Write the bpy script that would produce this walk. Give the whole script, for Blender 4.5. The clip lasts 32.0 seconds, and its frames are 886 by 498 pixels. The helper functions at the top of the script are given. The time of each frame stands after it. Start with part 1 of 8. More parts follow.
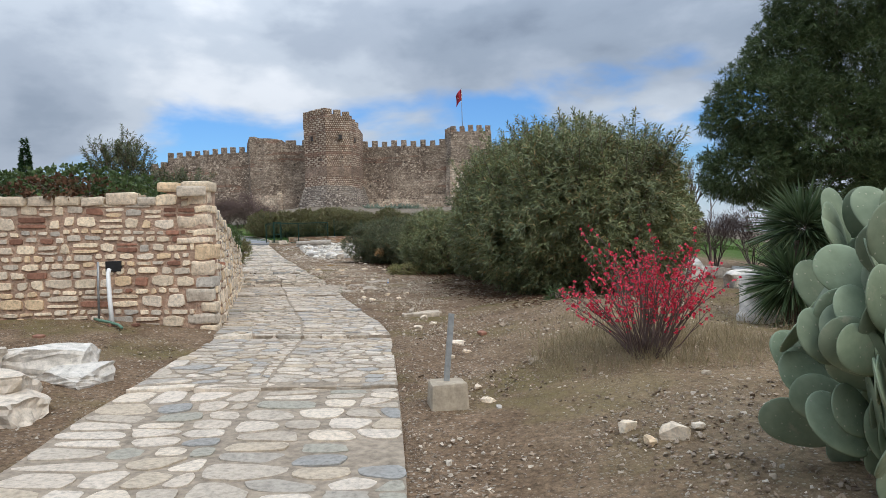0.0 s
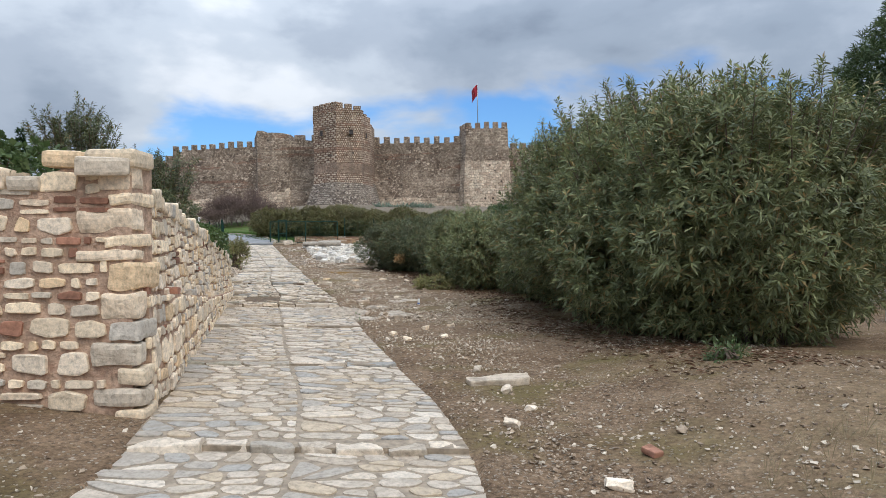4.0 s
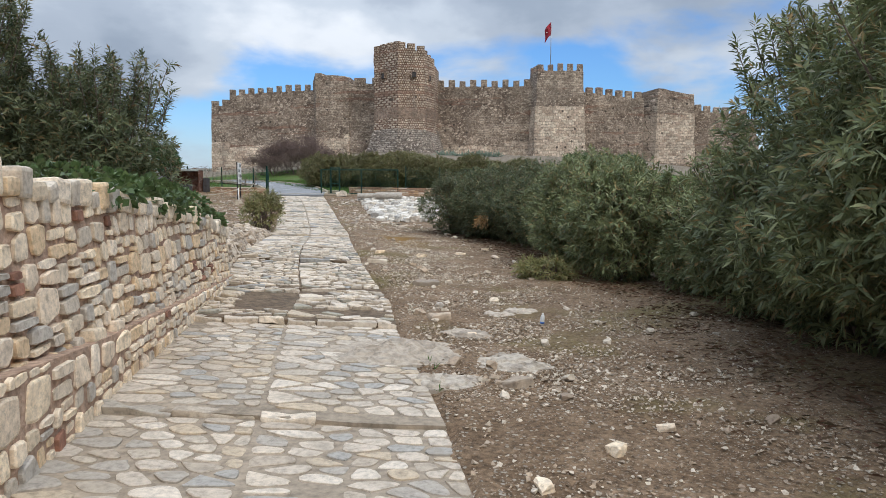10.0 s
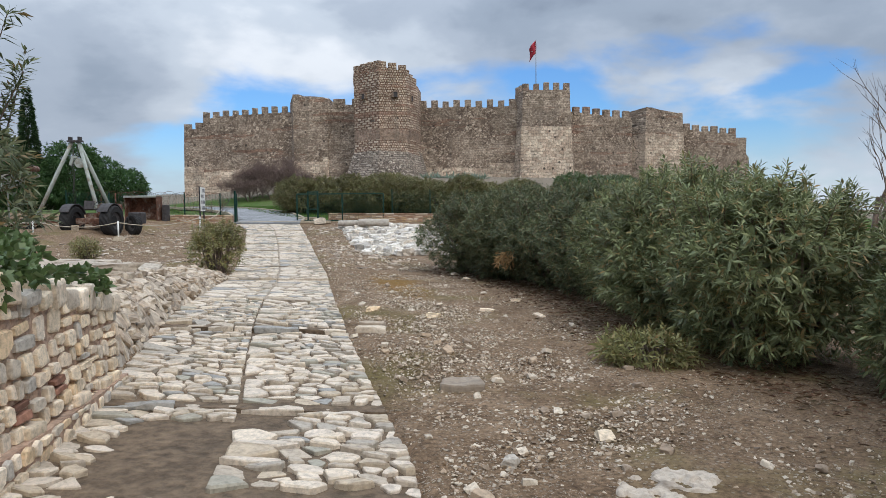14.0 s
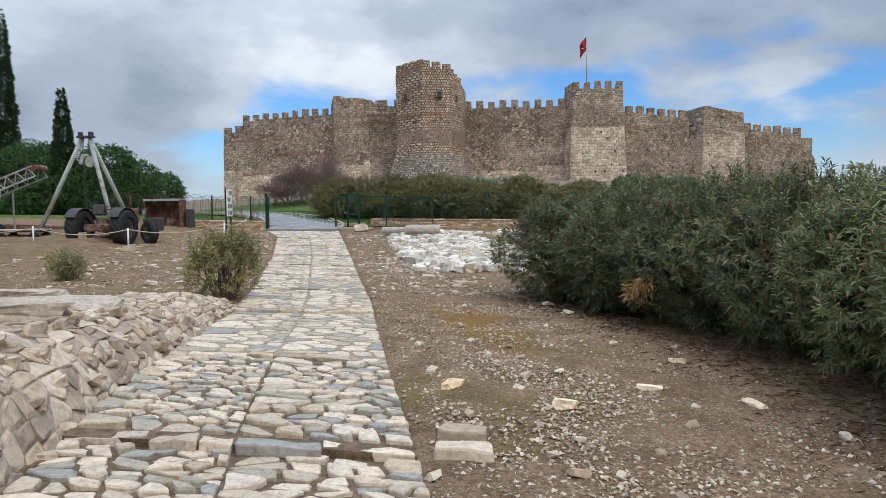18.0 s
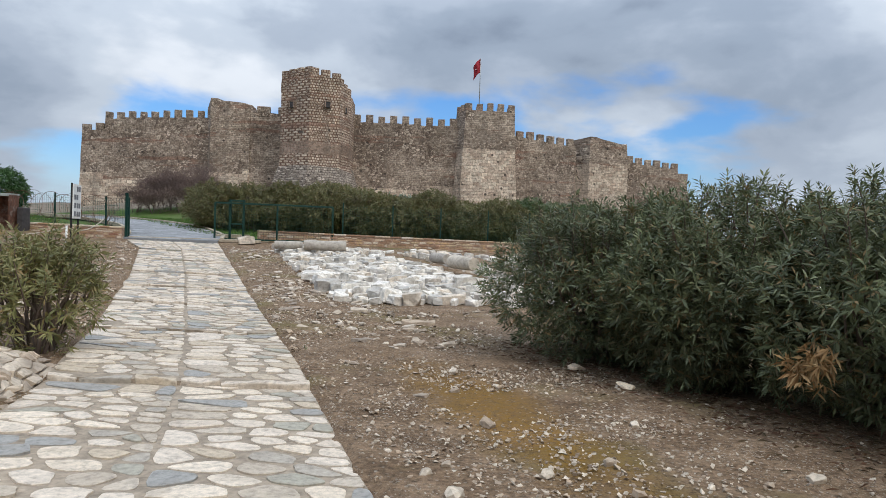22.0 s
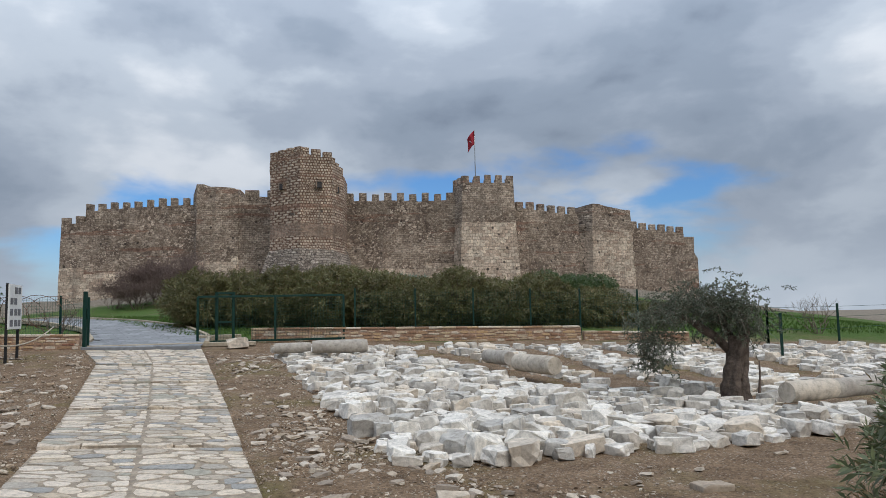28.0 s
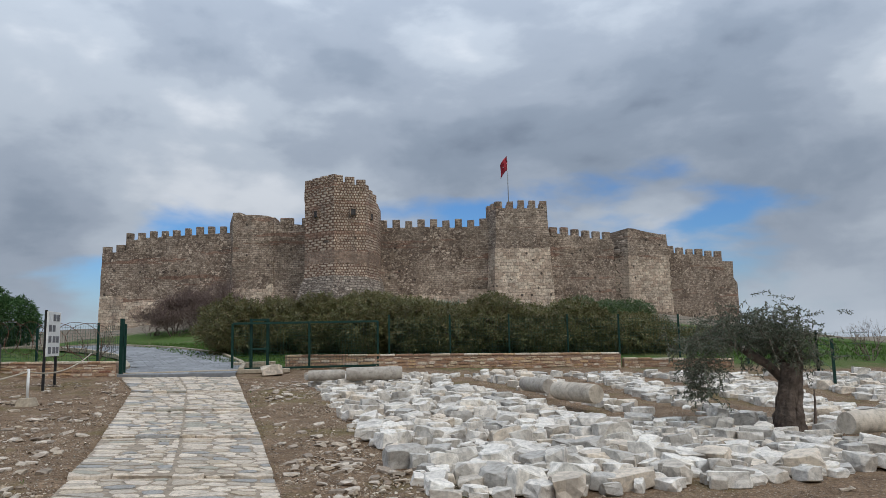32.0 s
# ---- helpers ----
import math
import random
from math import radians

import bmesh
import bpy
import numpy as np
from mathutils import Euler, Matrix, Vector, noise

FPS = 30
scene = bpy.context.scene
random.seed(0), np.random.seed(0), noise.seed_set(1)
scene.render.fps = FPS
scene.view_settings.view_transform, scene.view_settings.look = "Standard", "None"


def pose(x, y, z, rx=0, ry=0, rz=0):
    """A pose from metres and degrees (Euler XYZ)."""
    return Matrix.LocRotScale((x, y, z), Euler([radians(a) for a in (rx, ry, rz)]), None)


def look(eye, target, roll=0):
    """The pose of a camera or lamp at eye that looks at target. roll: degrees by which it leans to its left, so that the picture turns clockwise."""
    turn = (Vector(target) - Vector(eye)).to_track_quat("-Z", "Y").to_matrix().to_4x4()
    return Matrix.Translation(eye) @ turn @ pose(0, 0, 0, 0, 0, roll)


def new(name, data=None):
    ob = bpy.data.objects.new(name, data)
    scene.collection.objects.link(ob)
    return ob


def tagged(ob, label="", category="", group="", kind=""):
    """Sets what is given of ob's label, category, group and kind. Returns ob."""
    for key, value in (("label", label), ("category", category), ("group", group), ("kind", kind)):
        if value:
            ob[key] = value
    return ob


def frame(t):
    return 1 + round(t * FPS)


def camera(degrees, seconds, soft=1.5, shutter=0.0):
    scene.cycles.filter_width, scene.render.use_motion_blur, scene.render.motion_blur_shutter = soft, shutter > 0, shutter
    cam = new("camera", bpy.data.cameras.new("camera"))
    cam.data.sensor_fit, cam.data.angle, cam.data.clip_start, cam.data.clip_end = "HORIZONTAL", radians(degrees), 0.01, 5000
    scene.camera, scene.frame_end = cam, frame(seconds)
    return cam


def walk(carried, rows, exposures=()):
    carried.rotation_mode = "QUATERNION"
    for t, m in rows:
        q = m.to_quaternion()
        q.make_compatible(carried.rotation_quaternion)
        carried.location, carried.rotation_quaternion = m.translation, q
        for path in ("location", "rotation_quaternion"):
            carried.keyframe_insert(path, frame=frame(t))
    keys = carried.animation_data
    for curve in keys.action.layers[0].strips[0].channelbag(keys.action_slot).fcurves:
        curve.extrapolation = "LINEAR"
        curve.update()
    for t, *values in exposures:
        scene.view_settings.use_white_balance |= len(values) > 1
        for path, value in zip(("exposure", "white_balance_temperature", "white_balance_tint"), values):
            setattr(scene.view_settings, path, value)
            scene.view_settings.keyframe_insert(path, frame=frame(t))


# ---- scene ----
cam = camera(64.2, 32.0, soft=0.5)
METRES, EYE, TILT, LEAN, TURN = 32.34, 1.65, 0.0, 1.1, 0.0
ROWS = [
    (0.0, 0.0, 0.0, 0.0, -0.01, -1.24, 0.56),
    (0.5, -0.0042, 0.0192, 0.0019, -0.84, -1.14, 0.86),
    (1.0, -0.0063, 0.0387, 0.0025, -1.14, -1.24, 1.13),
    (1.5, -0.0107, 0.0577, 0.0014, -1.39, -1.63, 1.3),
    (2.0, -0.0135, 0.0756, 0.0009, -1.48, -2.07, 1.26),
    (2.5, -0.0166, 0.0933, 0.0017, -1.24, -2.29, 1.03),
    (3.0, -0.0211, 0.1105, 0.003, -0.84, -2.14, 0.57),
    (3.5, -0.0226, 0.1303, 0.0034, -0.23, -1.74, 0.05),
    (4.0, -0.0274, 0.1484, 0.0043, 0.64, -1.26, -0.35),
    (4.5, -0.0312, 0.1661, 0.0054, 1.19, -1.16, -0.58),
    (6.5, -0.0371, 0.2401, 0.009, 3.34, -1.73, -1.22),
    (7.0, -0.0403, 0.2591, 0.0096, 4.14, -1.98, -1.19),
    (7.5, -0.0425, 0.2778, 0.0092, 5.08, -2.33, -1.16),
    (8.0, -0.0469, 0.296, 0.0084, 5.6, -2.82, -1.18),
    (8.5, -0.0492, 0.3124, 0.0078, 5.77, -3.58, -1.32),
    (9.0, -0.0519, 0.3291, 0.0086, 5.79, -4.45, -1.39),
    (9.5, -0.0578, 0.3468, 0.0074, 5.71, -5.15, -1.38),
    (10.0, -0.0609, 0.3654, 0.007, 5.55, -5.35, -1.18),
    (10.5, -0.0664, 0.3832, 0.007, 5.36, -5.02, -0.81),
    (11.0, -0.0712, 0.4, 0.0078, 4.64, -4.27, -0.41),
    (11.5, -0.074, 0.4182, 0.0092, 3.6, -3.49, -0.08),
    (12.0, -0.0787, 0.4349, 0.0088, 2.65, -3.04, 0.07),
    (12.5, -0.0807, 0.4536, 0.0079, 2.04, -2.95, -0.14),
    (13.0, -0.0856, 0.4719, 0.0075, 2.24, -3.12, -0.47),
    (13.5, -0.0906, 0.49, 0.0074, 2.8, -3.42, -0.69),
    (14.0, -0.0934, 0.5085, 0.0087, 3.94, -3.46, -0.5),
    (14.5, -0.0993, 0.5263, 0.0085, 4.91, -3.26, -0.08),
    (16.5, -0.1175, 0.5957, 0.0086, 5.97, -3.17, -0.24),
    (17.0, -0.1235, 0.6139, 0.0088, 5.86, -1.59, -0.64),
    (17.5, -0.1263, 0.6313, 0.0083, 6.28, -2.21, -0.04),
    (18.0, -0.1289, 0.6499, 0.0076, 7.17, -3.08, -0.47),
    (18.5, -0.1331, 0.6678, 0.008, 7.25, -2.88, -0.91),
    (19.0, -0.1356, 0.6869, 0.0064, 7.1, -1.18, -1.12),
    (19.5, -0.1421, 0.7058, 0.0044, 6.02, 2.1, -2.1),
    (20.0, -0.1487, 0.7252, 0.0035, 2.34, 1.24, -3.7),
    (20.5, -0.1562, 0.7427, 0.0039, 2.26, 0.54, -3.89),
    (21.0, -0.1656, 0.7574, 0.0045, -0.8, 0.37, -3.08),
    (21.5, -0.1723, 0.7719, 0.0035, -2.25, -0.14, -2.73),
    (22.0, -0.1796, 0.788, 0.0017, -2.82, -1.12, -3.1),
    (22.5, -0.1853, 0.8044, 0.0025, -4.19, -2.37, -2.92),
    (23.0, -0.1896, 0.8206, 0.0043, -4.65, -2.82, -2.47),
    (23.5, -0.1938, 0.8372, 0.0039, -5.25, -2.4, -2.15),
    (24.0, -0.1955, 0.8553, 0.0048, -5.34, -1.26, -1.87),
    (24.5, -0.1971, 0.8728, 0.007, -5.06, 0.09, -1.59),
    (25.0, -0.1992, 0.8899, 0.0089, -4.83, 1.46, -1.32),
    (25.5, -0.1996, 0.9076, 0.01, -4.66, 2.54, -1.01),
    (26.0, -0.2043, 0.9202, 0.0106, -4.41, 3.32, -0.63),
    (26.5, -0.2099, 0.9318, 0.0112, -4.22, 3.93, -0.26),
    (28.5, -0.2189, 0.9609, 0.0116, -3.03, 5.39, -0.03),
    (29.0, -0.2185, 0.9639, 0.0114, -2.46, 5.7, -0.16),
    (29.5, -0.218, 0.9645, 0.0114, -2.04, 6.18, -0.31),
    (30.0, -0.2184, 0.9646, 0.0123, -1.7, 6.81, -0.36),
    (30.5, -0.2189, 0.9647, 0.0123, -1.49, 7.36, -0.28),
    (31.0, -0.2191, 0.9656, 0.0117, -1.27, 7.61, -0.11),
    (31.5, -0.2194, 0.9657, 0.0115, -0.98, 7.54, 0.05),
    (32.0, -0.2196, 0.9655, 0.0113, -0.77, 7.26, 0.13),
]
walk(cam, [(t, pose(0, 0, EYE, TILT, LEAN, TURN) @ pose(METRES * x, METRES * y, METRES * z, 90 + pitch, roll, yaw)) for t, x, y, z, yaw, pitch, roll in ROWS],
     exposures=((0, 0.25), (4, 0.35), (7, 0.4), (13, 0.3), (19, 0.3), (23, 0.25), (26, 0.1), (29, -0.1), (32, -0.15)))

# ---- world and light ----
SUN_ELEV, SUN_AZ = 50.0, 146.0   # azimuth of the sun, clockwise from +y

def setup(n, operation=None, use_clamp=None, data_type=None, blend_type=None, feature=None, offset=None, interpolation_type=None, noise_dimensions=None):
    """Sets what is given of a node's choices."""
    if operation is not None:
        n.operation = operation
    if use_clamp is not None:
        n.use_clamp = use_clamp
    if data_type is not None:
        n.data_type = data_type
    if blend_type is not None:
        n.blend_type = blend_type
    if feature is not None:
        n.feature = feature
    if offset is not None:
        n.offset = offset
    if interpolation_type is not None:
        n.interpolation_type = interpolation_type
    if noise_dimensions is not None:
        n.noise_dimensions = noise_dimensions
    return n


def build_world():
    w = bpy.data.worlds.new("overcast_sky")
    scene.world = w
    w.use_nodes = True
    nt = w.node_tree
    nt.nodes.clear()

    def N(kind, **kw):
        return setup(nt.nodes.new(kind), **kw)

    def L(a, b):
        nt.links.new(a, b)

    def math_(op, a, b=None, clamp=False):
        n = N("ShaderNodeMath", operation=op, use_clamp=clamp)
        for i, v in enumerate((a, b)):
            if v is None:
                continue
            if isinstance(v, (int, float)):
                n.inputs[i].default_value = v
            else:
                L(v, n.inputs[i])
        return n.outputs[0]

    def ramp(fac, stops):
        n = N("ShaderNodeValToRGB")
        n.color_ramp.interpolation = "EASE"
        while len(n.color_ramp.elements) < len(stops):
            n.color_ramp.elements.new(0.5)
        for e, (p, c) in zip(n.color_ramp.elements, stops):
            e.position, e.color = p, (*c, 1)
        L(fac, n.inputs[0])
        return n.outputs[0]

    sky = N("ShaderNodeTexSky")
    sky.sky_type, sky.sun_disc, sky.sun_elevation, sky.sun_rotation = "NISHITA", False, radians(SUN_ELEV), radians(SUN_AZ)
    sky.air_density, sky.dust_density = 1.2, 0.6
    way = N("ShaderNodeTexCoord").outputs["Generated"]
    sep = N("ShaderNodeSeparateXYZ")
    L(way, sep.inputs[0])
    up = math_("MAXIMUM", sep.outputs[2], 0.0)

    def noise_(scale, detail, rough, offset, warp=0.0, tall=3.0):
        m = N("ShaderNodeMapping")
        m.inputs["Location"].default_value, m.inputs["Scale"].default_value = offset, (1.0, 1.0, tall)
        L(way, m.inputs[0])
        n = N("ShaderNodeTexNoise")
        n.inputs["Scale"].default_value, n.inputs["Detail"].default_value = scale, detail
        n.inputs["Roughness"].default_value, n.inputs["Distortion"].default_value = rough, warp
        L(m.outputs[0], n.inputs["Vector"])
        return n.outputs[0]

    body = noise_(1.7, 9, 0.5, (3.1, 1.7, 0.4), 0.2, 2.3)
    fine = noise_(4.6, 8, 0.5, (7.3, 2.2, 0.1), 0.15, 1.9)
    mixed = math_("ADD", math_("MULTIPLY", body, 0.66), math_("MULTIPLY", fine, 0.34))
    tone = ramp(mixed, ((0.38, (0.178, 0.222, 0.295)), (0.45, (0.246, 0.300, 0.382)), (0.51, (0.318, 0.374, 0.460)), (0.565, (0.425, 0.485, 0.568)), (0.64, (0.61, 0.655, 0.72))))
    # an overcast sky is brighter overhead than low down
    rise = math_("ADD", 1.0, math_("MULTIPLY", math_("MULTIPLY", up, up), 3.4))
    lit = N("ShaderNodeMix", data_type="RGBA", blend_type="MULTIPLY")
    lit.inputs["Factor"].default_value = 1.0
    L(tone, lit.inputs["A"])
    L(rise, lit.inputs["B"])
    # the deck is thin low in the north, where blue shows through
    low = N("ShaderNodeMapRange", interpolation_type="SMOOTHSTEP")
    low.inputs["From Min"].default_value, low.inputs["From Max"].default_value = 0.29, 0.16
    L(sep.outputs[2], low.inputs["Value"])
    north = N("ShaderNodeMapRange", interpolation_type="SMOOTHSTEP")
    north.inputs["From Min"].default_value, north.inputs["From Max"].default_value = 0.75, 0.98
    L(sep.outputs[1], north.inputs["Value"])
    gaps = noise_(4.2, 6, 0.5, (1.2, 5.6, 0.3), 0.2, 2.6)
    hole = math_("ADD", math_("MULTIPLY", gaps, 0.75), math_("MULTIPLY", math_("MULTIPLY", low.outputs[0], north.outputs[0]), 0.30))
    cover = ramp(hole, ((0.58, (1, 1, 1)), (0.72, (0, 0, 0))))
    blue = N("ShaderNodeMix", data_type="RGBA", blend_type="MULTIPLY")
    blue.inputs["Factor"].default_value = 1.0
    L(sky.outputs[0], blue.inputs["A"])
    blue.inputs["B"].default_value = (0.045, 0.075, 0.12, 1)
    mix = N("ShaderNodeMix", data_type="RGBA")
    L(cover, mix.inputs["Factor"])
    L(blue.outputs["Result"], mix.inputs["A"])
    L(lit.outputs["Result"], mix.inputs["B"])
    # haze towards the horizon
    haze = N("ShaderNodeMapRange", interpolation_type="SMOOTHSTEP")
    haze.inputs["From Min"].default_value, haze.inputs["From Max"].default_value = 0.13, 0.0
    haze.inputs["To Max"].default_value = 0.6
    L(sep.outputs[2], haze.inputs["Value"])
    far = N("ShaderNodeMix", data_type="RGBA")
    L(haze.outputs[0], far.inputs["Factor"])
    L(mix.outputs["Result"], far.inputs["A"])
    far.inputs["B"].default_value = (0.52, 0.59, 0.68, 1)
    bg = N("ShaderNodeBackground")
    bg.inputs["Strength"].default_value = SKY
    L(far.outputs["Result"], bg.inputs[0])
    L(bg.outputs[0], N("ShaderNodeOutputWorld").inputs[0])


SKY = 0.97
build_world()
sun = new("sun", bpy.data.lights.new("sun", "SUN"))
sun.data.energy, sun.data.angle, sun.data.color = 1.3, radians(45), (1.0, 0.91, 0.77)
az, el = radians(SUN_AZ), radians(SUN_ELEV)
sun.matrix_world = look((0, 0, 60), Vector((0, 0, 60)) - Vector((math.sin(az) * math.cos(el), math.cos(az) * math.cos(el), math.sin(el))))


# ---- materials ----
def material(name, rough=0.9, metal=0.0, spec=0.3):
    m = bpy.data.materials.new(name)
    m.use_nodes = True
    nt = m.node_tree
    b = nt.nodes["Principled BSDF"]
    b.inputs["Roughness"].default_value, b.inputs["Metallic"].default_value = rough, metal
    b.inputs["Specular IOR Level"].default_value = spec
    return m, nt, b


class Nodes:
    """Short hands for building a node tree."""

    def __init__(self, nt):
        self.nt = nt
        self.pos = nt.nodes.new("ShaderNodeNewGeometry").outputs["Position"]

    def make(self, kind, **kw):
        return setup(self.nt.nodes.new(kind), **kw)

    def link(self, a, b):
        self.nt.links.new(a, b)

    def scaled(self, s, vec=None, loc=(0, 0, 0), rot=(0, 0, 0)):
        m = self.make("ShaderNodeMapping")
        m.inputs["Scale"].default_value = s if isinstance(s, tuple) else (s, s, s)
        m.inputs["Location"].default_value, m.inputs["Rotation"].default_value = loc, rot
        self.link(vec or self.pos, m.inputs[0])
        return m.outputs[0]

    def noise(self, scale, detail=5, rough=0.55, vec=None, warp=0.0):
        n = self.make("ShaderNodeTexNoise")
        n.inputs["Scale"].default_value, n.inputs["Detail"].default_value = scale, detail
        n.inputs["Roughness"].default_value, n.inputs["Distortion"].default_value = rough, warp
        self.link(vec or self.pos, n.inputs["Vector"])
        return n.outputs[0]

    def voronoi(self, scale, feature="F1", vec=None, out="Distance", rand=1.0):
        n = self.make("ShaderNodeTexVoronoi", feature=feature)
        n.inputs["Scale"].default_value, n.inputs["Randomness"].default_value = scale, rand
        self.link(vec or self.pos, n.inputs["Vector"])
        return n.outputs[out]

    def ramp(self, fac, stops, mode="LINEAR"):
        n = self.make("ShaderNodeValToRGB")
        n.color_ramp.interpolation = mode
        while len(n.color_ramp.elements) < len(stops):
            n.color_ramp.elements.new(0.5)
        for e, (p, c) in zip(n.color_ramp.elements, stops):
            e.position = p
            e.color = (*c, 1) if isinstance(c, tuple) else (c, c, c, 1)
        self.link(fac, n.inputs[0])
        return n.outputs[0]

    def mix(self, fac, a, b, mode="MIX"):
        n = self.make("ShaderNodeMix", data_type="RGBA", blend_type=mode)
        for v, s in ((fac, n.inputs["Factor"]), (a, n.inputs["A"]), (b, n.inputs["B"])):
            if isinstance(v, (int, float)):
                s.default_value = v
            elif isinstance(v, tuple):
                s.default_value = (*v, 1)
            else:
                self.link(v, s)
        return n.outputs["Result"]

    def math(self, op, a, b=0.0, clamp=False):
        n = self.make("ShaderNodeMath", operation=op, use_clamp=clamp)
        for i, v in enumerate((a, b)):
            if isinstance(v, (int, float)):
                n.inputs[i].default_value = v
            else:
                self.link(v, n.inputs[i])
        return n.outputs[0]

    def bump(self, b, height, strength, dist):
        n = self.make("ShaderNodeBump")
        n.inputs["Strength"].default_value, n.inputs["Distance"].default_value = strength, dist
        self.link(height, n.inputs["Height"])
        self.link(n.outputs[0], b.inputs["Normal"])


def plain(name, col, var=0.25, scale=6.0, rough=0.85, metal=0.0, bump=0.3, dist=0.01, rand=0.0, island=0.0, stain=None, spec=0.3):
    """A surface of one colour with grain and blotches; rand and island vary it from piece to piece."""
    m, nt, b = material(name, rough, metal, spec)
    k = Nodes(nt)
    n1, n2 = k.noise(scale, 6, 0.6), k.noise(scale * 0.13, 3)
    lo, hi = tuple(c * (1 - var) for c in col), tuple(min(1, c * (1 + var)) for c in col)
    c = k.ramp(n1, ((0.3, lo), (0.7, hi)))
    c = k.mix(0.5, c, k.ramp(n2, ((0.3, 1 - var), (0.7, 1 + var * 0.3))), "MULTIPLY")
    if stain:
        c = k.mix(k.ramp(k.noise(scale * 0.35, 5, 0.7), ((0.52, 0.0), (0.66, 0.8))), c, stain)
    if rand:
        r = k.make("ShaderNodeObjectInfo").outputs["Random"]
        c = k.mix(1.0, c, k.ramp(r, ((0.0, 1 - rand), (1.0, 1 + rand * 0.4))), "MULTIPLY")
    if island:
        r = k.make("ShaderNodeNewGeometry").outputs["Random Per Island"]
        c = k.mix(1.0, c, k.ramp(r, ((0.0, 1 - island), (1.0, 1 + island * 0.4))), "MULTIPLY")
    k.link(c, b.inputs["Base Color"])
    if bump:
        k.bump(b, n1, bump, dist)
    return m


def stone_material(name, tones, rough=0.85, island=False, grain=22.0, dirt=(0.16, 0.13, 0.10), dirt_amount=0.45, bump=0.5, warm=True):
    """Natural stone whose tone changes from piece to piece along the given list."""
    m, nt, b = material(name, rough)
    k = Nodes(nt)
    if island:
        r = k.make("ShaderNodeNewGeometry").outputs["Random Per Island"]
    else:
        r = k.make("ShaderNodeObjectInfo").outputs["Random"]
    if warm:                                # the local limestone
        tones = [(t[0] * 1.05, t[1] * 0.99, t[2] * 0.92) for t in tones]
    c = k.ramp(r, tuple((i / len(tones), t) for i, t in enumerate(tones)), "CONSTANT")
    n1 = k.noise(grain, 8, 0.65)
    n2 = k.noise(grain * 0.18, 5, 0.6, warp=0.6)
    c = k.mix(1.0, c, k.ramp(n1, ((0.28, 0.55), (0.5, 1.0), (0.72, 1.25))), "MULTIPLY")
    c = k.mix(k.ramp(n2, ((0.5, 0.0), (0.72, dirt_amount))), c, dirt)
    vein = k.ramp(k.noise(grain * 0.3, 6, 0.7, warp=2.0), ((0.48, 0.0), (0.5, 0.3), (0.52, 0.0)))
    c = k.mix(vein, c, (0.27, 0.25, 0.225))
    k.link(c, b.inputs["Base Color"])
    k.bump(b, k.math("ADD", k.math("MULTIPLY", n1, 0.5), n2), bump, 0.02)
    return m


def leaf_material(name, tones, rough=0.5, gloss=0.35):
    m, nt, b = material(name, rough, 0.0, gloss)
    k = Nodes(nt)
    r = k.make("ShaderNodeNewGeometry").outputs["Random Per Island"]
    c = k.ramp(r, tuple((i / max(1, len(tones) - 1), t) for i, t in enumerate(tones)))
    c = k.mix(1.0, c, k.ramp(k.noise(0.9, 3), ((0.3, 0.7), (0.7, 1.2))), "MULTIPLY")
    k.link(c, b.inputs["Base Color"])
    thin = k.make("ShaderNodeBsdfTranslucent")
    k.link(c, thin.inputs[0])
    both = k.make("ShaderNodeMixShader")
    both.inputs[0].default_value = 0.25
    k.link(b.outputs[0], both.inputs[1])
    k.link(thin.outputs[0], both.inputs[2])
    out = [n for n in nt.nodes if n.type == "OUTPUT_MATERIAL"][0]
    k.link(both.outputs[0], out.inputs[0])
    return m


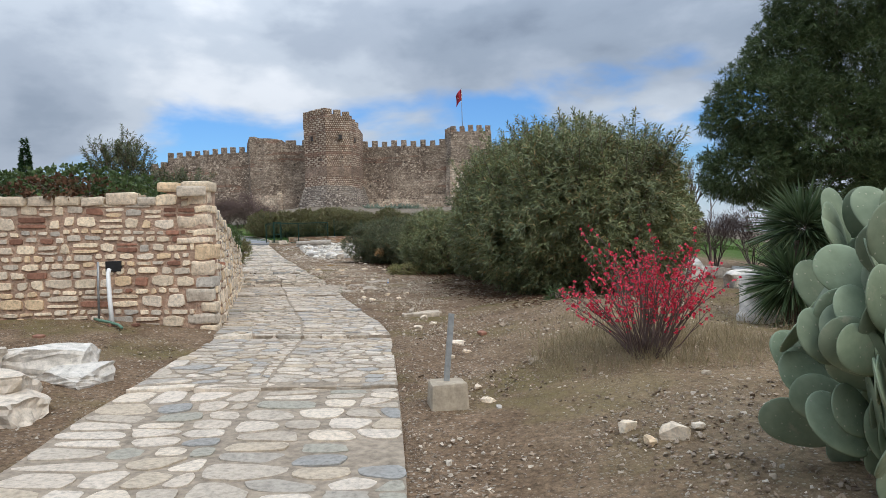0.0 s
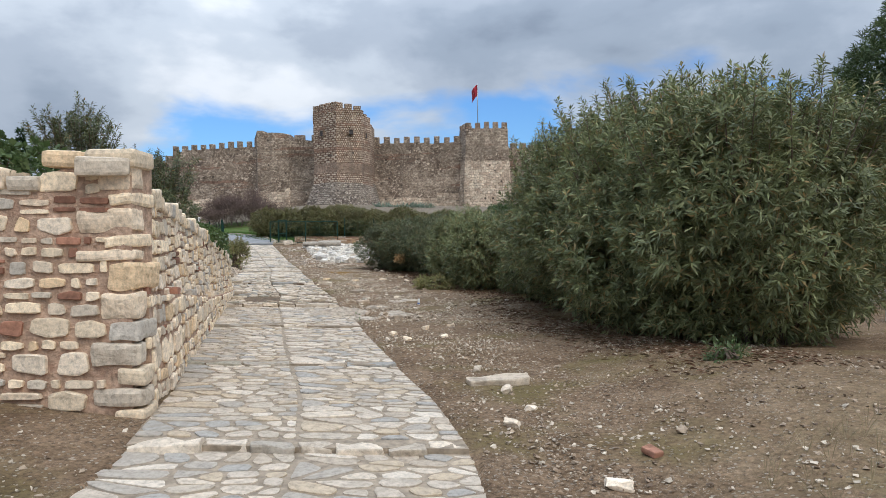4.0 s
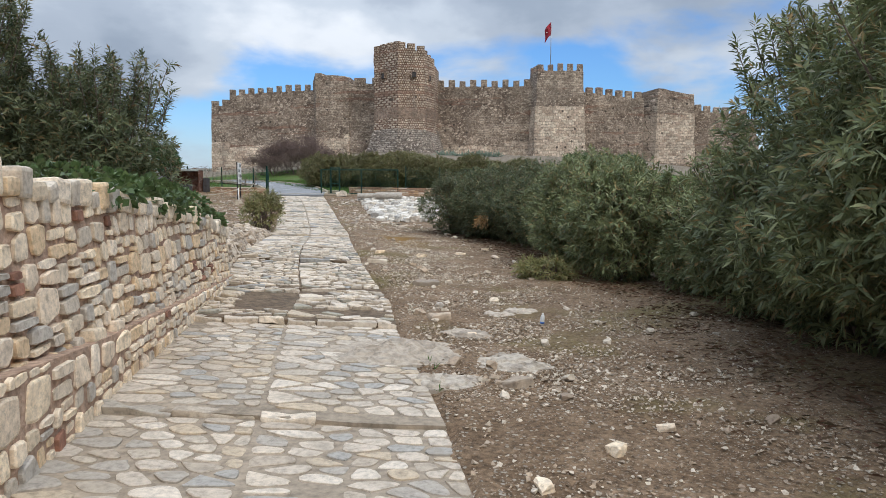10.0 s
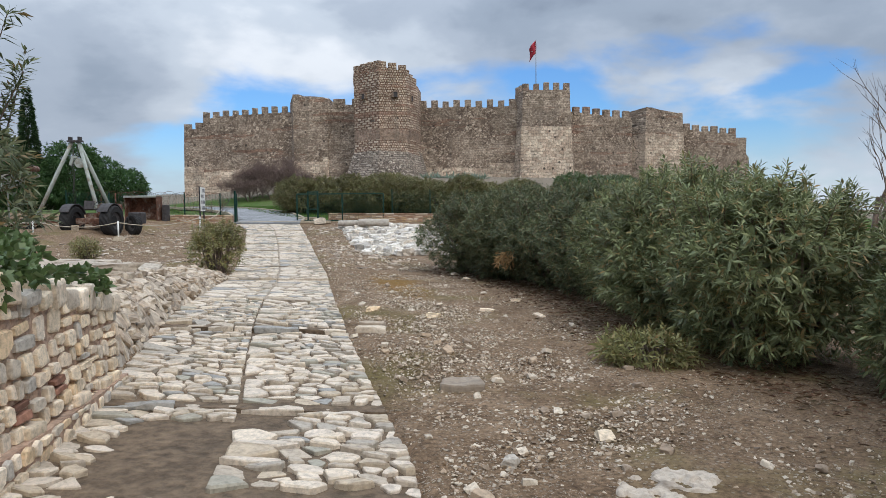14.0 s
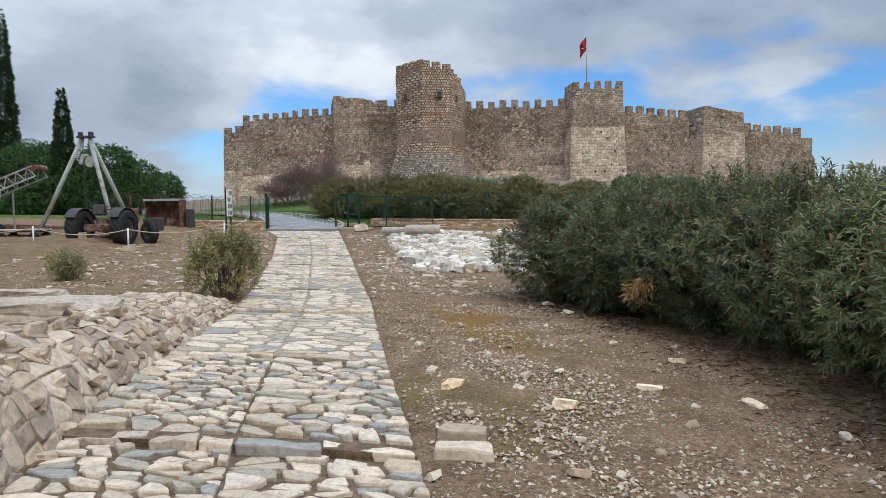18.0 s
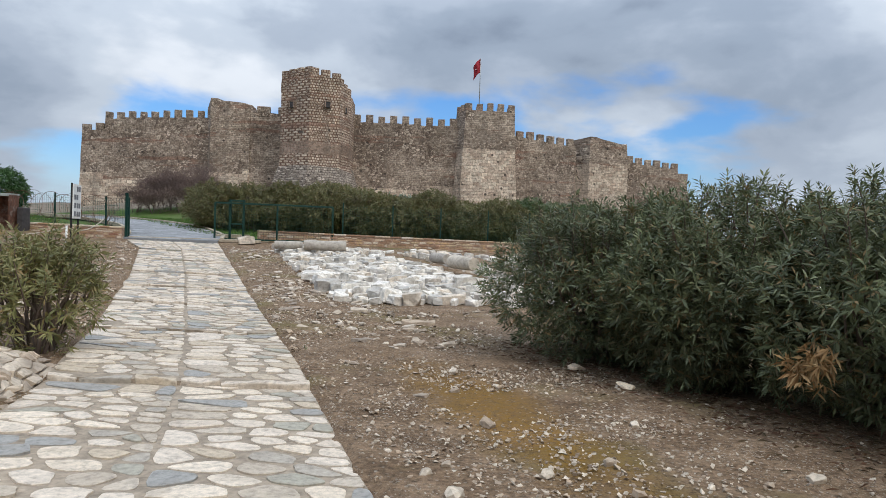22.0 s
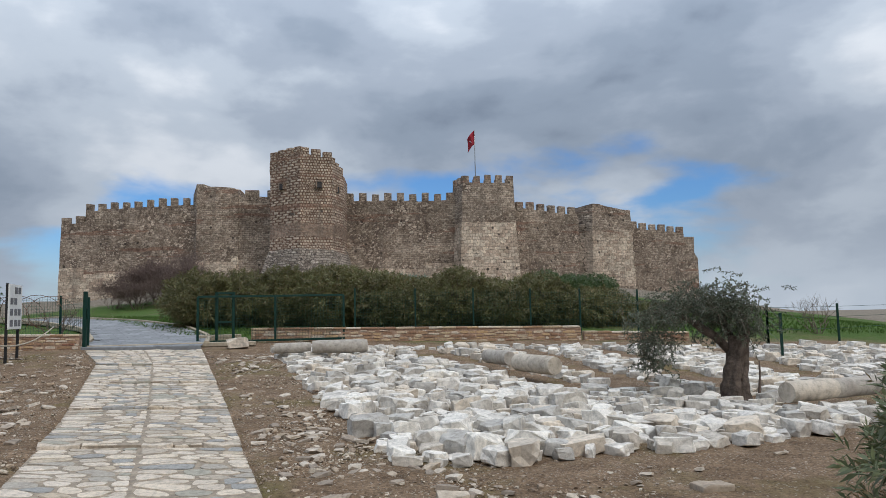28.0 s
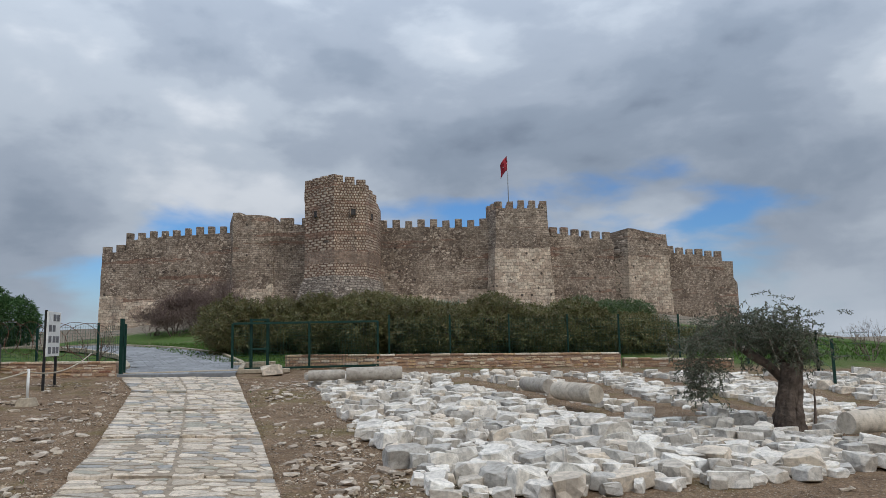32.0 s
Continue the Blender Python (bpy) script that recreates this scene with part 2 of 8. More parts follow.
def castle_material(name, kind):
    """Old masonry seen from afar: courses of uneven stone in lime mortar."""
    m, nt, b = material(name, 0.92)
    k = Nodes(nt)
    # lay the courses along the wall's run: x + y across, z up
    sep = k.make("ShaderNodeSeparateXYZ")
    k.link(k.pos, sep.inputs[0])
    run = k.make("ShaderNodeCombineXYZ")
    k.link(k.math("ADD", sep.outputs[0], k.math("MULTIPLY", sep.outputs[1], 0.8)), run.inputs[0])
    k.link(sep.outputs[2], run.inputs[1])

    def shifted(scale, amount):
        nz = k.make("ShaderNodeTexNoise")
        nz.inputs["Scale"].default_value, nz.inputs["Detail"].default_value = scale, 3.0
        k.link(run.outputs[0], nz.inputs["Vector"])
        sc = k.make("ShaderNodeVectorMath", operation="SCALE")
        sc.inputs["Scale"].default_value = amount
        k.link(nz.outputs["Color"], sc.inputs[0])
        add = k.make("ShaderNodeVectorMath", operation="ADD")
        k.link(run.outputs[0], add.inputs[0])
        k.link(sc.outputs[0], add.inputs[1])
        return add.outputs[0]

    def courses(w, hgt, mort, c1, c2, cm, vec, offset=0.5):
        br = k.make("ShaderNodeTexBrick", offset=offset)
        k.link(vec, br.inputs["Vector"])
        br.inputs["Scale"].default_value = 1.0
        br.inputs["Brick Width"].default_value, br.inputs["Row Height"].default_value = w, hgt
        br.inputs["Mortar Size"].default_value, br.inputs["Mortar Smooth"].default_value = mort, 0.4
        br.inputs["Color1"].default_value, br.inputs["Color2"].default_value, br.inputs["Mortar"].default_value = (*c1, 1), (*c2, 1), (*cm, 1)
        br.inputs["Bias"].default_value = 0.0
        return br.outputs["Color"], k.math("SUBTRACT", 1.0, br.outputs["Fac"])

    w, hgt, mort, c1, c2, cm = {"rubble": (0.50, 0.27, 0.028, (0.57, 0.47, 0.37), (0.295, 0.222, 0.168), (0.165, 0.122, 0.094)),
                                "banded": (0.42, 0.36, 0.075, (0.64, 0.53, 0.415), (0.41, 0.31, 0.232), (0.20, 0.122, 0.086)),
                                "ashlar": (0.86, 0.47, 0.024, (0.68, 0.57, 0.445), (0.46, 0.345, 0.26), (0.19, 0.15, 0.115)),
                                "batter": (0.55, 0.34, 0.055, (0.52, 0.45, 0.375), (0.29, 0.235, 0.19), (0.12, 0.095, 0.077)),
                                "brick": (0.45, 0.16, 0.03, (0.37, 0.255, 0.19), (0.27, 0.18, 0.135), (0.32, 0.255, 0.20))}[kind]
    wavy = shifted(0.7, 0.5) if kind != "banded" else shifted(1.4, 0.32)
    c, h = courses(w, hgt, mort, c1, c2, cm, wavy)
    big, mid, fine = k.noise(0.16, 5, 0.6), k.noise(0.7, 5, 0.65), k.noise(3.2, 4, 0.7)
    # patches rebuilt in smaller stone
    c3, h3 = courses(w * 0.62, hgt * 0.66, mort * 0.9, tuple(v * 0.86 for v in c1), tuple(v * 0.8 for v in c2), cm, shifted(1.1, 0.35), 0.37)
    if kind in ("rubble", "batter"):
        # random rubble: pale stones of all sizes lost in dark mortar
        for size, edge in ((1.9, 0.10), (3.1, 0.12)):
            grid = k.scaled((size, size * 1.55, 1.0), shifted(0.9, 0.6))
            tint = k.make("ShaderNodeRGBToBW")
            k.link(k.voronoi(1.0, "F1", grid, "Color"), tint.inputs[0])
            face = k.ramp(tint.outputs[0], ((0.22, tuple(v * 0.62 for v in c2)), (0.45, c2), (0.62, tuple((v + w_) / 2 for v, w_ in zip(c1, c2))), (0.78, tuple(v * 1.08 for v in c1))))
            body = k.ramp(k.voronoi(1.0, "DISTANCE_TO_EDGE", grid), ((edge * 0.4, 0.0), (edge * 1.3, 1.0)))
            face = k.mix(body, cm, face)
            if size < 2:
                loose, loose_h = face, body
            else:
                where = k.ramp(k.noise(0.33, 5, 0.65), ((0.45, 0.0), (0.53, 1.0)))
                loose, loose_h = k.mix(where, loose, face), k.mix(where, loose_h, body)
        share = k.ramp(k.noise(0.22, 5, 0.6, k.scaled(1.0, None, (9.0, 4.0, 2.0))), ((0.47, 1.0), (0.56, 0.12)))
        c, h = k.mix(share, c, loose), k.mix(share, h, loose_h)
    patch = k.ramp(k.noise(0.28, 5, 0.6, warp=0.4), ((0.54, 0.0), (0.60, 1.0)) if kind in ("rubble", "batter") else ((0.58, 0.0), (0.61, 1.0)))
    c, h = k.mix(patch, c, c3), k.mix(patch, h, h3)
    if kind in ("rubble", "banded"):
        # here and there a course of brick
        band = k.ramp(k.noise(1.0, 3, 0.6, k.scaled((0.06, 0.9, 1.0), wavy)), ((0.60, 0.0), (0.63, 0.75), (0.67, 0.75), (0.70, 0.0)))
        c = k.mix(band, c, k.mix(fine, (0.20, 0.105, 0.07), (0.34, 0.20, 0.145)))
    c = k.mix(1.0, c, k.ramp(fine, ((0.3, 0.5), (0.5, 1.0), (0.7, 1.45))), "MULTIPLY")
    c = k.mix(1.0, c, k.ramp(big, ((0.3, 0.76), (0.7, 1.14))), "MULTIPLY")
    c = k.mix(1.0, c, k.ramp(mid, ((0.3, 0.74), (0.7, 1.15))), "MULTIPLY")
    # lost stones, their shaded hollows painted dark, and streaks of soot and lichen
    holes = k.ramp(k.voronoi(0.55, "F1", run.outputs[0]), ((0.08, 0.85), (0.13, 0.0)))
    c = k.mix(holes, c, (0.05, 0.04, 0.035))
    runs = k.ramp(k.noise(1.0, 6, 0.7, k.scaled((0.5, 0.09, 1.0), run.outputs[0])), ((0.54, 0.0), (0.68, 0.5)))
    c = k.mix(runs, c, (0.17, 0.14, 0.115))
    k.link(c, b.inputs["Base Color"])
    k.bump(b, k.math("SUBTRACT", k.math("ADD", k.math("MULTIPLY", h, 0.5), k.math("ADD", mid, k.math("MULTIPLY", fine, 0.6))), holes), 0.7, 0.14)
    return m


def ground_material():
    """Bare gravelly earth with moss and dry grass, green turf on the castle's slope."""
    m, nt, b = material("earth", 0.95, 0, 0.15)
    k = Nodes(nt)
    n_big, n_mid, n_fine = k.noise(0.28, 5, 0.6), k.noise(2.2, 6, 0.65), k.noise(24.0, 6, 0.7)
    c = k.ramp(n_mid, ((0.25, (0.128, 0.080, 0.047)), (0.5, (0.222, 0.147, 0.090)), (0.75, (0.330, 0.230, 0.150))))
    c = k.mix(1.0, c, k.ramp(n_fine, ((0.28, 0.25), (0.5, 0.85), (0.72, 1.55))), "MULTIPLY")
    peb_v = k.voronoi(26.0, "F1", None, "Distance", 1.0)
    peb_c = k.voronoi(26.0, "F1", None, "Color", 1.0)
    bw = k.make("ShaderNodeRGBToBW")
    k.link(peb_c, bw.inputs[0])
    pick = k.math("MULTIPLY", k.ramp(peb_v, ((0.28, 1.0), (0.36, 0.0))), k.ramp(bw.outputs[0], ((0.58, 0.0), (0.64, 1.0))))
    pick = k.math("MULTIPLY", pick, k.ramp(k.noise(0.8, 4), ((0.35, 0.25), (0.6, 1.0))))
    c = k.mix(pick, c, k.ramp(peb_c, ((0.3, (0.24, 0.185, 0.14)), (0.8, (0.46, 0.40, 0.325)))))
    chip_v = k.voronoi(70.0, "F1", None, "Distance", 1.0)
    chip_c = k.voronoi(70.0, "F1", None, "Color", 1.0)
    chip_bw = k.make("ShaderNodeRGBToBW")
    k.link(chip_c, chip_bw.inputs[0])
    chips = k.math("MULTIPLY", k.ramp(chip_v, ((0.30, 0.9), (0.42, 0.0))), k.ramp(chip_bw.outputs[0], ((0.58, 0.0), (0.66, 1.0))))
    chips = k.math("MULTIPLY", chips, k.ramp(k.noise(1.1, 5, 0.65, k.scaled(1.0, None, (2.7, 8.1, 0))), ((0.44, 0.05), (0.62, 0.85))))
    c = k.mix(chips, c, k.ramp(chip_c, ((0.35, (0.24, 0.19, 0.145)), (0.8, (0.50, 0.44, 0.36)))))
    moss = k.math("MULTIPLY", k.ramp(k.noise(0.55, 4, 0.6, k.scaled(1.0, None, (5.2, 1.4, 0))), ((0.53, 0.0), (0.64, 1.0))), k.ramp(n_fine, ((0.35, 0.15), (0.62, 0.85))))
    c = k.mix(moss, c, k.mix(n_mid, (0.11, 0.105, 0.03), (0.20, 0.155, 0.06)))
    # a streak of rusty moss where water runs off
    run = k.scaled((1 / 0.7, 1 / 2.9, 0.0), k.scaled(1.0, k.scaled(1.0, None, (5.0, -31.2, 0)), (0, 0, 0), (0, 0, -0.3)))
    far = k.make("ShaderNodeVectorMath", operation="LENGTH")
    k.link(run, far.inputs[0])
    streak = k.math("MULTIPLY", k.ramp(k.math("ADD", k.math("MULTIPLY", far.outputs["Value"], 0.5), k.math("MULTIPLY", k.noise(1.6, 5, 0.7), 0.65)), ((0.48, 1.0), (0.78, 0.0))), k.ramp(n_fine, ((0.34, 0.2), (0.6, 1.0))))
    c = k.mix(streak, c, k.mix(n_mid, (0.17, 0.105, 0.022), (0.29, 0.145, 0.03)))
    # turf beyond the gate and on the flanks of the hill
    sep = k.make("ShaderNodeSeparateXYZ")
    k.link(k.pos, sep.inputs[0])
    # thin withered grass over the earth round the red bush
    straw = k.math("MULTIPLY", k.math("MULTIPLY", k.math("SUBTRACT", 14.0, k.math("ADD", sep.outputs[1], k.math("MULTIPLY", k.noise(0.7, 4), 4.0))), 0.4, True), k.math("MULTIPLY", k.math("SUBTRACT", sep.outputs[0], 0.2), 0.6, True))
    straw = k.math("MULTIPLY", straw, k.ramp(k.noise(11.0, 6, 0.75), ((0.36, 0.05), (0.62, 0.5))))
    c = k.mix(straw, c, k.mix(n_mid, (0.30, 0.225, 0.12), (0.43, 0.335, 0.205)))
    edge = k.math("ADD", sep.outputs[1], k.math("MULTIPLY", k.noise(0.5, 4), 5.0))
    turf = k.ramp(k.math("MULTIPLY", k.math("SUBTRACT", edge, 57.0), 0.5, True), ((0.0, 0.0), (1.0, 1.0)))
    side = k.math("MULTIPLY", k.math("SUBTRACT", k.math("ADD", sep.outputs[0], k.math("MULTIPLY", k.noise(0.4, 4), 6.0)), 10.0), 0.3, True)
    side = k.math("MULTIPLY", side, k.math("MULTIPLY", k.math("SUBTRACT", sep.outputs[1], 38.0), 0.1, True))
    turf = k.math("MAXIMUM", turf, side)
    grass = k.ramp(k.noise(9.0, 6, 0.7), ((0.3, (0.035, 0.065, 0.013)), (0.6, (0.085, 0.14, 0.03)), (0.8, (0.16, 0.18, 0.065))))
    grass = k.mix(k.ramp(n_big, ((0.48, 0.0), (0.68, 0.75))), grass, (0.14, 0.115, 0.06))
    c = k.mix(turf, c, grass)
    apron = k.math("MULTIPLY", k.math("SUBTRACT", k.math("ADD", sep.outputs[1], k.math("MULTIPLY", k.noise(0.35, 5, 0.7), 10.0)), 108.0), 0.4, True)
    c = k.mix(apron, c, k.ramp(k.noise(3.0, 6, 0.7), ((0.3, (0.10, 0.08, 0.055)), (0.55, (0.23, 0.19, 0.145)), (0.75, (0.36, 0.31, 0.25)))))
    k.link(c, b.inputs["Base Color"])
    h = k.math("ADD", k.math("MULTIPLY", n_fine, 0.6), k.math("MULTIPLY", pick, 0.8))
    k.bump(b, k.math("ADD", h, n_mid), 1.0, 0.05)
    return m


EARTH = ground_material()
PATH_STONE = stone_material("path_stone", ((0.584, 0.526, 0.457), (0.416, 0.368, 0.306), (0.620, 0.557, 0.474), (0.354, 0.329, 0.289), (0.450, 0.388, 0.305), (0.549, 0.491, 0.421), (0.285, 0.290, 0.285), (0.452, 0.404, 0.342), (0.593, 0.526, 0.439), (0.327, 0.319, 0.272), (0.514, 0.456, 0.387), (0.567, 0.513, 0.447)), 0.75, dirt=(0.22, 0.18, 0.14), dirt_amount=0.4)
PATH_WORN = stone_material("trodden_path_stone", ((0.50, 0.445, 0.38), (0.40, 0.35, 0.29), (0.54, 0.48, 0.405), (0.36, 0.335, 0.30), (0.45, 0.38, 0.29), (0.47, 0.42, 0.36), (0.33, 0.325, 0.31), (0.43, 0.385, 0.325), (0.58, 0.53, 0.465)), 0.75, dirt=(0.29, 0.245, 0.19), dirt_amount=0.65)
MORTAR_BED = plain("path_mortar", (0.315, 0.255, 0.19), 0.35, 14, 0.95, bump=0.6, dist=0.02)
WALL_STONE = stone_material("wall_stone", ((0.80, 0.70, 0.56), (0.65, 0.575, 0.475), (0.85, 0.735, 0.57), (0.55, 0.50, 0.43), (0.72, 0.62, 0.50), (0.80, 0.72, 0.61), (0.70, 0.55, 0.375), (0.65, 0.565, 0.445), (0.76, 0.655, 0.51), (0.47, 0.45, 0.415)), 0.9, dirt=(0.27, 0.20, 0.145), dirt_amount=0.4, bump=0.8)
ROUGH_BED = plain("path_earth", (0.165, 0.118, 0.078), 0.5, 11, 0.95, bump=1.0, dist=0.05, stain=(0.10, 0.075, 0.05))
WALL_MORTAR = plain("wall_mortar", (0.47, 0.325, 0.235), 0.4, 16, 0.95, bump=0.9, dist=0.04, stain=(0.34, 0.21, 0.15))
RED_BRICK = plain("red_brick", (0.33, 0.165, 0.11), 0.35, 18, 0.9, bump=0.5, rand=0.45)
MARBLE = stone_material("white_marble", ((0.72, 0.665, 0.59), (0.59, 0.545, 0.48), (0.76, 0.705, 0.62), (0.46, 0.43, 0.385), (0.62, 0.53, 0.425), (0.74, 0.69, 0.615), (0.52, 0.46, 0.385), (0.67, 0.62, 0.55)), 0.9, grain=13.0, dirt=(0.25, 0.22, 0.185), dirt_amount=0.7, bump=1.0, warm=False)
SHAFT_STONE = stone_material("weathered_shaft", ((0.44, 0.40, 0.35), (0.38, 0.36, 0.33), (0.50, 0.46, 0.40)), 0.9, grain=9.0)
LOW_WALL_STONE = stone_material("low_wall_stone", ((0.504, 0.360, 0.216), (0.600, 0.504, 0.384), (0.396, 0.264, 0.168), (0.624, 0.564, 0.480), (0.540, 0.432, 0.300), (0.324, 0.204, 0.138)), 0.9)
PEBBLE = stone_material("pebble", ((0.52, 0.465, 0.39), (0.38, 0.32, 0.255), (0.60, 0.545, 0.465), (0.27, 0.215, 0.165), (0.42, 0.335, 0.25), (0.48, 0.43, 0.36), (0.33, 0.27, 0.21)), 0.9, True, 30.0)
C_RUBBLE, C_BANDED, C_ASHLAR, C_BATTER, C_BRICK = (castle_material("castle_" + s, s) for s in ("rubble", "banded", "ashlar", "batter", "brick"))
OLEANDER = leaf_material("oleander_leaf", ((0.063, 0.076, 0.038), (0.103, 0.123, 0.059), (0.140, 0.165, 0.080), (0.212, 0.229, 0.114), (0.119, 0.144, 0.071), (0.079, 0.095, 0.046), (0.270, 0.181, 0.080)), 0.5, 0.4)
OLEANDER_DRY = leaf_material("oleander_olive_leaf", ((0.150, 0.155, 0.060), (0.235, 0.235, 0.092), (0.31, 0.285, 0.12), (0.18, 0.190, 0.075), (0.33, 0.225, 0.10)), 0.52, 0.4)
# the oleander leaf colour lightened, standing in for light on the nearer hedge
OLEANDER_LIGHTENED = leaf_material("oleander_lightened_leaf", ((0.105, 0.124, 0.059), (0.169, 0.200, 0.092), (0.227, 0.259, 0.119), (0.324, 0.344, 0.165), (0.196, 0.230, 0.109), (0.128, 0.154, 0.073), (0.392, 0.267, 0.115)), 0.5, 0.4)
HEDGE_LEAF = leaf_material("hedge_leaf", ((0.100, 0.108, 0.040), (0.175, 0.165, 0.062), (0.135, 0.142, 0.055), (0.225, 0.165, 0.080), (0.115, 0.132, 0.046)))
IVY = leaf_material("ivy_leaf", ((0.052, 0.088, 0.030), (0.095, 0.145, 0.048), (0.070, 0.112, 0.038), (0.125, 0.170, 0.062)), 0.42, 0.45)
IVY_DRY = leaf_material("dry_leaf", ((0.10, 0.05, 0.03), (0.16, 0.08, 0.045), (0.08, 0.06, 0.03), (0.2, 0.12, 0.07)), 0.8)
PINE = leaf_material("pine_needle", ((0.036, 0.082, 0.030), (0.061, 0.127, 0.043), (0.091, 0.163, 0.055), (0.052, 0.102, 0.041)), 0.6)
CYPRESS = leaf_material("cypress_leaf", ((0.023, 0.051, 0.022), (0.039, 0.078, 0.029), (0.055, 0.098, 0.039)), 0.6)
OLIVE = leaf_material("olive_leaf", ((0.095, 0.112, 0.070), (0.140, 0.158, 0.105), (0.068, 0.085, 0.050), (0.21, 0.225, 0.17)), 0.5)
AGAVE = leaf_material("agave_leaf", ((0.16, 0.22, 0.17), (0.24, 0.30, 0.24), (0.20, 0.26, 0.19)), 0.5)
YUCCA = leaf_material("yucca_leaf", ((0.055, 0.094, 0.039), (0.086, 0.133, 0.060), (0.117, 0.156, 0.077)), 0.45)
def cactus_material():
    """Waxy grey-green skin with rows of pale areoles and scarred patches."""
    m, nt, b = material("cactus_skin", 0.7, 0, 0.2)
    k = Nodes(nt)
    c = k.ramp(k.noise(6.0, 5, 0.6), ((0.3, (0.175, 0.225, 0.145)), (0.7, (0.29, 0.345, 0.235))))
    c = k.mix(1.0, c, k.ramp(k.make("ShaderNodeObjectInfo").outputs["Random"], ((0.0, 0.72), (1.0, 1.2))), "MULTIPLY")
    c = k.mix(k.ramp(k.noise(4.0, 6, 0.75), ((0.6, 0.0), (0.68, 0.6))), c, (0.34, 0.33, 0.24))
    dots = k.ramp(k.voronoi(26.0, "F1", None, "Distance", 0.35), ((0.11, 0.75), (0.17, 0.0)))
    c = k.mix(dots, c, (0.40, 0.40, 0.30))
    k.link(c, b.inputs["Base Color"])
    k.bump(b, k.math("ADD", k.noise(9.0, 5), dots), 0.3, 0.01)
    return m


CACTUS = cactus_material()
PINE_NEAR = leaf_material("long_pine_needle", ((0.047, 0.074, 0.032), (0.074, 0.115, 0.043), (0.108, 0.155, 0.061), (0.061, 0.095, 0.041), (0.135, 0.155, 0.068)), 0.6)
BLOSSOM = leaf_material("red_blossom", ((0.62, 0.025, 0.055), (0.80, 0.05, 0.11), (0.90, 0.12, 0.18), (0.68, 0.03, 0.07)), 0.6)
BARK = plain("bark", (0.145, 0.11, 0.085), 0.4, 12, 0.95, bump=0.9, dist=0.03)
OLIVE_BARK = plain("olive_bark", (0.125, 0.095, 0.075), 0.5, 9, 0.95, bump=1.0, dist=0.05, stain=(0.06, 0.047, 0.038))
TWIG = plain("twig", (0.16, 0.12, 0.095), 0.35, 10, 0.9, bump=0.3)
PURPLE_TWIG = plain("reddish_twig", (0.17, 0.12, 0.105), 0.3, 6, 0.9, bump=0.3)
DRY_GRASS = leaf_material("dry_grass", ((0.30, 0.24, 0.14), (0.38, 0.31, 0.19), (0.22, 0.18, 0.10)), 0.9)
GRASS = leaf_material("grass_blade", ((0.05, 0.11, 0.02), (0.09, 0.17, 0.03), (0.13, 0.20, 0.05)), 0.7)
GREEN_PAINT = plain("green_paint", (0.006, 0.036, 0.026), 0.25, 20, 0.45, bump=0.1, dist=0.003)
WIRE_GREEN = plain("green_wire", (0.02, 0.07, 0.05), 0.2, 20, 0.5, bump=0)
STEEL = plain("galvanised_steel", (0.36, 0.37, 0.37), 0.25, 14, 0.5, 0.7, bump=0.2, dist=0.004)
GREY_STEEL = plain("grey_painted_steel", (0.33, 0.36, 0.33), 0.25, 5, 0.6, bump=0.2, dist=0.004, stain=(0.20, 0.14, 0.09))
RUST = plain("rusty_steel", (0.13, 0.06, 0.038), 0.5, 7, 0.85, bump=0.4, dist=0.01, stain=(0.30, 0.25, 0.21))
DARK_STEEL_AND_SHADE = plain("dark_steel_and_shade", (0.06, 0.055, 0.055), 0.4, 8, 0.7, bump=0.3)
RUBBER = plain("tyre_rubber", (0.022, 0.021, 0.021), 0.3, 10, 0.85, bump=0.4)
BLACK = plain("black_plastic_and_shade", (0.018, 0.018, 0.018), 0.2, 10, 0.6, bump=0.1)
WHITE = plain("white_paint", (0.72, 0.72, 0.70), 0.1, 8, 0.6, bump=0.1)
PALE_WOOD = plain("pale_wood", (0.45, 0.41, 0.34), 0.25, 12, 0.8, bump=0.3)
RUBBLE = stone_material("rubble_stone", ((0.46, 0.41, 0.35), (0.34, 0.29, 0.24), (0.54, 0.49, 0.43), (0.27, 0.23, 0.19), (0.42, 0.36, 0.29)), 0.92, True, 20.0)
CLOD = stone_material("earth_clod", ((0.20, 0.15, 0.11), (0.29, 0.225, 0.165), (0.15, 0.11, 0.08), (0.36, 0.30, 0.235), (0.24, 0.18, 0.13)), 0.95, True, 30.0)
CONCRETE = plain("concrete", (0.40, 0.335, 0.25), 0.25, 16, 0.95, bump=0.6, dist=0.02)
FLAG_RED = plain("red_cloth", (0.33, 0.025, 0.04), 0.15, 3, 0.8, bump=0)
HOSE = plain("green_hose", (0.13, 0.24, 0.17), 0.2, 10, 0.5, bump=0.1)
PAVING = plain("grey_paving", (0.27, 0.275, 0.28), 0.2, 9, 0.85, bump=0.3, rand=0.25)
GREY_PRINT = plain("grey_print", (0.16, 0.16, 0.17), 0.5, 30, 0.6, bump=0)
ROPE = plain("rope", (0.42, 0.37, 0.29), 0.2, 20, 0.9, bump=0.2)


# ---- geometry helpers ----
def link_mesh(name, verts, faces, mats, parent=None, label="", smooth=False, index=None):
    me = bpy.data.meshes.new(name)
    me.from_pydata(verts, [], faces)
    for m in mats if isinstance(mats, (list, tuple)) else (mats,):
        me.materials.append(m)
    if smooth:
        me.polygons.foreach_set("use_smooth", [True] * len(me.polygons))
    if index is not None:
        me.polygons.foreach_set("material_index", index)
    ob = new(name, me)
    ob.parent = parent
    if label:
        ob["label"] = label
    return ob


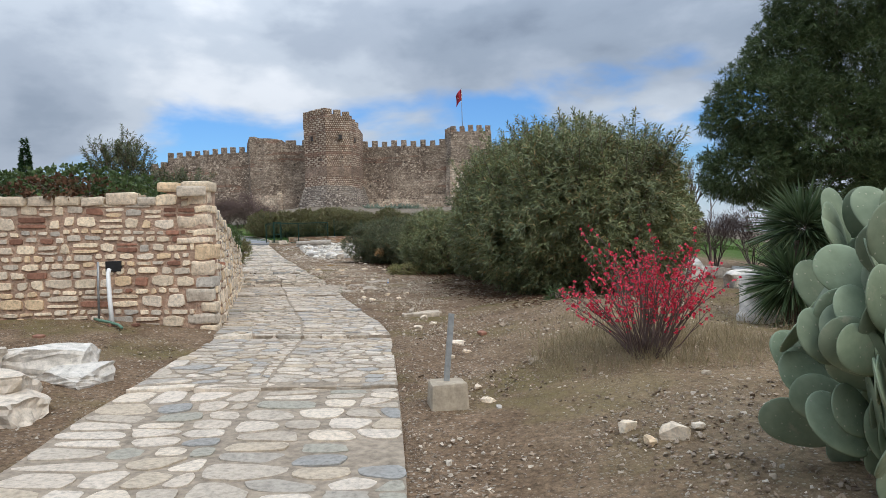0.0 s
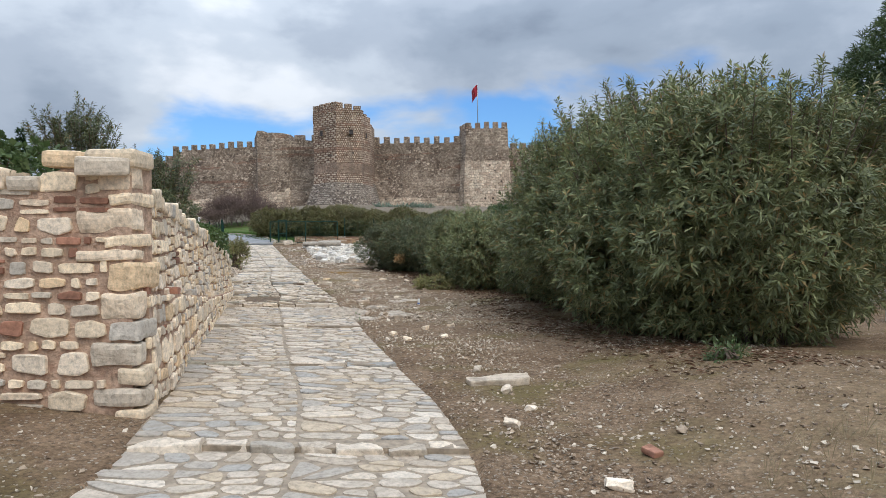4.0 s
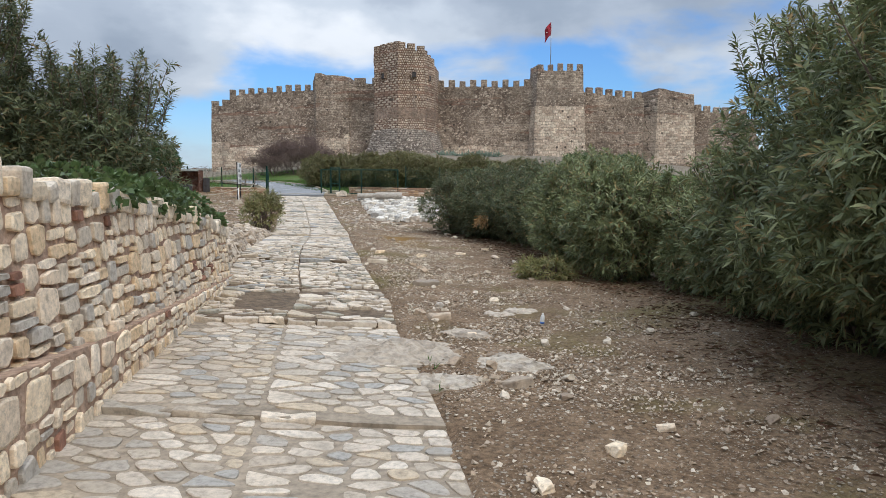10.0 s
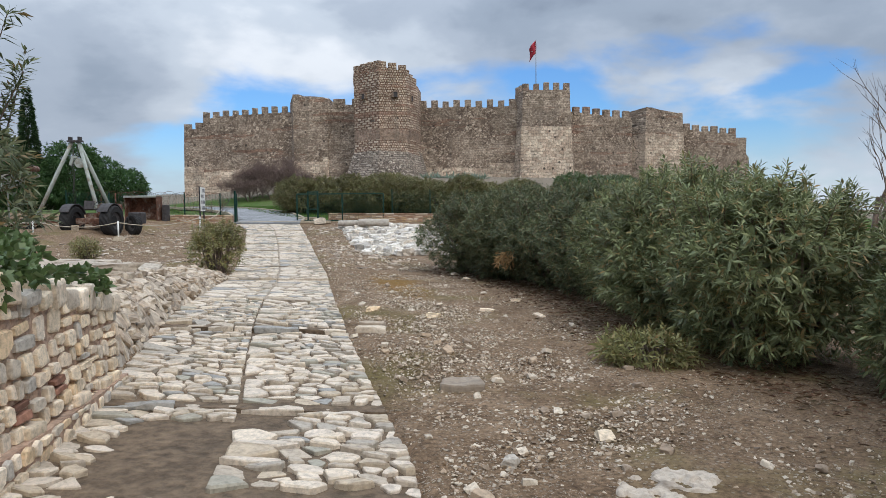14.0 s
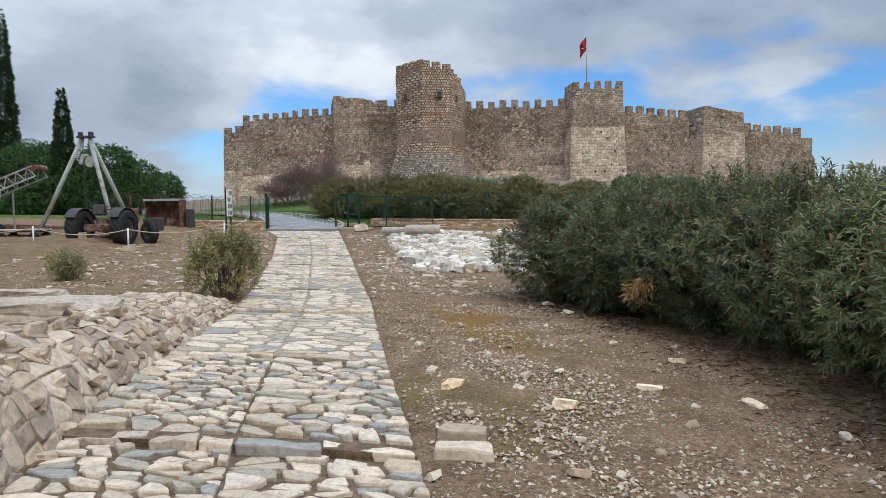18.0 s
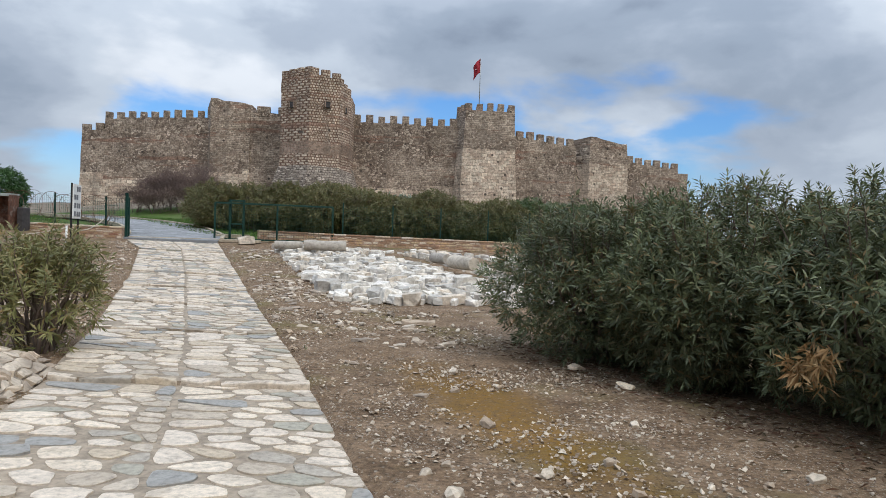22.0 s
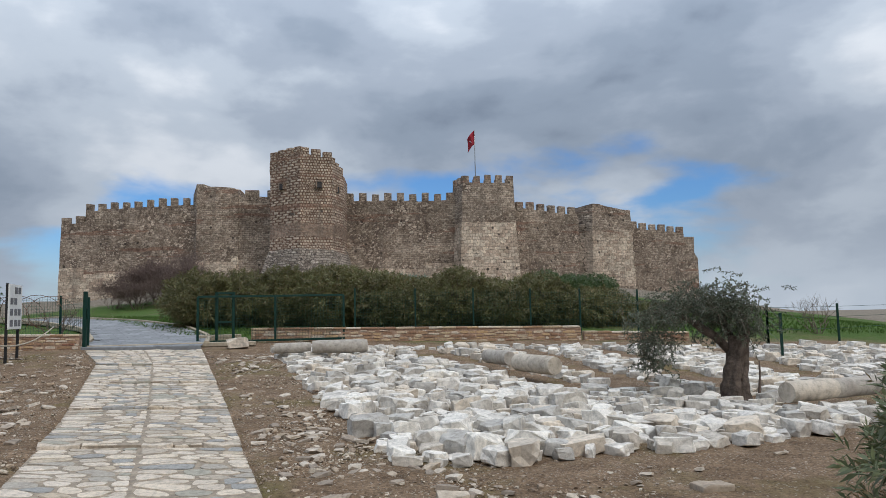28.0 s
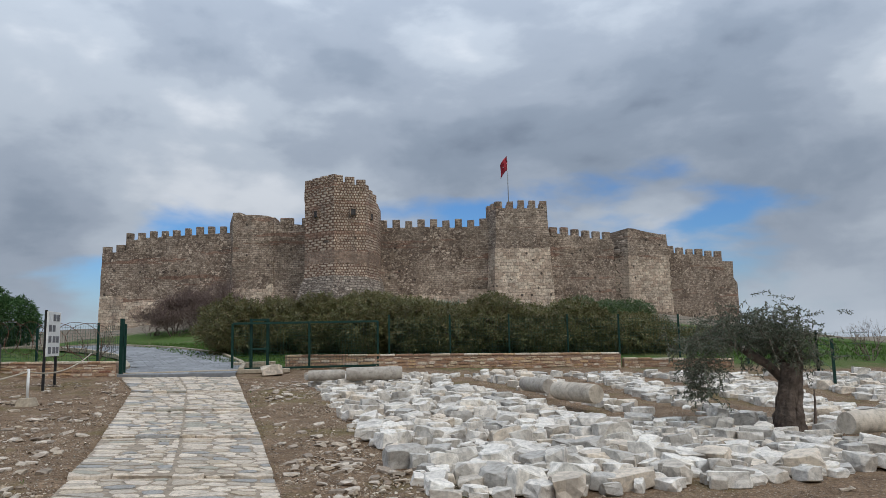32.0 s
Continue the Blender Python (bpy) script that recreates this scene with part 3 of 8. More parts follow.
def quads(name, co, mat, parent=None, label=""):
    """One mesh of loose quads; co is an array (n, 4, 3)."""
    n = len(co)
    me = bpy.data.meshes.new(name)
    me.vertices.add(n * 4)
    me.vertices.foreach_set("co", np.ascontiguousarray(co, dtype=np.float32).ravel())
    me.loops.add(n * 4)
    me.loops.foreach_set("vertex_index", np.arange(n * 4, dtype=np.int32))
    me.polygons.add(n)
    me.polygons.foreach_set("loop_start", np.arange(0, n * 4, 4, dtype=np.int32))
    me.update(calc_edges=True)
    me.validate()
    me.materials.append(mat)
    ob = new(name, me)
    ob.parent = parent
    if label:
        ob["label"] = label
    return ob


def part(name, bm, mat, parent, label="", smooth=False):
    me = bpy.data.meshes.new(name)
    bm.to_mesh(me)
    bm.free()
    me.materials.append(mat)
    if smooth:
        me.polygons.foreach_set("use_smooth", [True] * len(me.polygons))
    ob = new(name, me)
    ob.parent = parent
    if label:
        ob["label"] = label
    return ob


def thing(name, label, category, group="", kind="", at=None):
    e = new(name)
    e.empty_display_size = 0.2
    if at is not None:
        e.matrix_world = at
    return tagged(e, label, category, group, kind)


def box(bm, sx, sy, sz, m=None, bevel=0.0):
    """A box of that size about its own centre, placed by m, its edges rounded."""
    made = bmesh.ops.create_cube(bm, size=1.0)["verts"]
    bmesh.ops.scale(bm, vec=(sx, sy, sz), verts=made)
    if bevel:
        edges = list({e for v in made for e in v.link_edges})
        made = [v for v in bmesh.ops.bevel(bm, geom=edges, offset=bevel, segments=2, affect="EDGES", profile=0.6)["verts"]]
    if m is not None:
        bmesh.ops.transform(bm, matrix=m, verts=[v for v in made if v.is_valid])
    return made


def beam(p, q, width, depth, mat, parent, name, bevel=0.004):
    """A square bar from p to q."""
    p, q = Vector(p), Vector(q)
    bm = bmesh.new()
    box(bm, width, depth, (q - p).length, Matrix.Translation((p + q) / 2) @ (q - p).to_track_quat("Z", "Y").to_matrix().to_4x4(), bevel)
    return part(name, bm, mat, parent)


def tube(points, radii, mat, parent, name, sides=8, label="", cap=True):
    """A round bar along points, with a radius at each."""
    pts = [Vector(p) for p in points]
    if isinstance(radii, (int, float)):
        radii = [radii] * len(pts)
    verts, faces = tube_data(pts, radii, sides, cap)
    return link_mesh(name, verts, faces, mat, parent, label, True)


def tube_data(pts, radii, sides, cap=True, base=0):
    verts, faces = [], []
    u = None
    for i, p in enumerate(pts):
        d = (pts[min(i + 1, len(pts) - 1)] - pts[max(i - 1, 0)]).normalized()
        if u is None:
            u = d.orthogonal().normalized()
        u = (u - d * u.dot(d)).normalized()
        w = d.cross(u)
        for k in range(sides):
            a = 2 * math.pi * k / sides
            verts.append(tuple(p + (u * math.cos(a) + w * math.sin(a)) * radii[i]))
    for i in range(len(pts) - 1):
        for k in range(sides):
            a, b = base + i * sides + k, base + i * sides + (k + 1) % sides
            faces.append((a, b, b + sides, a + sides))
    if cap:
        faces.append(tuple(base + k for k in reversed(range(sides))))
        faces.append(tuple(base + (len(pts) - 1) * sides + k for k in range(sides)))
    return verts, faces


def many_tubes(name, lines, mat, parent, sides=5, label=""):
    """Several thin stems in one mesh; lines holds (points, radii)."""
    verts, faces = [], []
    for pts, radii in lines:
        v, f = tube_data([Vector(p) for p in pts], radii, sides, False, len(verts))
        verts += v
        faces += f
    return link_mesh(name, verts, faces, mat, parent, label, True)


def hull_mesh(name, rng, cuts=9, squash=(1, 1, 1), deep=(0.44, 0.62), worn=0.0):
    """An angular broken block about 1 across, its base at z = 0: a cube with its corners knocked off."""
    bm = bmesh.new()
    made = bmesh.ops.create_cube(bm, size=1.0)["verts"]
    for v in made:
        v.co += Vector([rng.uniform(-0.12, 0.12) for _ in range(3)]) * (0.7 if worn else 1.0)
    for _ in range(cuts):
        n = Vector([rng.choice((-1, 1)) * rng.uniform(0.15, 1) for _ in range(3)]).normalized()
        got = bmesh.ops.bisect_plane(bm, geom=list(bm.verts) + list(bm.edges) + list(bm.faces), plane_co=n * rng.uniform(*deep), plane_no=n, clear_outer=True)
        rim = [e for e in got["geom_cut"] if isinstance(e, bmesh.types.BMEdge)]
        if len(rim) > 2:
            bmesh.ops.contextual_create(bm, geom=rim)
    bmesh.ops.recalc_face_normals(bm, faces=list(bm.faces))
    if worn:
        bmesh.ops.bevel(bm, geom=list(bm.edges), offset=worn, segments=1, affect="EDGES", clamp_overlap=True)
        bmesh.ops.triangulate(bm, faces=list(bm.faces))
        bmesh.ops.subdivide_edges(bm, edges=[e for e in bm.edges if e.calc_length() > 0.22], cuts=1, use_grid_fill=False)
        bmesh.ops.triangulate(bm, faces=list(bm.faces))
        shift = Vector((rng.uniform(0, 50), 0, 0))
        for v in bm.verts:
            v.co += noise.noise_vector(v.co * 2.2 + shift) * 0.07 + noise.noise_vector(v.co * 5.0 + shift) * 0.05
    else:
        bmesh.ops.bevel(bm, geom=list(bm.edges), offset=0.03, segments=1, affect="EDGES", clamp_overlap=True)
    bmesh.ops.scale(bm, vec=squash, verts=list(bm.verts))
    low = min(v.co.z for v in bm.verts)
    for v in bm.verts:
        v.co.z -= low
    me = bpy.data.meshes.new(name)
    bm.to_mesh(me)
    bm.free()
    return me


def clip(poly, a, b, c):
    """The part of a polygon with a*x + b*y <= c."""
    out = []
    for i, p in enumerate(poly):
        q = poly[(i + 1) % len(poly)]
        dp, dq = a * p[0] + b * p[1] - c, a * q[0] + b * q[1] - c
        if dp <= 0:
            out.append(p)
        if (dp < 0 < dq) or (dq < 0 < dp):
            t = dp / (dp - dq)
            out.append((p[0] + t * (q[0] - p[0]), p[1] + t * (q[1] - p[1])))
    return out


def cells(seeds, x0, y0, x1, y1, gap):
    """The pieces of a paving or a masonry face: one polygon round each seed, with joints of that width."""
    S = np.array(seeds)
    out = []
    for i, (sx, sy) in enumerate(seeds):
        d = (S[:, 0] - sx) ** 2 + (S[:, 1] - sy) ** 2
        poly = [(x0, y0), (x1, y0), (x1, y1), (x0, y1)]
        for j in np.argsort(d)[1:15]:
            nx, ny = S[j, 0] - sx, S[j, 1] - sy
            ln = math.hypot(nx, ny)
            if ln < 1e-6:
                continue
            nx, ny = nx / ln, ny / ln
            poly = clip(poly, nx, ny, nx * sx + ny * sy + ln / 2 - gap / 2)
            if len(poly) < 3:
                break
        out.append(poly if len(poly) >= 3 else None)
    return out


def rounded(poly, keep=0.13):
    out = []
    for i, p in enumerate(poly):
        q = poly[(i + 1) % len(poly)]
        out.append((p[0] + (q[0] - p[0]) * keep, p[1] + (q[1] - p[1]) * keep))
        out.append((p[0] + (q[0] - p[0]) * (1 - keep), p[1] + (q[1] - p[1]) * (1 - keep)))
    return out


def area(poly):
    return 0.5 * abs(sum(p[0] * q[1] - q[0] * p[1] for p, q in zip(poly, poly[1:] + poly[:1])))


def stone_data(poly, place, proud, rng, rim=0.7, inset=0.88, soft=0.0, deep=0.03, lean=0.12, jag=0.0):
    """Vertices and faces of one set stone: a worn top over a sunk rim. place(u, v, h) gives the point in the world."""
    ring = rounded(poly)
    if soft:
        ring = rounded(rounded(poly, 0.2), 0.28)
    cx, cy = sum(p[0] for p in ring) / len(ring), sum(p[1] for p in ring) / len(ring)
    if soft or jag:
        amount = soft + jag
        wob = [rng.uniform(-amount, amount * 0.6) for _ in ring]
        if soft:
            wob = [(a + b) / 1.6 for a, b in zip(wob, wob[1:] + wob[:1])]
        ring = [(cx + (p[0] - cx) * (1 + q), cy + (p[1] - cy) * (1 + q)) for p, q in zip(ring, wob)]
    tilt = (rng.uniform(-lean, lean), rng.uniform(-lean, lean))
    n = len(ring)
    verts = []
    for shrink, h in ((1.0, -deep), (0.985, proud * rim), (inset, proud)):
        for p in ring:
            u, v = cx + (p[0] - cx) * shrink, cy + (p[1] - cy) * shrink
            lift = 0.0 if h < 0 else (u - cx) * tilt[0] + (v - cy) * tilt[1] + rng.uniform(-0.12, 0.12) * proud
            verts.append(place(u, v, h + lift))
    faces = []
    for r in range(2):
        for k in range(n):
            a, b = r * n + k, r * n + (k + 1) % n
            faces.append((a, b, b + n, a + n))
    faces.append(tuple(range(2 * n, 3 * n)))
    return verts, faces


def smoothstep(a, b, x):
    t = np.clip((x - a) / (b - a), 0.0, 1.0)
    return t * t * (3 - 2 * t)


# ---- the lie of the land ----
PROFILE_Y = (-300, -60, -5, 0, 6, 10, 17.6, 26, 37, 42, 48, 53.5, 56, 61.6, 77, 99, 123, 150, 190, 260, 400, 3500)
PROFILE_Z = (-14, -5, -0.1, 0, 0.09, 0.24, 0.24, 0.26, 0.31, 0.38, 0.66, 0.97, 1.1, 1.5, 2.2, 3.4, 6.4, 7.0, 4.0, -10, -24, -30)
EDGE_Y = (-8, 0, 4.5, 6, 9.7, 11.2, 14.3, 16.7, 19.9, 21.1, 22.8, 26, 28.4, 33.4, 35.7, 42.8, 48.8, 52.7)
EDGE_R = (0.5, 0.02, -0.28, -0.40, -0.74, -1.05, -1.88, -2.46, -3.32, -3.58, -4.12, -5.05, -5.72, -7.06, -7.76, -9.85, -11.75, -13.0)
LEFT_Y = (-8, 0, 4.7, 6, 9.7, 11.7, 13.9, 16.1, 19.9, 22.0, 24.5, 27.4, 31.9, 35.3, 38.4, 43.3, 49.5, 52.4)
EDGE_L = (-2.3, -2.75, -3.0, -3.16, -3.22, -3.62, -4.3, -4.9, -5.9, -6.3, -7.15, -8.0, -8.95, -9.97, -11.0, -12.6, -14.75, -16.3)
TERRACE_Y = (10.6, 12, 15, 18, 20.7, 22.8, 26, 30, 34)
TERRACE_D = (2.0, 1.8, 1.6, 1.33, 1.08, 0.78, 0.5, 0.22, 0.0)


def right_edge(y):
    return np.interp(y, EDGE_Y, EDGE_R)


def left_edge(y):
    return np.interp(y, LEFT_Y, EDGE_L)


def wall_line(y):
    """x of the retaining wall's face, and of the rubble bank that carries it on."""
    return np.where(y < 22.6, -3.45 - 0.243 * (y - 10.6), left_edge(y) - 0.55)


def ground_z(x, y):
    x, y = np.asarray(x, dtype=float), np.asarray(y, dtype=float)
    z = np.interp(y, PROFILE_Y, PROFILE_Z) - 0.0192 * np.clip(x, -60, 45) * (1 - 0.75 * smoothstep(58, 100, y))
    near = smoothstep(-2, 3, y) * (1 - smoothstep(11, 17, y))
    z = z + 0.32 * smoothstep(0.1, 2.2, x) * near
    z = z + 0.16 * smoothstep(-3.4, -5.2, x) * smoothstep(5, 8, y) * (1 - smoothstep(12, 14, y))
    d = np.interp(y, TERRACE_Y, TERRACE_D, left=0.0, right=0.0)
    step = smoothstep(0.18, 0.42, wall_line(y) - x) * smoothstep(10.78, 11.0, y)
    z = z + d * step
    # the land falls away to the east and to the west of the hill
    z = z - 0.11 * np.clip(x - 13, 0, 60) * smoothstep(-30, 20, y) - 0.05 * np.clip(x - 30, 0, 300) * (np.abs(y) < 2000)
    z = z - 0.09 * np.clip(-60 - x, 0, 200) - 0.085 * np.clip(-24 - x, 0, 26) * smoothstep(57, 72, y) * (1 - smoothstep(170, 220, y))
    on_path = smoothstep(0.0, 0.2, x - left_edge(y)) * smoothstep(0.0, 0.2, right_edge(y) - x) * (y < 52.6)
    z = z - 0.17 * on_path
    return np.maximum(z, -32.0)


def gz(x, y):
    return float(ground_z(x, y))


def path_z(y):
    return float(np.interp(y, PROFILE_Y, PROFILE_Z))


def axis(lo, hi, step, far):
    a = list(np.arange(lo, hi + 1e-6, step))
    grow, x = step, hi
    while x < far:
        grow *= 1.22
        x += grow
        a.append(x)
    grow, x = step, lo
    while x > -far:
        grow *= 1.22
        x -= grow
        a.insert(0, x)
    return np.array(a)


def build_ground():
    xs, ys = axis(-14, 6, 0.18, 3000), axis(-4, 55, 0.22, 3000)
    X, Y = np.meshgrid(xs, ys)
    Z = ground_z(X, Y)
    rough = np.array([[noise.noise((x * 0.9, y * 0.9, 0.0)) * 0.035 + noise.noise((x * 3.1, y * 3.1, 4.0)) * 0.018 if -20 < x < 20 and -5 < y < 62 else
                       noise.noise((x * 0.03, y * 0.03, 2.0)) * min(2.0, 0.01 * math.hypot(x, y)) for x in xs] for y in ys])
    Z = Z + rough
    nx, ny = len(xs), len(ys)
    verts = np.stack([X, Y, Z], -1).reshape(-1, 3).tolist()
    faces = [(j * nx + i, j * nx + i + 1, (j + 1) * nx + i + 1, (j + 1) * nx + i) for j in range(ny - 1) for i in range(nx - 1)]
    return tagged(link_mesh("ground", verts, faces, EARTH, smooth=True), "brown gravelly earth with moss patches and green turf on the hill", "ground", kind="structure")


build_ground()


# ---- the castle ----
def castle_wall(castle, p, q, base, top, thick, mats, split=None, worn=0.25, name="curtain_wall", label="", batter=0.0, step=0.9):
    """A length of masonry from p to q: base and top heights at both ends, rough faces, a worn top. split(h) gives the material's number at height h."""
    p, q = Vector((*p, 0)), Vector((*q, 0))
    run = (q - p).length
    d = (q - p).normalized()
    out = Vector((d.y, -d.x, 0))
    nu = max(2, int(run / step))
    tall = max(top) - min(base)
    nv = max(3, int(tall / step))
    verts, faces, idx = [], [], []
    for side in (0, 1):
        for i in range(nu + 1):
            t = i / nu
            zb, zt = base[0] + (base[1] - base[0]) * t, top[0] + (top[1] - top[0]) * t
            zt += noise.noise((run * t * 0.8 + p.x, p.y, 1.7)) * worn
            for j in range(nv + 1):
                s = j / nv
                z = zb + (zt - zb) * s
                c = p + d * (run * t)
                off = batter * (1 - s) + noise.noise((c.x * 0.5, z * 0.5, c.y)) * 0.14 + noise.noise((c.x * 1.7, z * 1.7, 9)) * 0.05
                c = c + out * (off if side == 0 else -thick)
                verts.append((c.x, c.y, z))
    w = nv + 1
    half = (nu + 1) * w
    for i in range(nu):
        for j in range(nv):
            a = i * w + j
            faces.append((a, a + w, a + w + 1, a + 1))
            z = verts[a][2] + 0.45
            idx.append(split(z) if split else 0)
            faces.append((half + a + w, half + a, half + a + 1, half + a + w + 1))
            idx.append(split(z) if split else 0)
        a = i * w + nv
        faces.append((a, a + w, half + a + w, half + a))
        idx.append(0)
    for i in (0, nu):
        for j in range(nv):
            a = i * w + j
            f = (a, a + 1, half + a + 1, half + a)
            faces.append(f if i == 0 else f[::-1])
            idx.append(split(verts[a][2] + 0.45) if split else 0)
    return link_mesh(name, verts, faces, mats, castle, label, index=idx)


def merlons(wall, p, q, z0, z1, size, height, gap, rng, mat=None, depth=0.6, skip=()):
    """Battlements along the top of a wall, each a worn block of its own."""
    p, q = Vector((*p, 0)), Vector((*q, 0))
    d = (q - p).normalized()
    run = (q - p).length
    n = max(1, int(round((run + gap) / (size + gap))))
    pitch = (run + gap) / n
    for i in range(n):
        if i in skip:
            continue
        c = p + d * (i * pitch + (pitch - gap) / 2)
        t = (i + 0.5) / n
        h = height * rng.uniform(0.86, 1.06)
        bm = bmesh.new()
        out = Vector((d.y, -d.x, 0))
        m = Matrix.Translation(c - out * depth * 0.5 + Vector((0, 0, z0 + (z1 - z0) * t + h / 2 - 0.2))) @ Matrix.Rotation(math.atan2(d.y, d.x), 4, "Z")
        box(bm, (pitch - gap) * rng.uniform(0.92, 1.05), depth, h + 0.4, m, 0.1)
        for v in bm.verts:
            v.co += noise.noise_vector(v.co * 1.3) * 0.06
        part("merlon", bm, mat or C_RUBBLE, wall)


def tower(castle, ring, base, tops, mats, split, worn=0.2, name="tower", label="", batter=0.0, batter_top=0.0):
    """A tower over a plan ring (front corners first to last, then round the back), with its own top height at each corner."""
    pts = []
    for k, a in enumerate(ring):
        b = ring[(k + 1) % len(ring)]
        n = max(1, int((Vector(b) - Vector(a)).length / 0.9))
        for i in range(n):
            t = i / n
            pts.append((a[0] + (b[0] - a[0]) * t, a[1] + (b[1] - a[1]) * t, tops[k] + (tops[(k + 1) % len(ring)] - tops[k]) * t))
    cx, cy = sum(p[0] for p in ring) / len(ring), sum(p[1] for p in ring) / len(ring)
    zmax = max(tops)
    nv = int((zmax - base) / 0.8)
    n = len(pts)
    verts, faces, idx = [], [], []
    for j in range(nv + 1):
        for x, y, zt in pts:
            z = base + (zt + noise.noise((x * 0.9, y * 0.9, 3)) * worn - base) * j / nv
            out = Vector((x - cx, y - cy, 0)).normalized()
            flare = batter * max(0.0, 1 - (z - base) / batter_top) if batter_top else batter * (1 - j / nv)
            off = flare + noise.noise((x * 0.6, y * 0.6, z * 0.6)) * 0.13 + noise.noise((x * 1.9, y * 1.9, z * 1.9)) * 0.05
            verts.append((x + out.x * off, y + out.y * off, z))
    for j in range(nv):
        for k in range(n):
            a, b = j * n + k, j * n + (k + 1) % n
            faces.append((a, b, b + n, a + n))
            idx.append(split(verts[a][2] + 0.4))
    faces.append(tuple(nv * n + k for k in range(n)))
    idx.append(0)
    return link_mesh(name, verts, faces, mats, castle, label, index=idx)


def build_castle():
    rng = random.Random(11)
    castle = thing("castle", "medieval hilltop castle of grey-brown rubble masonry with battlements", "castle", at=pose(-6, 131, 7))
    inv = castle.matrix_world.inverted()

    def own(ob):
        ob.matrix_parent_inverse = inv
        return ob

    R = [C_RUBBLE]
    low = lambda h: 0
    # west curtain wall, in two heights
    w = own(castle_wall(castle, (-54.7, 133.2), (-51.2, 132.9), (3.0, 3.0), (15.5, 15.6), 2.2, [C_RUBBLE, C_ASHLAR], lambda h: 1 if h < 9 else 0, label="", batter=0.5))
    merlons(w, (-54.7, 133.2), (-51.4, 132.9), 15.4, 15.6, 1.3, 1.0, 0.8, rng)
    w = own(castle_wall(castle, (-51.2, 132.9), (-35.2, 131.9), (3.0, 3.6), (17.3, 18.0), 2.2, [C_RUBBLE, C_ASHLAR], lambda h: 1 if h < 8.2 else 0, batter=0.4))
    merlons(w, (-51.2, 132.9), (-36.6, 132.0), 17.2, 17.95, 1.05, 1.1, 0.75, rng)
    t = own(tower(castle, [(-36.3, 133), (-34.9, 129.6), (-29.4, 130.2), (-29.0, 134)], 4.0, [19.6, 20.3, 19.8, 19.5], [C_RUBBLE, C_ASHLAR], lambda h: 1 if h < 10.0 else 0, 0.5, label="low west tower with a worn top"))
    w = own(castle_wall(castle, (-29.6, 130.4), (-23.2, 130.6), (4.6, 5.0), (18.6, 18.7), 2.2, R, low))
    merlons(w, (-28.6, 130.4), (-23.4, 130.6), 18.6, 18.7, 1.5, 1.05, 1.0, rng)
    # the great round-fronted tower

    def kt_split(h):
        return 3 if h < 10.5 else (1 if 12.3 < h < 13.9 else 0)

    ring = [(-24.0, 131), (-24.1, 125.2), (-19.7, 122.2), (-15.7, 123.2), (-14.5, 127), (-14.3, 131)]
    t = own(tower(castle, ring, 6.4, [23.0, 23.0, 23.2, 22.3, 20.8, 20.5], [C_BANDED, C_BRICK, C_ASHLAR, C_BATTER], kt_split, 0.2, label="tall faceted tower of banded stone and brick on a sloped foot", batter=1.6, batter_top=4.5))
    for a, b, za, zb in ((ring[1], ring[2], 22.9, 23.1), (ring[2], ring[3], 23.1, 22.2), (ring[3], ring[4], 22.1, 20.7)):
        merlons(t, a, b, za, zb, 1.25, 0.95, 0.28, rng, C_BANDED)
    for x, y, z, ang in ((-22.3, 123.8, 18.9, -34), (-17.3, 122.6, 18.9, 14), (-15.2, 124.8, 18.6, 70)):
        bm = bmesh.new()
        m = pose(x, y, z, 0, 0, ang)
        for dx in (-0.38, 0.38):
            box(bm, 0.16, 0.5, 0.8, m @ pose(dx, 0, 0), 0.03)
        box(bm, 0.95, 0.5, 0.18, m @ pose(0, 0, 0.46), 0.03)
        slit = part("arrow_slit", bm, C_BRICK, t)
        # the dark inside of the slit is painted by a solid block
        bm = bmesh.new()
        box(bm, 0.62, 0.36, 0.78, m @ pose(0, 0.0, 0), 0.02)
        part("opening", bm, DARK_STEEL_AND_SHADE, slit, "dark block painting the shade inside the slit")
    w = own(castle_wall(castle, (-14.6, 130.8), (1.4, 131.2), (5.0, 4.4), (18.0, 18.0), 2.2, [C_RUBBLE, C_ASHLAR], lambda h: 1 if h < 8.6 else 0))
    merlons(w, (-14.4, 130.8), (0.9, 131.2), 17.95, 18.0, 1.05, 1.15, 0.75, rng)
    # square flag tower
    ring = [(0.9, 132.5), (2.0, 128.6), (9.2, 128.9), (9.6, 133)]
    t = own(tower(castle, ring, 4.0, [20.1, 20.1, 20.1, 20.0], [C_RUBBLE, C_ASHLAR], lambda h: 1 if h < 14.3 + 0.0 else 0, 0.15, label="square tower with pale ashlar below and rubble above", batter=0.8))
    merlons(t, ring[1], ring[2], 20.1, 20.1, 1.0, 1.15, 0.62, rng)
    merlons(t, ring[0], ring[1], 20.1, 20.1, 1.0, 1.15, 0.7, rng)
    merlons(t, (9.4, 132.4), (2.2, 132.4), 20.1, 20.1, 1.0, 1.1, 0.7, rng)
    w = own(castle_wall(castle, (9.5, 132.2), (20.2, 136.0), (3.6, 2.8), (17.1, 16.4), 2.2, R, low))
    merlons(w, (10.2, 132.4), (19.8, 135.9), 17.0, 16.45, 1.05, 1.1, 0.62, rng)
    ring = [(20.0, 139), (22.6, 136.6), (28.8, 137.4), (29.4, 141)]
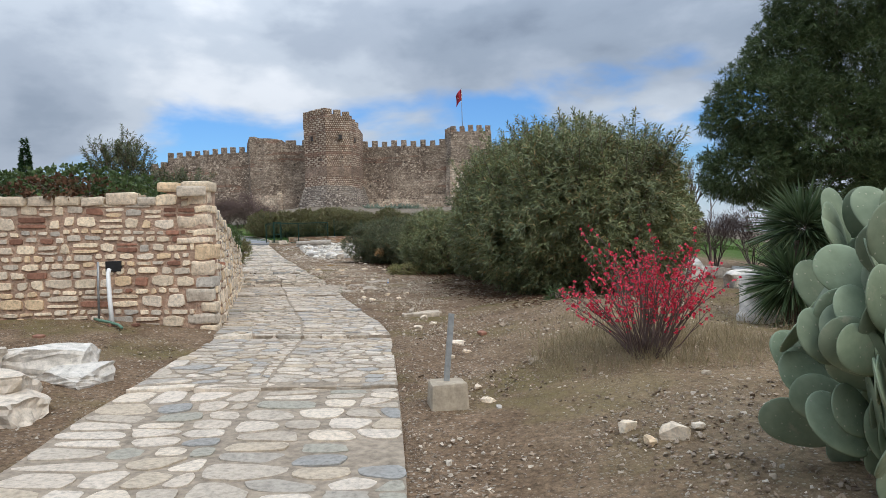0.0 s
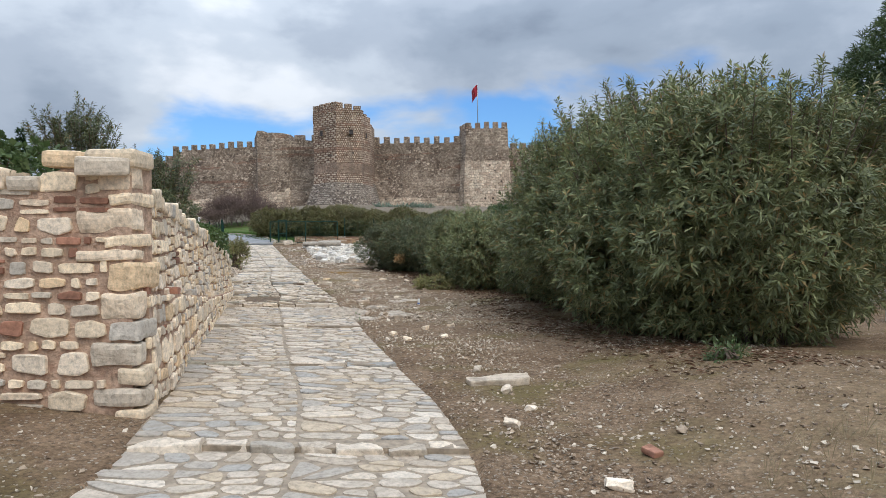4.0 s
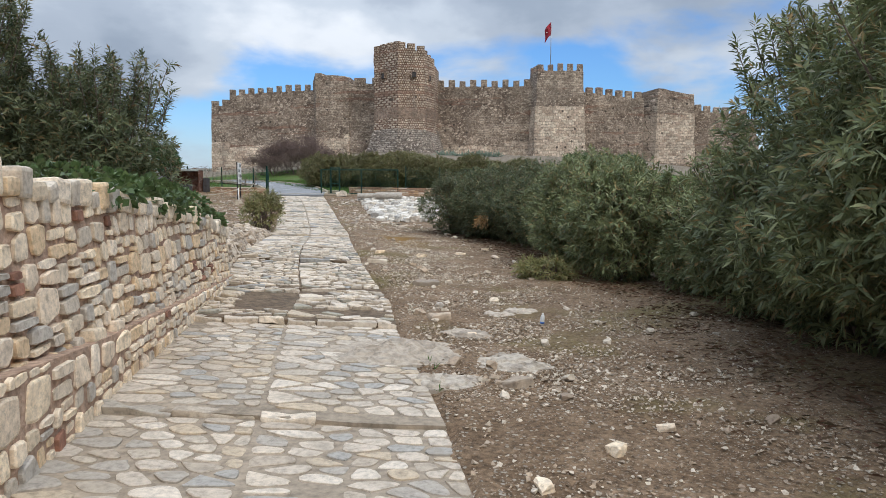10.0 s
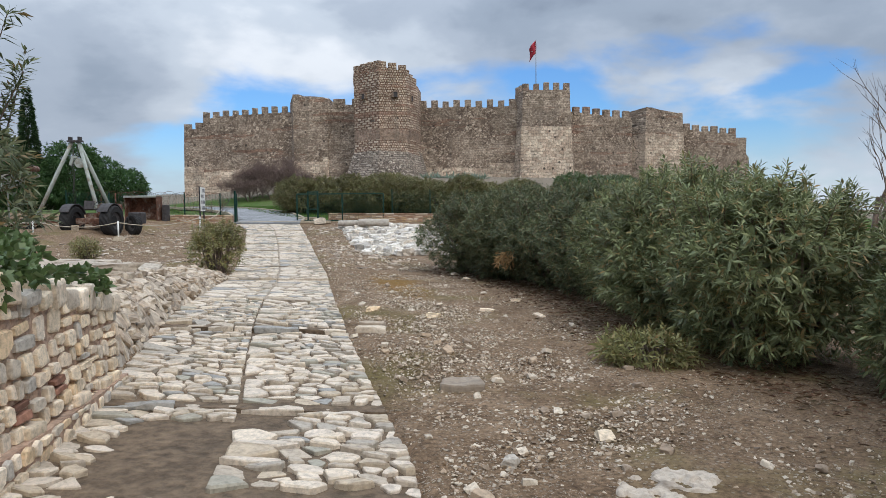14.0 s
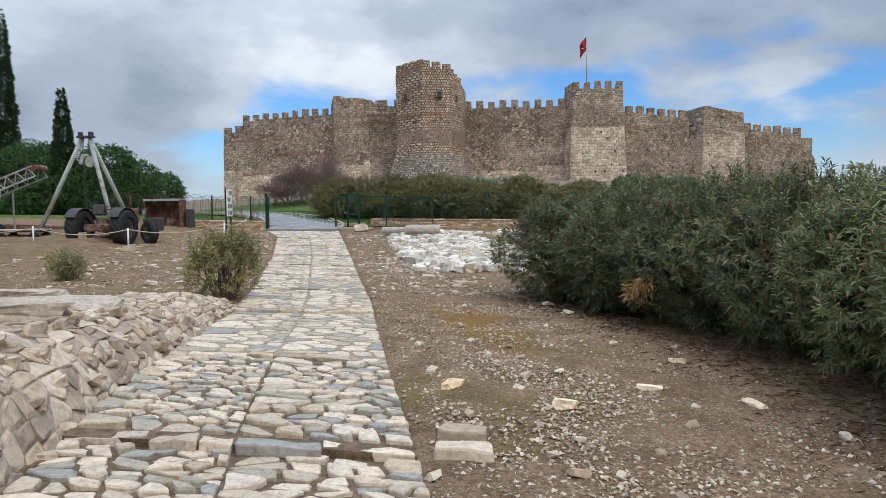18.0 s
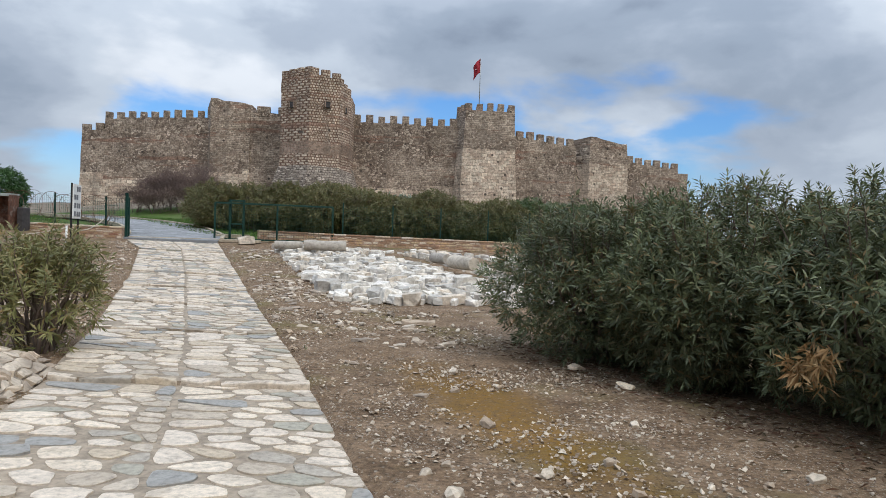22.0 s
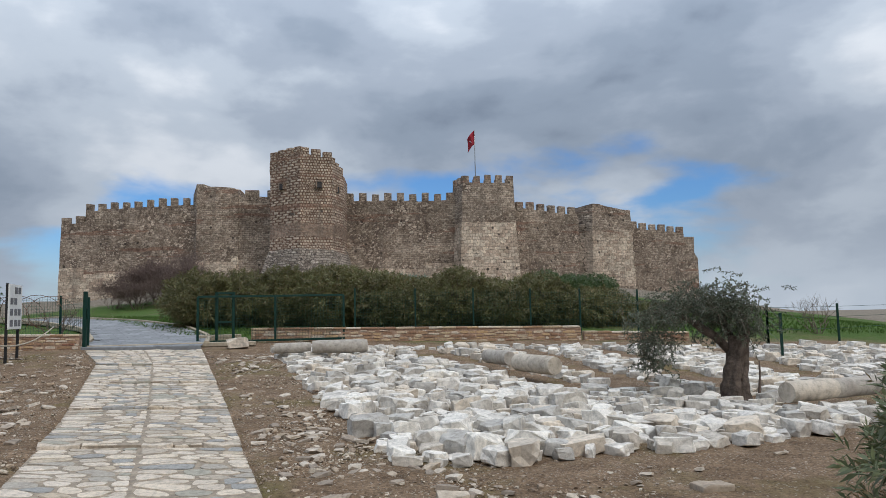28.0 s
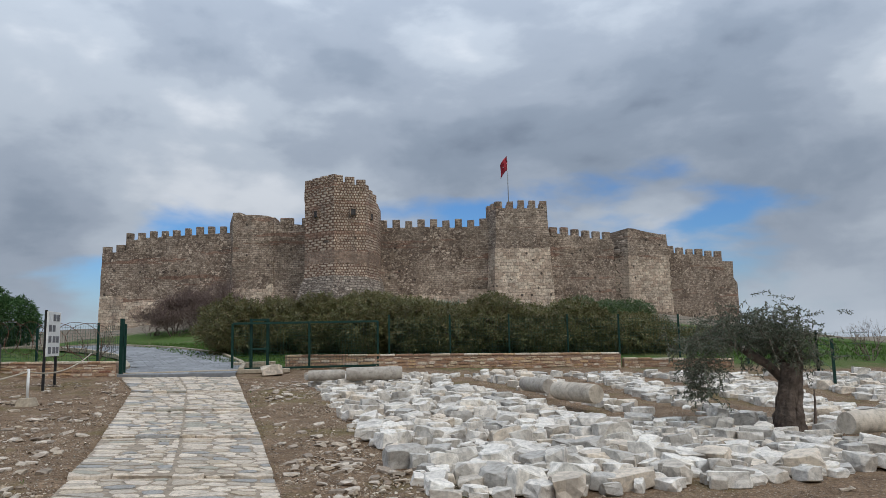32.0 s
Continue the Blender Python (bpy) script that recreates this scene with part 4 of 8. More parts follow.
    t = own(tower(castle, ring, 1.5, [17.7, 18.2, 17.2, 17.0], [C_RUBBLE, C_ASHLAR], lambda h: 1 if 5.5 < h < 13.9 + 0.0 else 0, 0.4, label="square tower of large pale blocks with a worn top", batter=0.5))
    w = own(castle_wall(castle, (29.2, 140.4), (39.0, 142.2), (1.0, 0.5), (14.9, 14.0), 2.2, R, low))
    merlons(w, (29.8, 140.5), (39.0, 142.2), 14.8, 13.95, 1.0, 1.05, 0.55, rng)
    own(castle_wall(castle, (39.0, 142.2), (41.4, 142.7), (0.5, 0.5), (12.6, 10.2), 2.2, R, low, 0.7, label="broken wall end"))
    # the walls behind, which close the ring
    own(castle_wall(castle, (41.2, 143.4), (34, 185), (3, 3), (13.5, 13), 2.0, R, low, step=2.5))
    own(castle_wall(castle, (34, 185), (-40, 185), (4, 4), (13, 13.5), 2.0, R, low, step=2.5))
    own(castle_wall(castle, (-40, 185), (-54.5, 134.5), (5, 6), (13.5, 15.3), 2.0, R, low, step=2.5))
    for ob in castle.children:
        for c in ob.children:
            c.matrix_parent_inverse = Matrix()
    # flag on its pole
    fl = thing("flag", "red flag hanging from a pole on the castle tower", "flag", at=pose(4.2, 132, 19.6))
    tube([(0, 0, 0), (0, 0, 5), (0, 0, 9.0)], [0.07, 0.06, 0.04], STEEL, fl, "pole")
    verts, faces = [], []
    for i in range(13):
        for j in range(9):
            s, v = i / 12, j / 8
            verts.append((-1.05 * s + 0.1 * math.sin(3 * v), 0.3 * math.sin(s * 7 + v * 2), 8.9 - 2.1 * v - 1.3 * s ** 1.4))
    for i in range(12):
        for j in range(8):
            a = i * 9 + j
            faces.append((a, a + 1, a + 10, a + 9))
    c = link_mesh("cloth", verts, faces, FLAG_RED, fl, smooth=True)
    s = c.modifiers.new("thick", "SOLIDIFY")
    s.thickness = 0.02
    disc = bmesh.new()
    bmesh.ops.create_circle(disc, cap_ends=True, radius=0.3, segments=24, matrix=pose(-0.5, -0.1, 7.35, 90, 0, 0))
    for v in disc.verts:
        s0 = -v.co.x / 1.05
        v.co.y = 0.3 * math.sin(s0 * 7 + 1.2) - 0.05
    part("emblem", disc, WHITE, c, "pale emblem")
    return castle


build_castle()


# ---- plants ----
def leaf_cloud(name, pts, outs, per, length, width, mat, parent, rng, spread=0.8, lift=0.25, label=""):
    """Sprigs of narrow leaves: at each point a whorl of leaves that turns outwards and up."""
    n = len(pts)
    P = np.repeat(pts, per, axis=0)
    O = np.repeat(outs, per, axis=0)
    d = O + rng.normal(0, spread, (n * per, 3))
    d[:, 2] += lift
    d /= np.linalg.norm(d, axis=1)[:, None] + 1e-9
    side = np.cross(d, rng.normal(0, 1, (n * per, 3)))
    side /= np.linalg.norm(side, axis=1)[:, None] + 1e-9
    L = (length * rng.uniform(0.65, 1.25, n * per))[:, None]
    W = (width * rng.uniform(0.7, 1.2, n * per))[:, None]
    a = P + d * L * 0.04
    droop = np.zeros((n * per, 3))
    droop[:, 2] = -0.12
    mid = P + d * L * 0.5
    tip = P + d * L + droop * L
    co = np.stack([a, mid + side * W * 0.5, tip, mid - side * W * 0.5], axis=1)
    return quads(name, co, mat, parent, label)


def sprigs(name, pts, outs, per, length, width, mat, parent, rng, label="", stem=0.11):
    """Leafy shoot ends: round each short axis the leaves stand in whorls, the lower ones spread wide, the upper ones close to the axis."""
    n = len(pts)
    axis_ = outs * 0.75 + rng.normal(0, 0.38, (n, 3))
    axis_[:, 2] += 0.42
    axis_ /= np.linalg.norm(axis_, axis=1)[:, None] + 1e-9
    u = np.cross(axis_, rng.normal(0, 1, (n, 3)))
    u /= np.linalg.norm(u, axis=1)[:, None] + 1e-9
    w = np.cross(axis_, u)
    A, U, W, P = (np.repeat(v, per, axis=0) for v in (axis_, u, w, pts))
    k = np.tile(np.arange(per), n)
    f = k / max(1, per - 1)
    turn = k * 2.2 + rng.normal(0, 0.25, n * per)
    open_ = np.radians(82 - 52 * f) + rng.normal(0, 0.16, n * per)
    away = U * np.cos(turn)[:, None] + W * np.sin(turn)[:, None]
    d = A * np.cos(open_)[:, None] + away * np.sin(open_)[:, None]
    side = np.cross(d, A)
    side /= np.linalg.norm(side, axis=1)[:, None] + 1e-9
    side = side * 0.9 + rng.normal(0, 0.28, (n * per, 3))
    L = (length * rng.uniform(0.7, 1.2, n * per) * (1.0 - 0.25 * f))[:, None]
    B = (width * rng.uniform(0.75, 1.2, n * per))[:, None]
    a = P + A * (stem * f)[:, None]
    mid = a + d * L * 0.45
    tip = a + d * L - np.array((0, 0, 0.13)) * L
    return quads(name, np.stack([a, mid + side * B * 0.5, tip, mid - side * B * 0.5], axis=1), mat, parent, label)


def blob_points(blobs, density, rng, inner=0.72, low=0.0):
    """Points in the outer shell of a union of ellipsoids, with outward directions."""
    P, O = [], []
    B = np.array(blobs)
    for k, (cx, cy, cz, rx, ry, rz) in enumerate(blobs):
        srf = 4 * math.pi * (((rx * ry) ** 1.6 + (rx * rz) ** 1.6 + (ry * rz) ** 1.6) / 3) ** (1 / 1.6)
        n = int(srf * density)
        d = rng.normal(0, 1, (n, 3))
        d /= np.linalg.norm(d, axis=1)[:, None]
        r = rng.uniform(inner, 1.0, n) ** 0.5
        lump = np.array([noise.noise((v[0] * 2.1 + cx, v[1] * 2.1 + cy, v[2] * 2.1 + cz)) for v in d]) * 0.28
        p = d * (r * (1 + lump))[:, None] * (rx, ry, rz) + (cx, cy, cz)
        keep = p[:, 2] > ground_z(p[:, 0], p[:, 1]) + low
        for j in range(len(B)):
            if j != k:
                q = (p - B[j, :3]) / B[j, 3:]
                keep &= (q ** 2).sum(1) > 0.5
        P.append(p[keep])
        O.append((d / (rx, ry, rz) * max(rx, ry, rz))[keep])
    P, O = np.concatenate(P), np.concatenate(O)
    O /= np.linalg.norm(O, axis=1)[:, None]
    return P, O


def oleander(x, y, rx, ry, height, seed, density=95, mat=None, label="", per=9, leaf=0.135, shoots=26, name="oleander_bush", group="", sprays=1.0):
    """A leafy evergreen shrub: bare stems below, whorls of narrow leaves outside, upright shoots on top."""
    rng = np.random.default_rng(seed)
    r = random.Random(seed)
    z = gz(x, y)
    bush = thing(name, label or "dense dark green oleander bush with narrow leaves", "bush", group, at=pose(x, y, z))
    blobs = [(x, y, z + height * 0.47, rx, ry, height * 0.50)]
    for _ in range(5):
        a = r.uniform(0, 6.28)
        blobs.append((x + rx * 0.5 * math.cos(a), y + ry * 0.5 * math.sin(a), z + height * r.uniform(0.3, 0.62), rx * r.uniform(0.45, 0.62), ry * r.uniform(0.45, 0.62), height * r.uniform(0.25, 0.36)))
    P, O = blob_points(blobs, density, rng)
    Pin, Oin = blob_points([(b[0], b[1], b[2], b[3] * 0.78, b[4] * 0.78, b[5] * 0.82) for b in blobs[:1]], density * 0.5, rng, 0.3)
    lines = []
    for _ in range(26):
        a, s = r.uniform(0, 6.28), r.uniform(0.1, 0.85)
        foot = (x + rx * 0.3 * s * math.cos(a), y + ry * 0.3 * s * math.sin(a), z - 0.05)
        top = (x + rx * s * math.cos(a) * 0.85, y + ry * s * math.sin(a) * 0.85, z + height * r.uniform(0.55, 0.9))
        midp = tuple((f + t) / 2 + r.uniform(-0.1, 0.1) for f, t in zip(foot, top))
        lines.append(([foot, midp, top], [0.024, 0.017, 0.007]))
    tops, touts = [], []
    for _ in range(int(shoots)):
        a, s = r.uniform(0, 6.28), math.sqrt(r.uniform(0, 0.75))
        h0 = z + height * (0.47 + 0.48 * math.sqrt(max(0.05, 1 - s * s)))
        p = Vector((x + rx * s * math.cos(a), y + ry * s * math.sin(a), h0 - 0.25))
        lean = Vector((math.cos(a) * s * 0.5 + r.uniform(-.2, .2), math.sin(a) * s * 0.5 + r.uniform(-.2, .2), 1.0)).normalized()
        ln = r.uniform(0.3, 0.75) * sprays
        lines.append(([p, p + lean * ln * 0.5, p + lean * ln], [0.01, 0.007, 0.004]))
        for k in range(9):
            tops.append(p + lean * ln * (k + 1) / 9)
            touts.append(lean)
    stems = tagged(many_tubes("stem", lines, TWIG, bush), kind="stuff")
    m = mat or OLEANDER
    allp = np.concatenate([P, Pin] + ([np.array(tops)] if tops else []))
    allo = np.concatenate([O, Oin] + ([np.array(touts)] if touts else []))
    lv = sprigs("leaves", allp, allo, per, leaf, leaf * 0.17, m, bush, rng)
    heart_p, heart_o = blob_points([(x, y, z + height * 0.42, rx * 0.66, ry * 0.66, height * 0.41)], density * 0.5, rng, 0.15)
    heart = leaf_cloud("inner_leaves", heart_p, heart_o, 7, leaf * 1.3, leaf * 0.42, m, bush, rng, 0.9)
    for c in (stems, lv, heart):
        c.matrix_parent_inverse = bush.matrix_world.inverted()
    return bush


def crown_tree(name, label, x, y, z0, trunk_h, crowns, mat, seed, per=14, leaf=0.3, width=0.04, density=9, trunk_r=0.25, category="tree", spread=0.9):
    """A tree: tapered trunk with limbs, and a crown of many small tufts in uneven masses."""
    rng = np.random.default_rng(seed)
    r = random.Random(seed)
    t = thing(name, label, category, at=pose(x, y, z0))
    lines = [([(x, y, z0 - 0.3), (x + 0.1, y, z0 + trunk_h * 0.5), (x + 0.05, y + 0.1, z0 + trunk_h)], [trunk_r, trunk_r * 0.8, trunk_r * 0.6])]
    fork = Vector((x + 0.05, y + 0.1, z0 + trunk_h))
    for c in crowns:
        e = Vector(c[:3])
        lines.append(([fork - Vector((0, 0, 0.3)), fork.lerp(e, 0.55) + Vector((r.uniform(-.3, .3), r.uniform(-.3, .3), 0)), e], [trunk_r * 0.45, trunk_r * 0.28, trunk_r * 0.1]))
    a = many_tubes("trunk", lines, BARK, t, 8)
    P, O = blob_points(crowns, density, rng, 0.5)
    b = leaf_cloud("crown", P, O, per, leaf, width, mat, t, rng, spread, 0.15)
    Pin, Oin = blob_points([(c[0], c[1], c[2], c[3] * 0.8, c[4] * 0.8, c[5] * 0.8) for c in crowns], density * 0.3, rng, 0.3)
    inner = leaf_cloud("inner_crown", Pin, Oin, 6, leaf * 1.7, leaf * 0.35, mat, t, rng, spread, 0.15)
    for c in (a, b, inner):
        c.matrix_parent_inverse = t.matrix_world.inverted()
    return t


def bare_tree(name, label, x, y, z0, height, seed, mat=None, levels=4, radius=0.08, spread=0.55, category="tree", lean=0.0, fuzz=False, first=0.38):
    """A leafless tree or shrub, limb upon limb down to fine twigs."""
    r = random.Random(seed)
    t = thing(name, label, category, at=pose(x, y, z0))
    lines = []

    def grow(p, d, ln, rad, lev):
        mid = p + d * ln * 0.5 + Vector((r.uniform(-1, 1), r.uniform(-1, 1), r.uniform(-.5, .5))) * ln * 0.06
        end = p + d * ln
        lines.append(([p, mid, end], [rad, rad * 0.8, rad * 0.6]))
        if lev == 0:
            return
        for _ in range(r.choice((2, 3, 3))):
            nd = (d + Vector((r.uniform(-1, 1), r.uniform(-1, 1), r.uniform(-0.3, 0.9))) * spread).normalized()
            grow(p.lerp(end, r.uniform(0.55, 1.0)), nd, ln * r.uniform(0.55, 0.8), rad * 0.55, lev - 1)

    stems = 1 if spread < 0.6 else 6
    for _ in range(stems):
        d = Vector((r.uniform(-1, 1) * (0.15 if stems == 1 else 0.8) + lean, r.uniform(-1, 1) * (0.15 if stems == 1 else 0.8), 1)).normalized()
        grow(Vector((0, 0, -0.1)), d, height * first, radius, levels)
    tagged(many_tubes("bare_crown", lines, mat or TWIG, t, 4), kind="stuff")
    if fuzz:
        ends = np.array([l[0][-1] for l in lines])
        ends = ends[ends[:, 2] > height * 0.2]
        outs = ends / (np.linalg.norm(ends, axis=1)[:, None] + 1e-6)
        leaf_cloud("twig_spray", ends, outs, 3, height * 0.1, 0.02, mat or TWIG, t, np.random.default_rng(seed), 0.6, 0.2)
    return t


FRONT = "oleander hedge beside the path"
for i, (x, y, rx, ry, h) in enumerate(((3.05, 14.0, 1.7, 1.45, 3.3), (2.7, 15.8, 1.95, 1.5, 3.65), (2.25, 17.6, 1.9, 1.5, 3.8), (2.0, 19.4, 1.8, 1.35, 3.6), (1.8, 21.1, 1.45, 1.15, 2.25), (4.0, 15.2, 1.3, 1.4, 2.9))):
    oleander(x, y, rx, ry, h, 100 + i, 56, OLEANDER_LIGHTENED, group=FRONT, label="tall dark green oleander bush with narrow leaves and upright shoots", per=12, leaf=0.15, shoots=75, sprays=1.15)
# first four get the lightened leaf, the rest a darker one for shade
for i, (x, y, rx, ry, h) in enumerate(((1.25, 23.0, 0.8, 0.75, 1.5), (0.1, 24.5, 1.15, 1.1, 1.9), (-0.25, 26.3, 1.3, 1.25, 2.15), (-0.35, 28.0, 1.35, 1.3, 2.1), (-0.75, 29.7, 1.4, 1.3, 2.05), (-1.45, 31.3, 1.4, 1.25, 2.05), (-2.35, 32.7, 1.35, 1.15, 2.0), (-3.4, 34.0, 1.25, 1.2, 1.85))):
    made = oleander(x, y, rx, ry, h, 120 + i, 62 if i < 3 else 88, OLEANDER_LIGHTENED if i < 4 else None, group=FRONT, label="rounded oleander bush, green with some yellowed leaves", per=12, leaf=0.14 if i < 3 else 0.115, shoots=60, sprays=0.75)
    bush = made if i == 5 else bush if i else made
sprig = np.random.default_rng(160)
dead = leaf_cloud("dead_leaves", np.array((-2.75, 30.6, 0.95)) + sprig.normal(0, 0.09, (34, 3)), np.tile((-0.7, -0.6, -0.2), (34, 1)), 7, 0.13, 0.024, leaf_material("dead_leaf", ((0.36, 0.23, 0.10), (0.28, 0.16, 0.07), (0.42, 0.29, 0.14)), 0.8), bush, sprig, 0.7, 0.0, "withered tan leaves")
dead.matrix_parent_inverse = bush.matrix_world.inverted()
for i, (x, y, rx, ry, h) in enumerate(((-8.5, 22.4, 1.2, 1.2, 2.3), (-9.5, 21.0, 0.8, 0.9, 3.0))):
    oleander(x, y, rx, ry, h, 140 + i, 48 if i < 1 else 34, per=11, leaf=0.15, group="oleanders behind the retaining wall", label="oleander bush with long shoots on the terrace above the wall", shoots=60, sprays=1.3)


# ---- the stepped stone path ----
RISERS = (-5.5, -2.3, 0.8, 3.9, 7.0, 9.85, 13.0, 16.4, 19.65, 22.0, 25.55, 28.4, 31.8, 34.7, 37.6, 40.1, 43.1, 46.1, 49.1, 52.6)
STEPS = (0.04, 0.04, 0.04, 0.03, 0.03, 0.04, 0.02, 0.03, 0.06, 0.04, 0.06, 0.03, 0.04, 0.03, 0.03, 0.03, 0.03, 0.03, 0.03, 0.02)
OUTCROP = (-3.1, 18.4, 0.62, 0.4)      # bare rock that breaks through the paving: middle and half axes


def on_outcrop(x, y):
    return ((x - OUTCROP[0]) / OUTCROP[2]) ** 2 + ((y - OUTCROP[1]) / OUTCROP[3]) ** 2 < 1.0 + 0.5 * noise.noise((x * 2.5, y * 2.5, 3.0))


def riser_stone(bay, a, b, depth, tall, surf, rng):
    """A long edging block: chipped, rounded edges, its face standing over the bay below."""
    bm = bmesh.new()
    ln = b - a
    box(bm, ln, depth, tall, None, min(0.014, 0.2 * tall))
    bmesh.ops.subdivide_edges(bm, edges=[e for e in bm.edges if e.calc_length() > 0.12], cuts=3, use_grid_fill=True)
    off = Vector((rng.uniform(0, 90), 0, 0))
    skew, dip, out, drop = rng.uniform(-0.1, 0.1), rng.uniform(-0.05, 0.05), rng.uniform(-0.06, 0.03), rng.uniform(-0.018, 0.01)
    taper = rng.uniform(-0.3, 0.3)
    for v in bm.verts:
        q = v.co + noise.noise_vector(v.co * 12 + off) * 0.014 + noise.noise_vector(v.co * 4.5 + off) * 0.03
        q.z *= 1.0 + taper * q.x / ln
        x, y, z = surf((a + b) / 2 + q.x, depth / 2 - 0.02 + out + q.y + skew * q.x, 0.0)
        v.co = (x, y, z + q.z - tall / 2 + 0.012 + drop + dip * q.x)
    return part("edging_stone", bm, PATH_STONE, bay)


def build_path():
    rng = random.Random(5)
    for k in range(len(RISERS) - 1):
        y0, y1 = RISERS[k], RISERS[k + 1]
        run = y1 - y0
        W = float(np.mean(right_edge(np.array([y0, y1])) - left_edge(np.array([y0, y1]))))
        up, down = STEPS[k] / 2, STEPS[k + 1] / 2

        def surf(u, v, h, y0=y0, run=run, W=W, up=up, down=down):
            y = y0 + v
            t = u / W
            x = float(left_edge(y)) * (1 - t) + float(right_edge(y)) * t
            # each bay starts at the level of its riser and sinks towards the next one
            z = path_z(y) - 0.0192 * x + up - (up + down) * min(1.0, max(0.0, v / run)) + 0.022 * noise.noise((x * 1.1, y * 1.1, 0.5))
            return (x, y, z + h)

        nu, nv = 8, max(3, int(run / 0.4))
        verts = [surf(W * i / nu, run * j / nv, 0) for j in range(nv + 1) for i in range(nu + 1)]
        skirt = len(verts)
        verts += [(p[0], p[1], p[2] - 0.3) for p in verts]
        faces = [(j * (nu + 1) + i, j * (nu + 1) + i + 1, (j + 1) * (nu + 1) + i + 1, (j + 1) * (nu + 1) + i) for j in range(nv) for i in range(nu)]
        rim = [i for i in range(nu + 1)] + [(j + 1) * (nu + 1) - 1 for j in range(1, nv + 1)] + [nv * (nu + 1) + i for i in range(nu - 1, -1, -1)] + [j * (nu + 1) for j in range(nv - 1, 0, -1)]
        for a, b in zip(rim, rim[1:] + rim[:1]):
            faces.append((b, a, a + skirt, b + skirt))
        rough = 18 < y0 and y1 < 30           # the worn middle stretch, of thin rough stones
        old = 6.5 < y0 < 18                   # small stones sunk in mortar and trodden smooth
        bay = link_mesh("pavement", verts, faces, ROUGH_BED if rough else MORTAR_BED, smooth=False)
        tagged(bay, "bay of the sloping path paved with pale irregular stones in mortar", "pavement", "bays of the stone path", "structure")
        half = W / 2
        for lane in (0, 1):
            x0, x1 = (0.0, half - 0.008) if lane == 0 else (half + 0.008, W)
            a = x0
            while a < x1 - 0.1:
                b = min(x1, a + rng.uniform(0.22, 0.7))
                if x1 - b < 0.2:
                    b = x1
                if not (lane == 1 and 16 < y0 < 18 and b > x1 - 0.3):
                    riser_stone(bay, a + 0.01, b - 0.01, rng.uniform(0.1, 0.16), STEPS[k] + rng.uniform(0.02, 0.05), surf, rng)
                a = b
            seeds = []
            v = 0.27
            while v < run - 0.04:
                dv = rng.uniform(0.16, 0.3) * (0.52 if rough else 0.66 if old else 1.2 if y0 < 9 else 0.9)
                u = x0 + rng.uniform(0.0, 0.3)
                while u < x1:
                    du = rng.uniform(0.2, 0.5) * (0.66 if rough else 0.72 if old else 1.1 if y0 < 9 else 0.95)
                    seeds.append((min(x1 - 0.05, u + du / 2), v + rng.uniform(-0.06, 0.06)))
                    u += du
                v += dv
            polys = []
            for poly in cells([(u, v * 1.5) for u, v in seeds], x0, 0.17 * 1.5, x1, (run - 0.03) * 1.5, 0.03 if rough else 0.024):
                if poly is None or area(poly) < 0.008:
                    continue
                poly = [(p[0], p[1] / 1.5) for p in poly]
                cx = sum(p[0] for p in poly) / len(poly)
                cv = sum(p[1] for p in poly) / len(poly)
                bare = noise.noise((cx * 0.9 + lane, (y0 + cv) * 0.9, 7.0))
                if (lane == 0 and 20.2 < y0 + cv < 21.7 and cx > 0.45 and bare > -0.2) or (lane == 1 and 20.0 < y0 + cv < 20.4 and bare > 0.0) or bare > 0.58:
                    continue
                px, py, _ = surf(cx, cv, 0)
                if on_outcrop(px, py):
                    continue
                sh = rng.uniform(0.97, 1.05) if rough or not W * 0.12 < cx < W * 0.88 else rng.uniform(0.9, 1.04) if old else rng.uniform(0.86, 1.05)
                poly = [(cx + (p[0] - cx) * sh * rng.uniform(0.93, 1.0), cv + (p[1] - cv) * sh * rng.uniform(0.92, 1.0)) for p in poly]
                polys.append((poly, rng.uniform(0.006, 0.045) if rough else rng.uniform(0.004, 0.014)))
            for poly, proud in polys:
                sv, sf = stone_data(poly, surf, proud, rng, soft=0.0 if rough else 0.06, jag=0.12 if rough else 0.03, deep=0.03, lean=0.13 if rough else 0.035)
                link_mesh("paving_stone", sv, sf, PATH_WORN if old else PATH_STONE, bay, smooth=False)


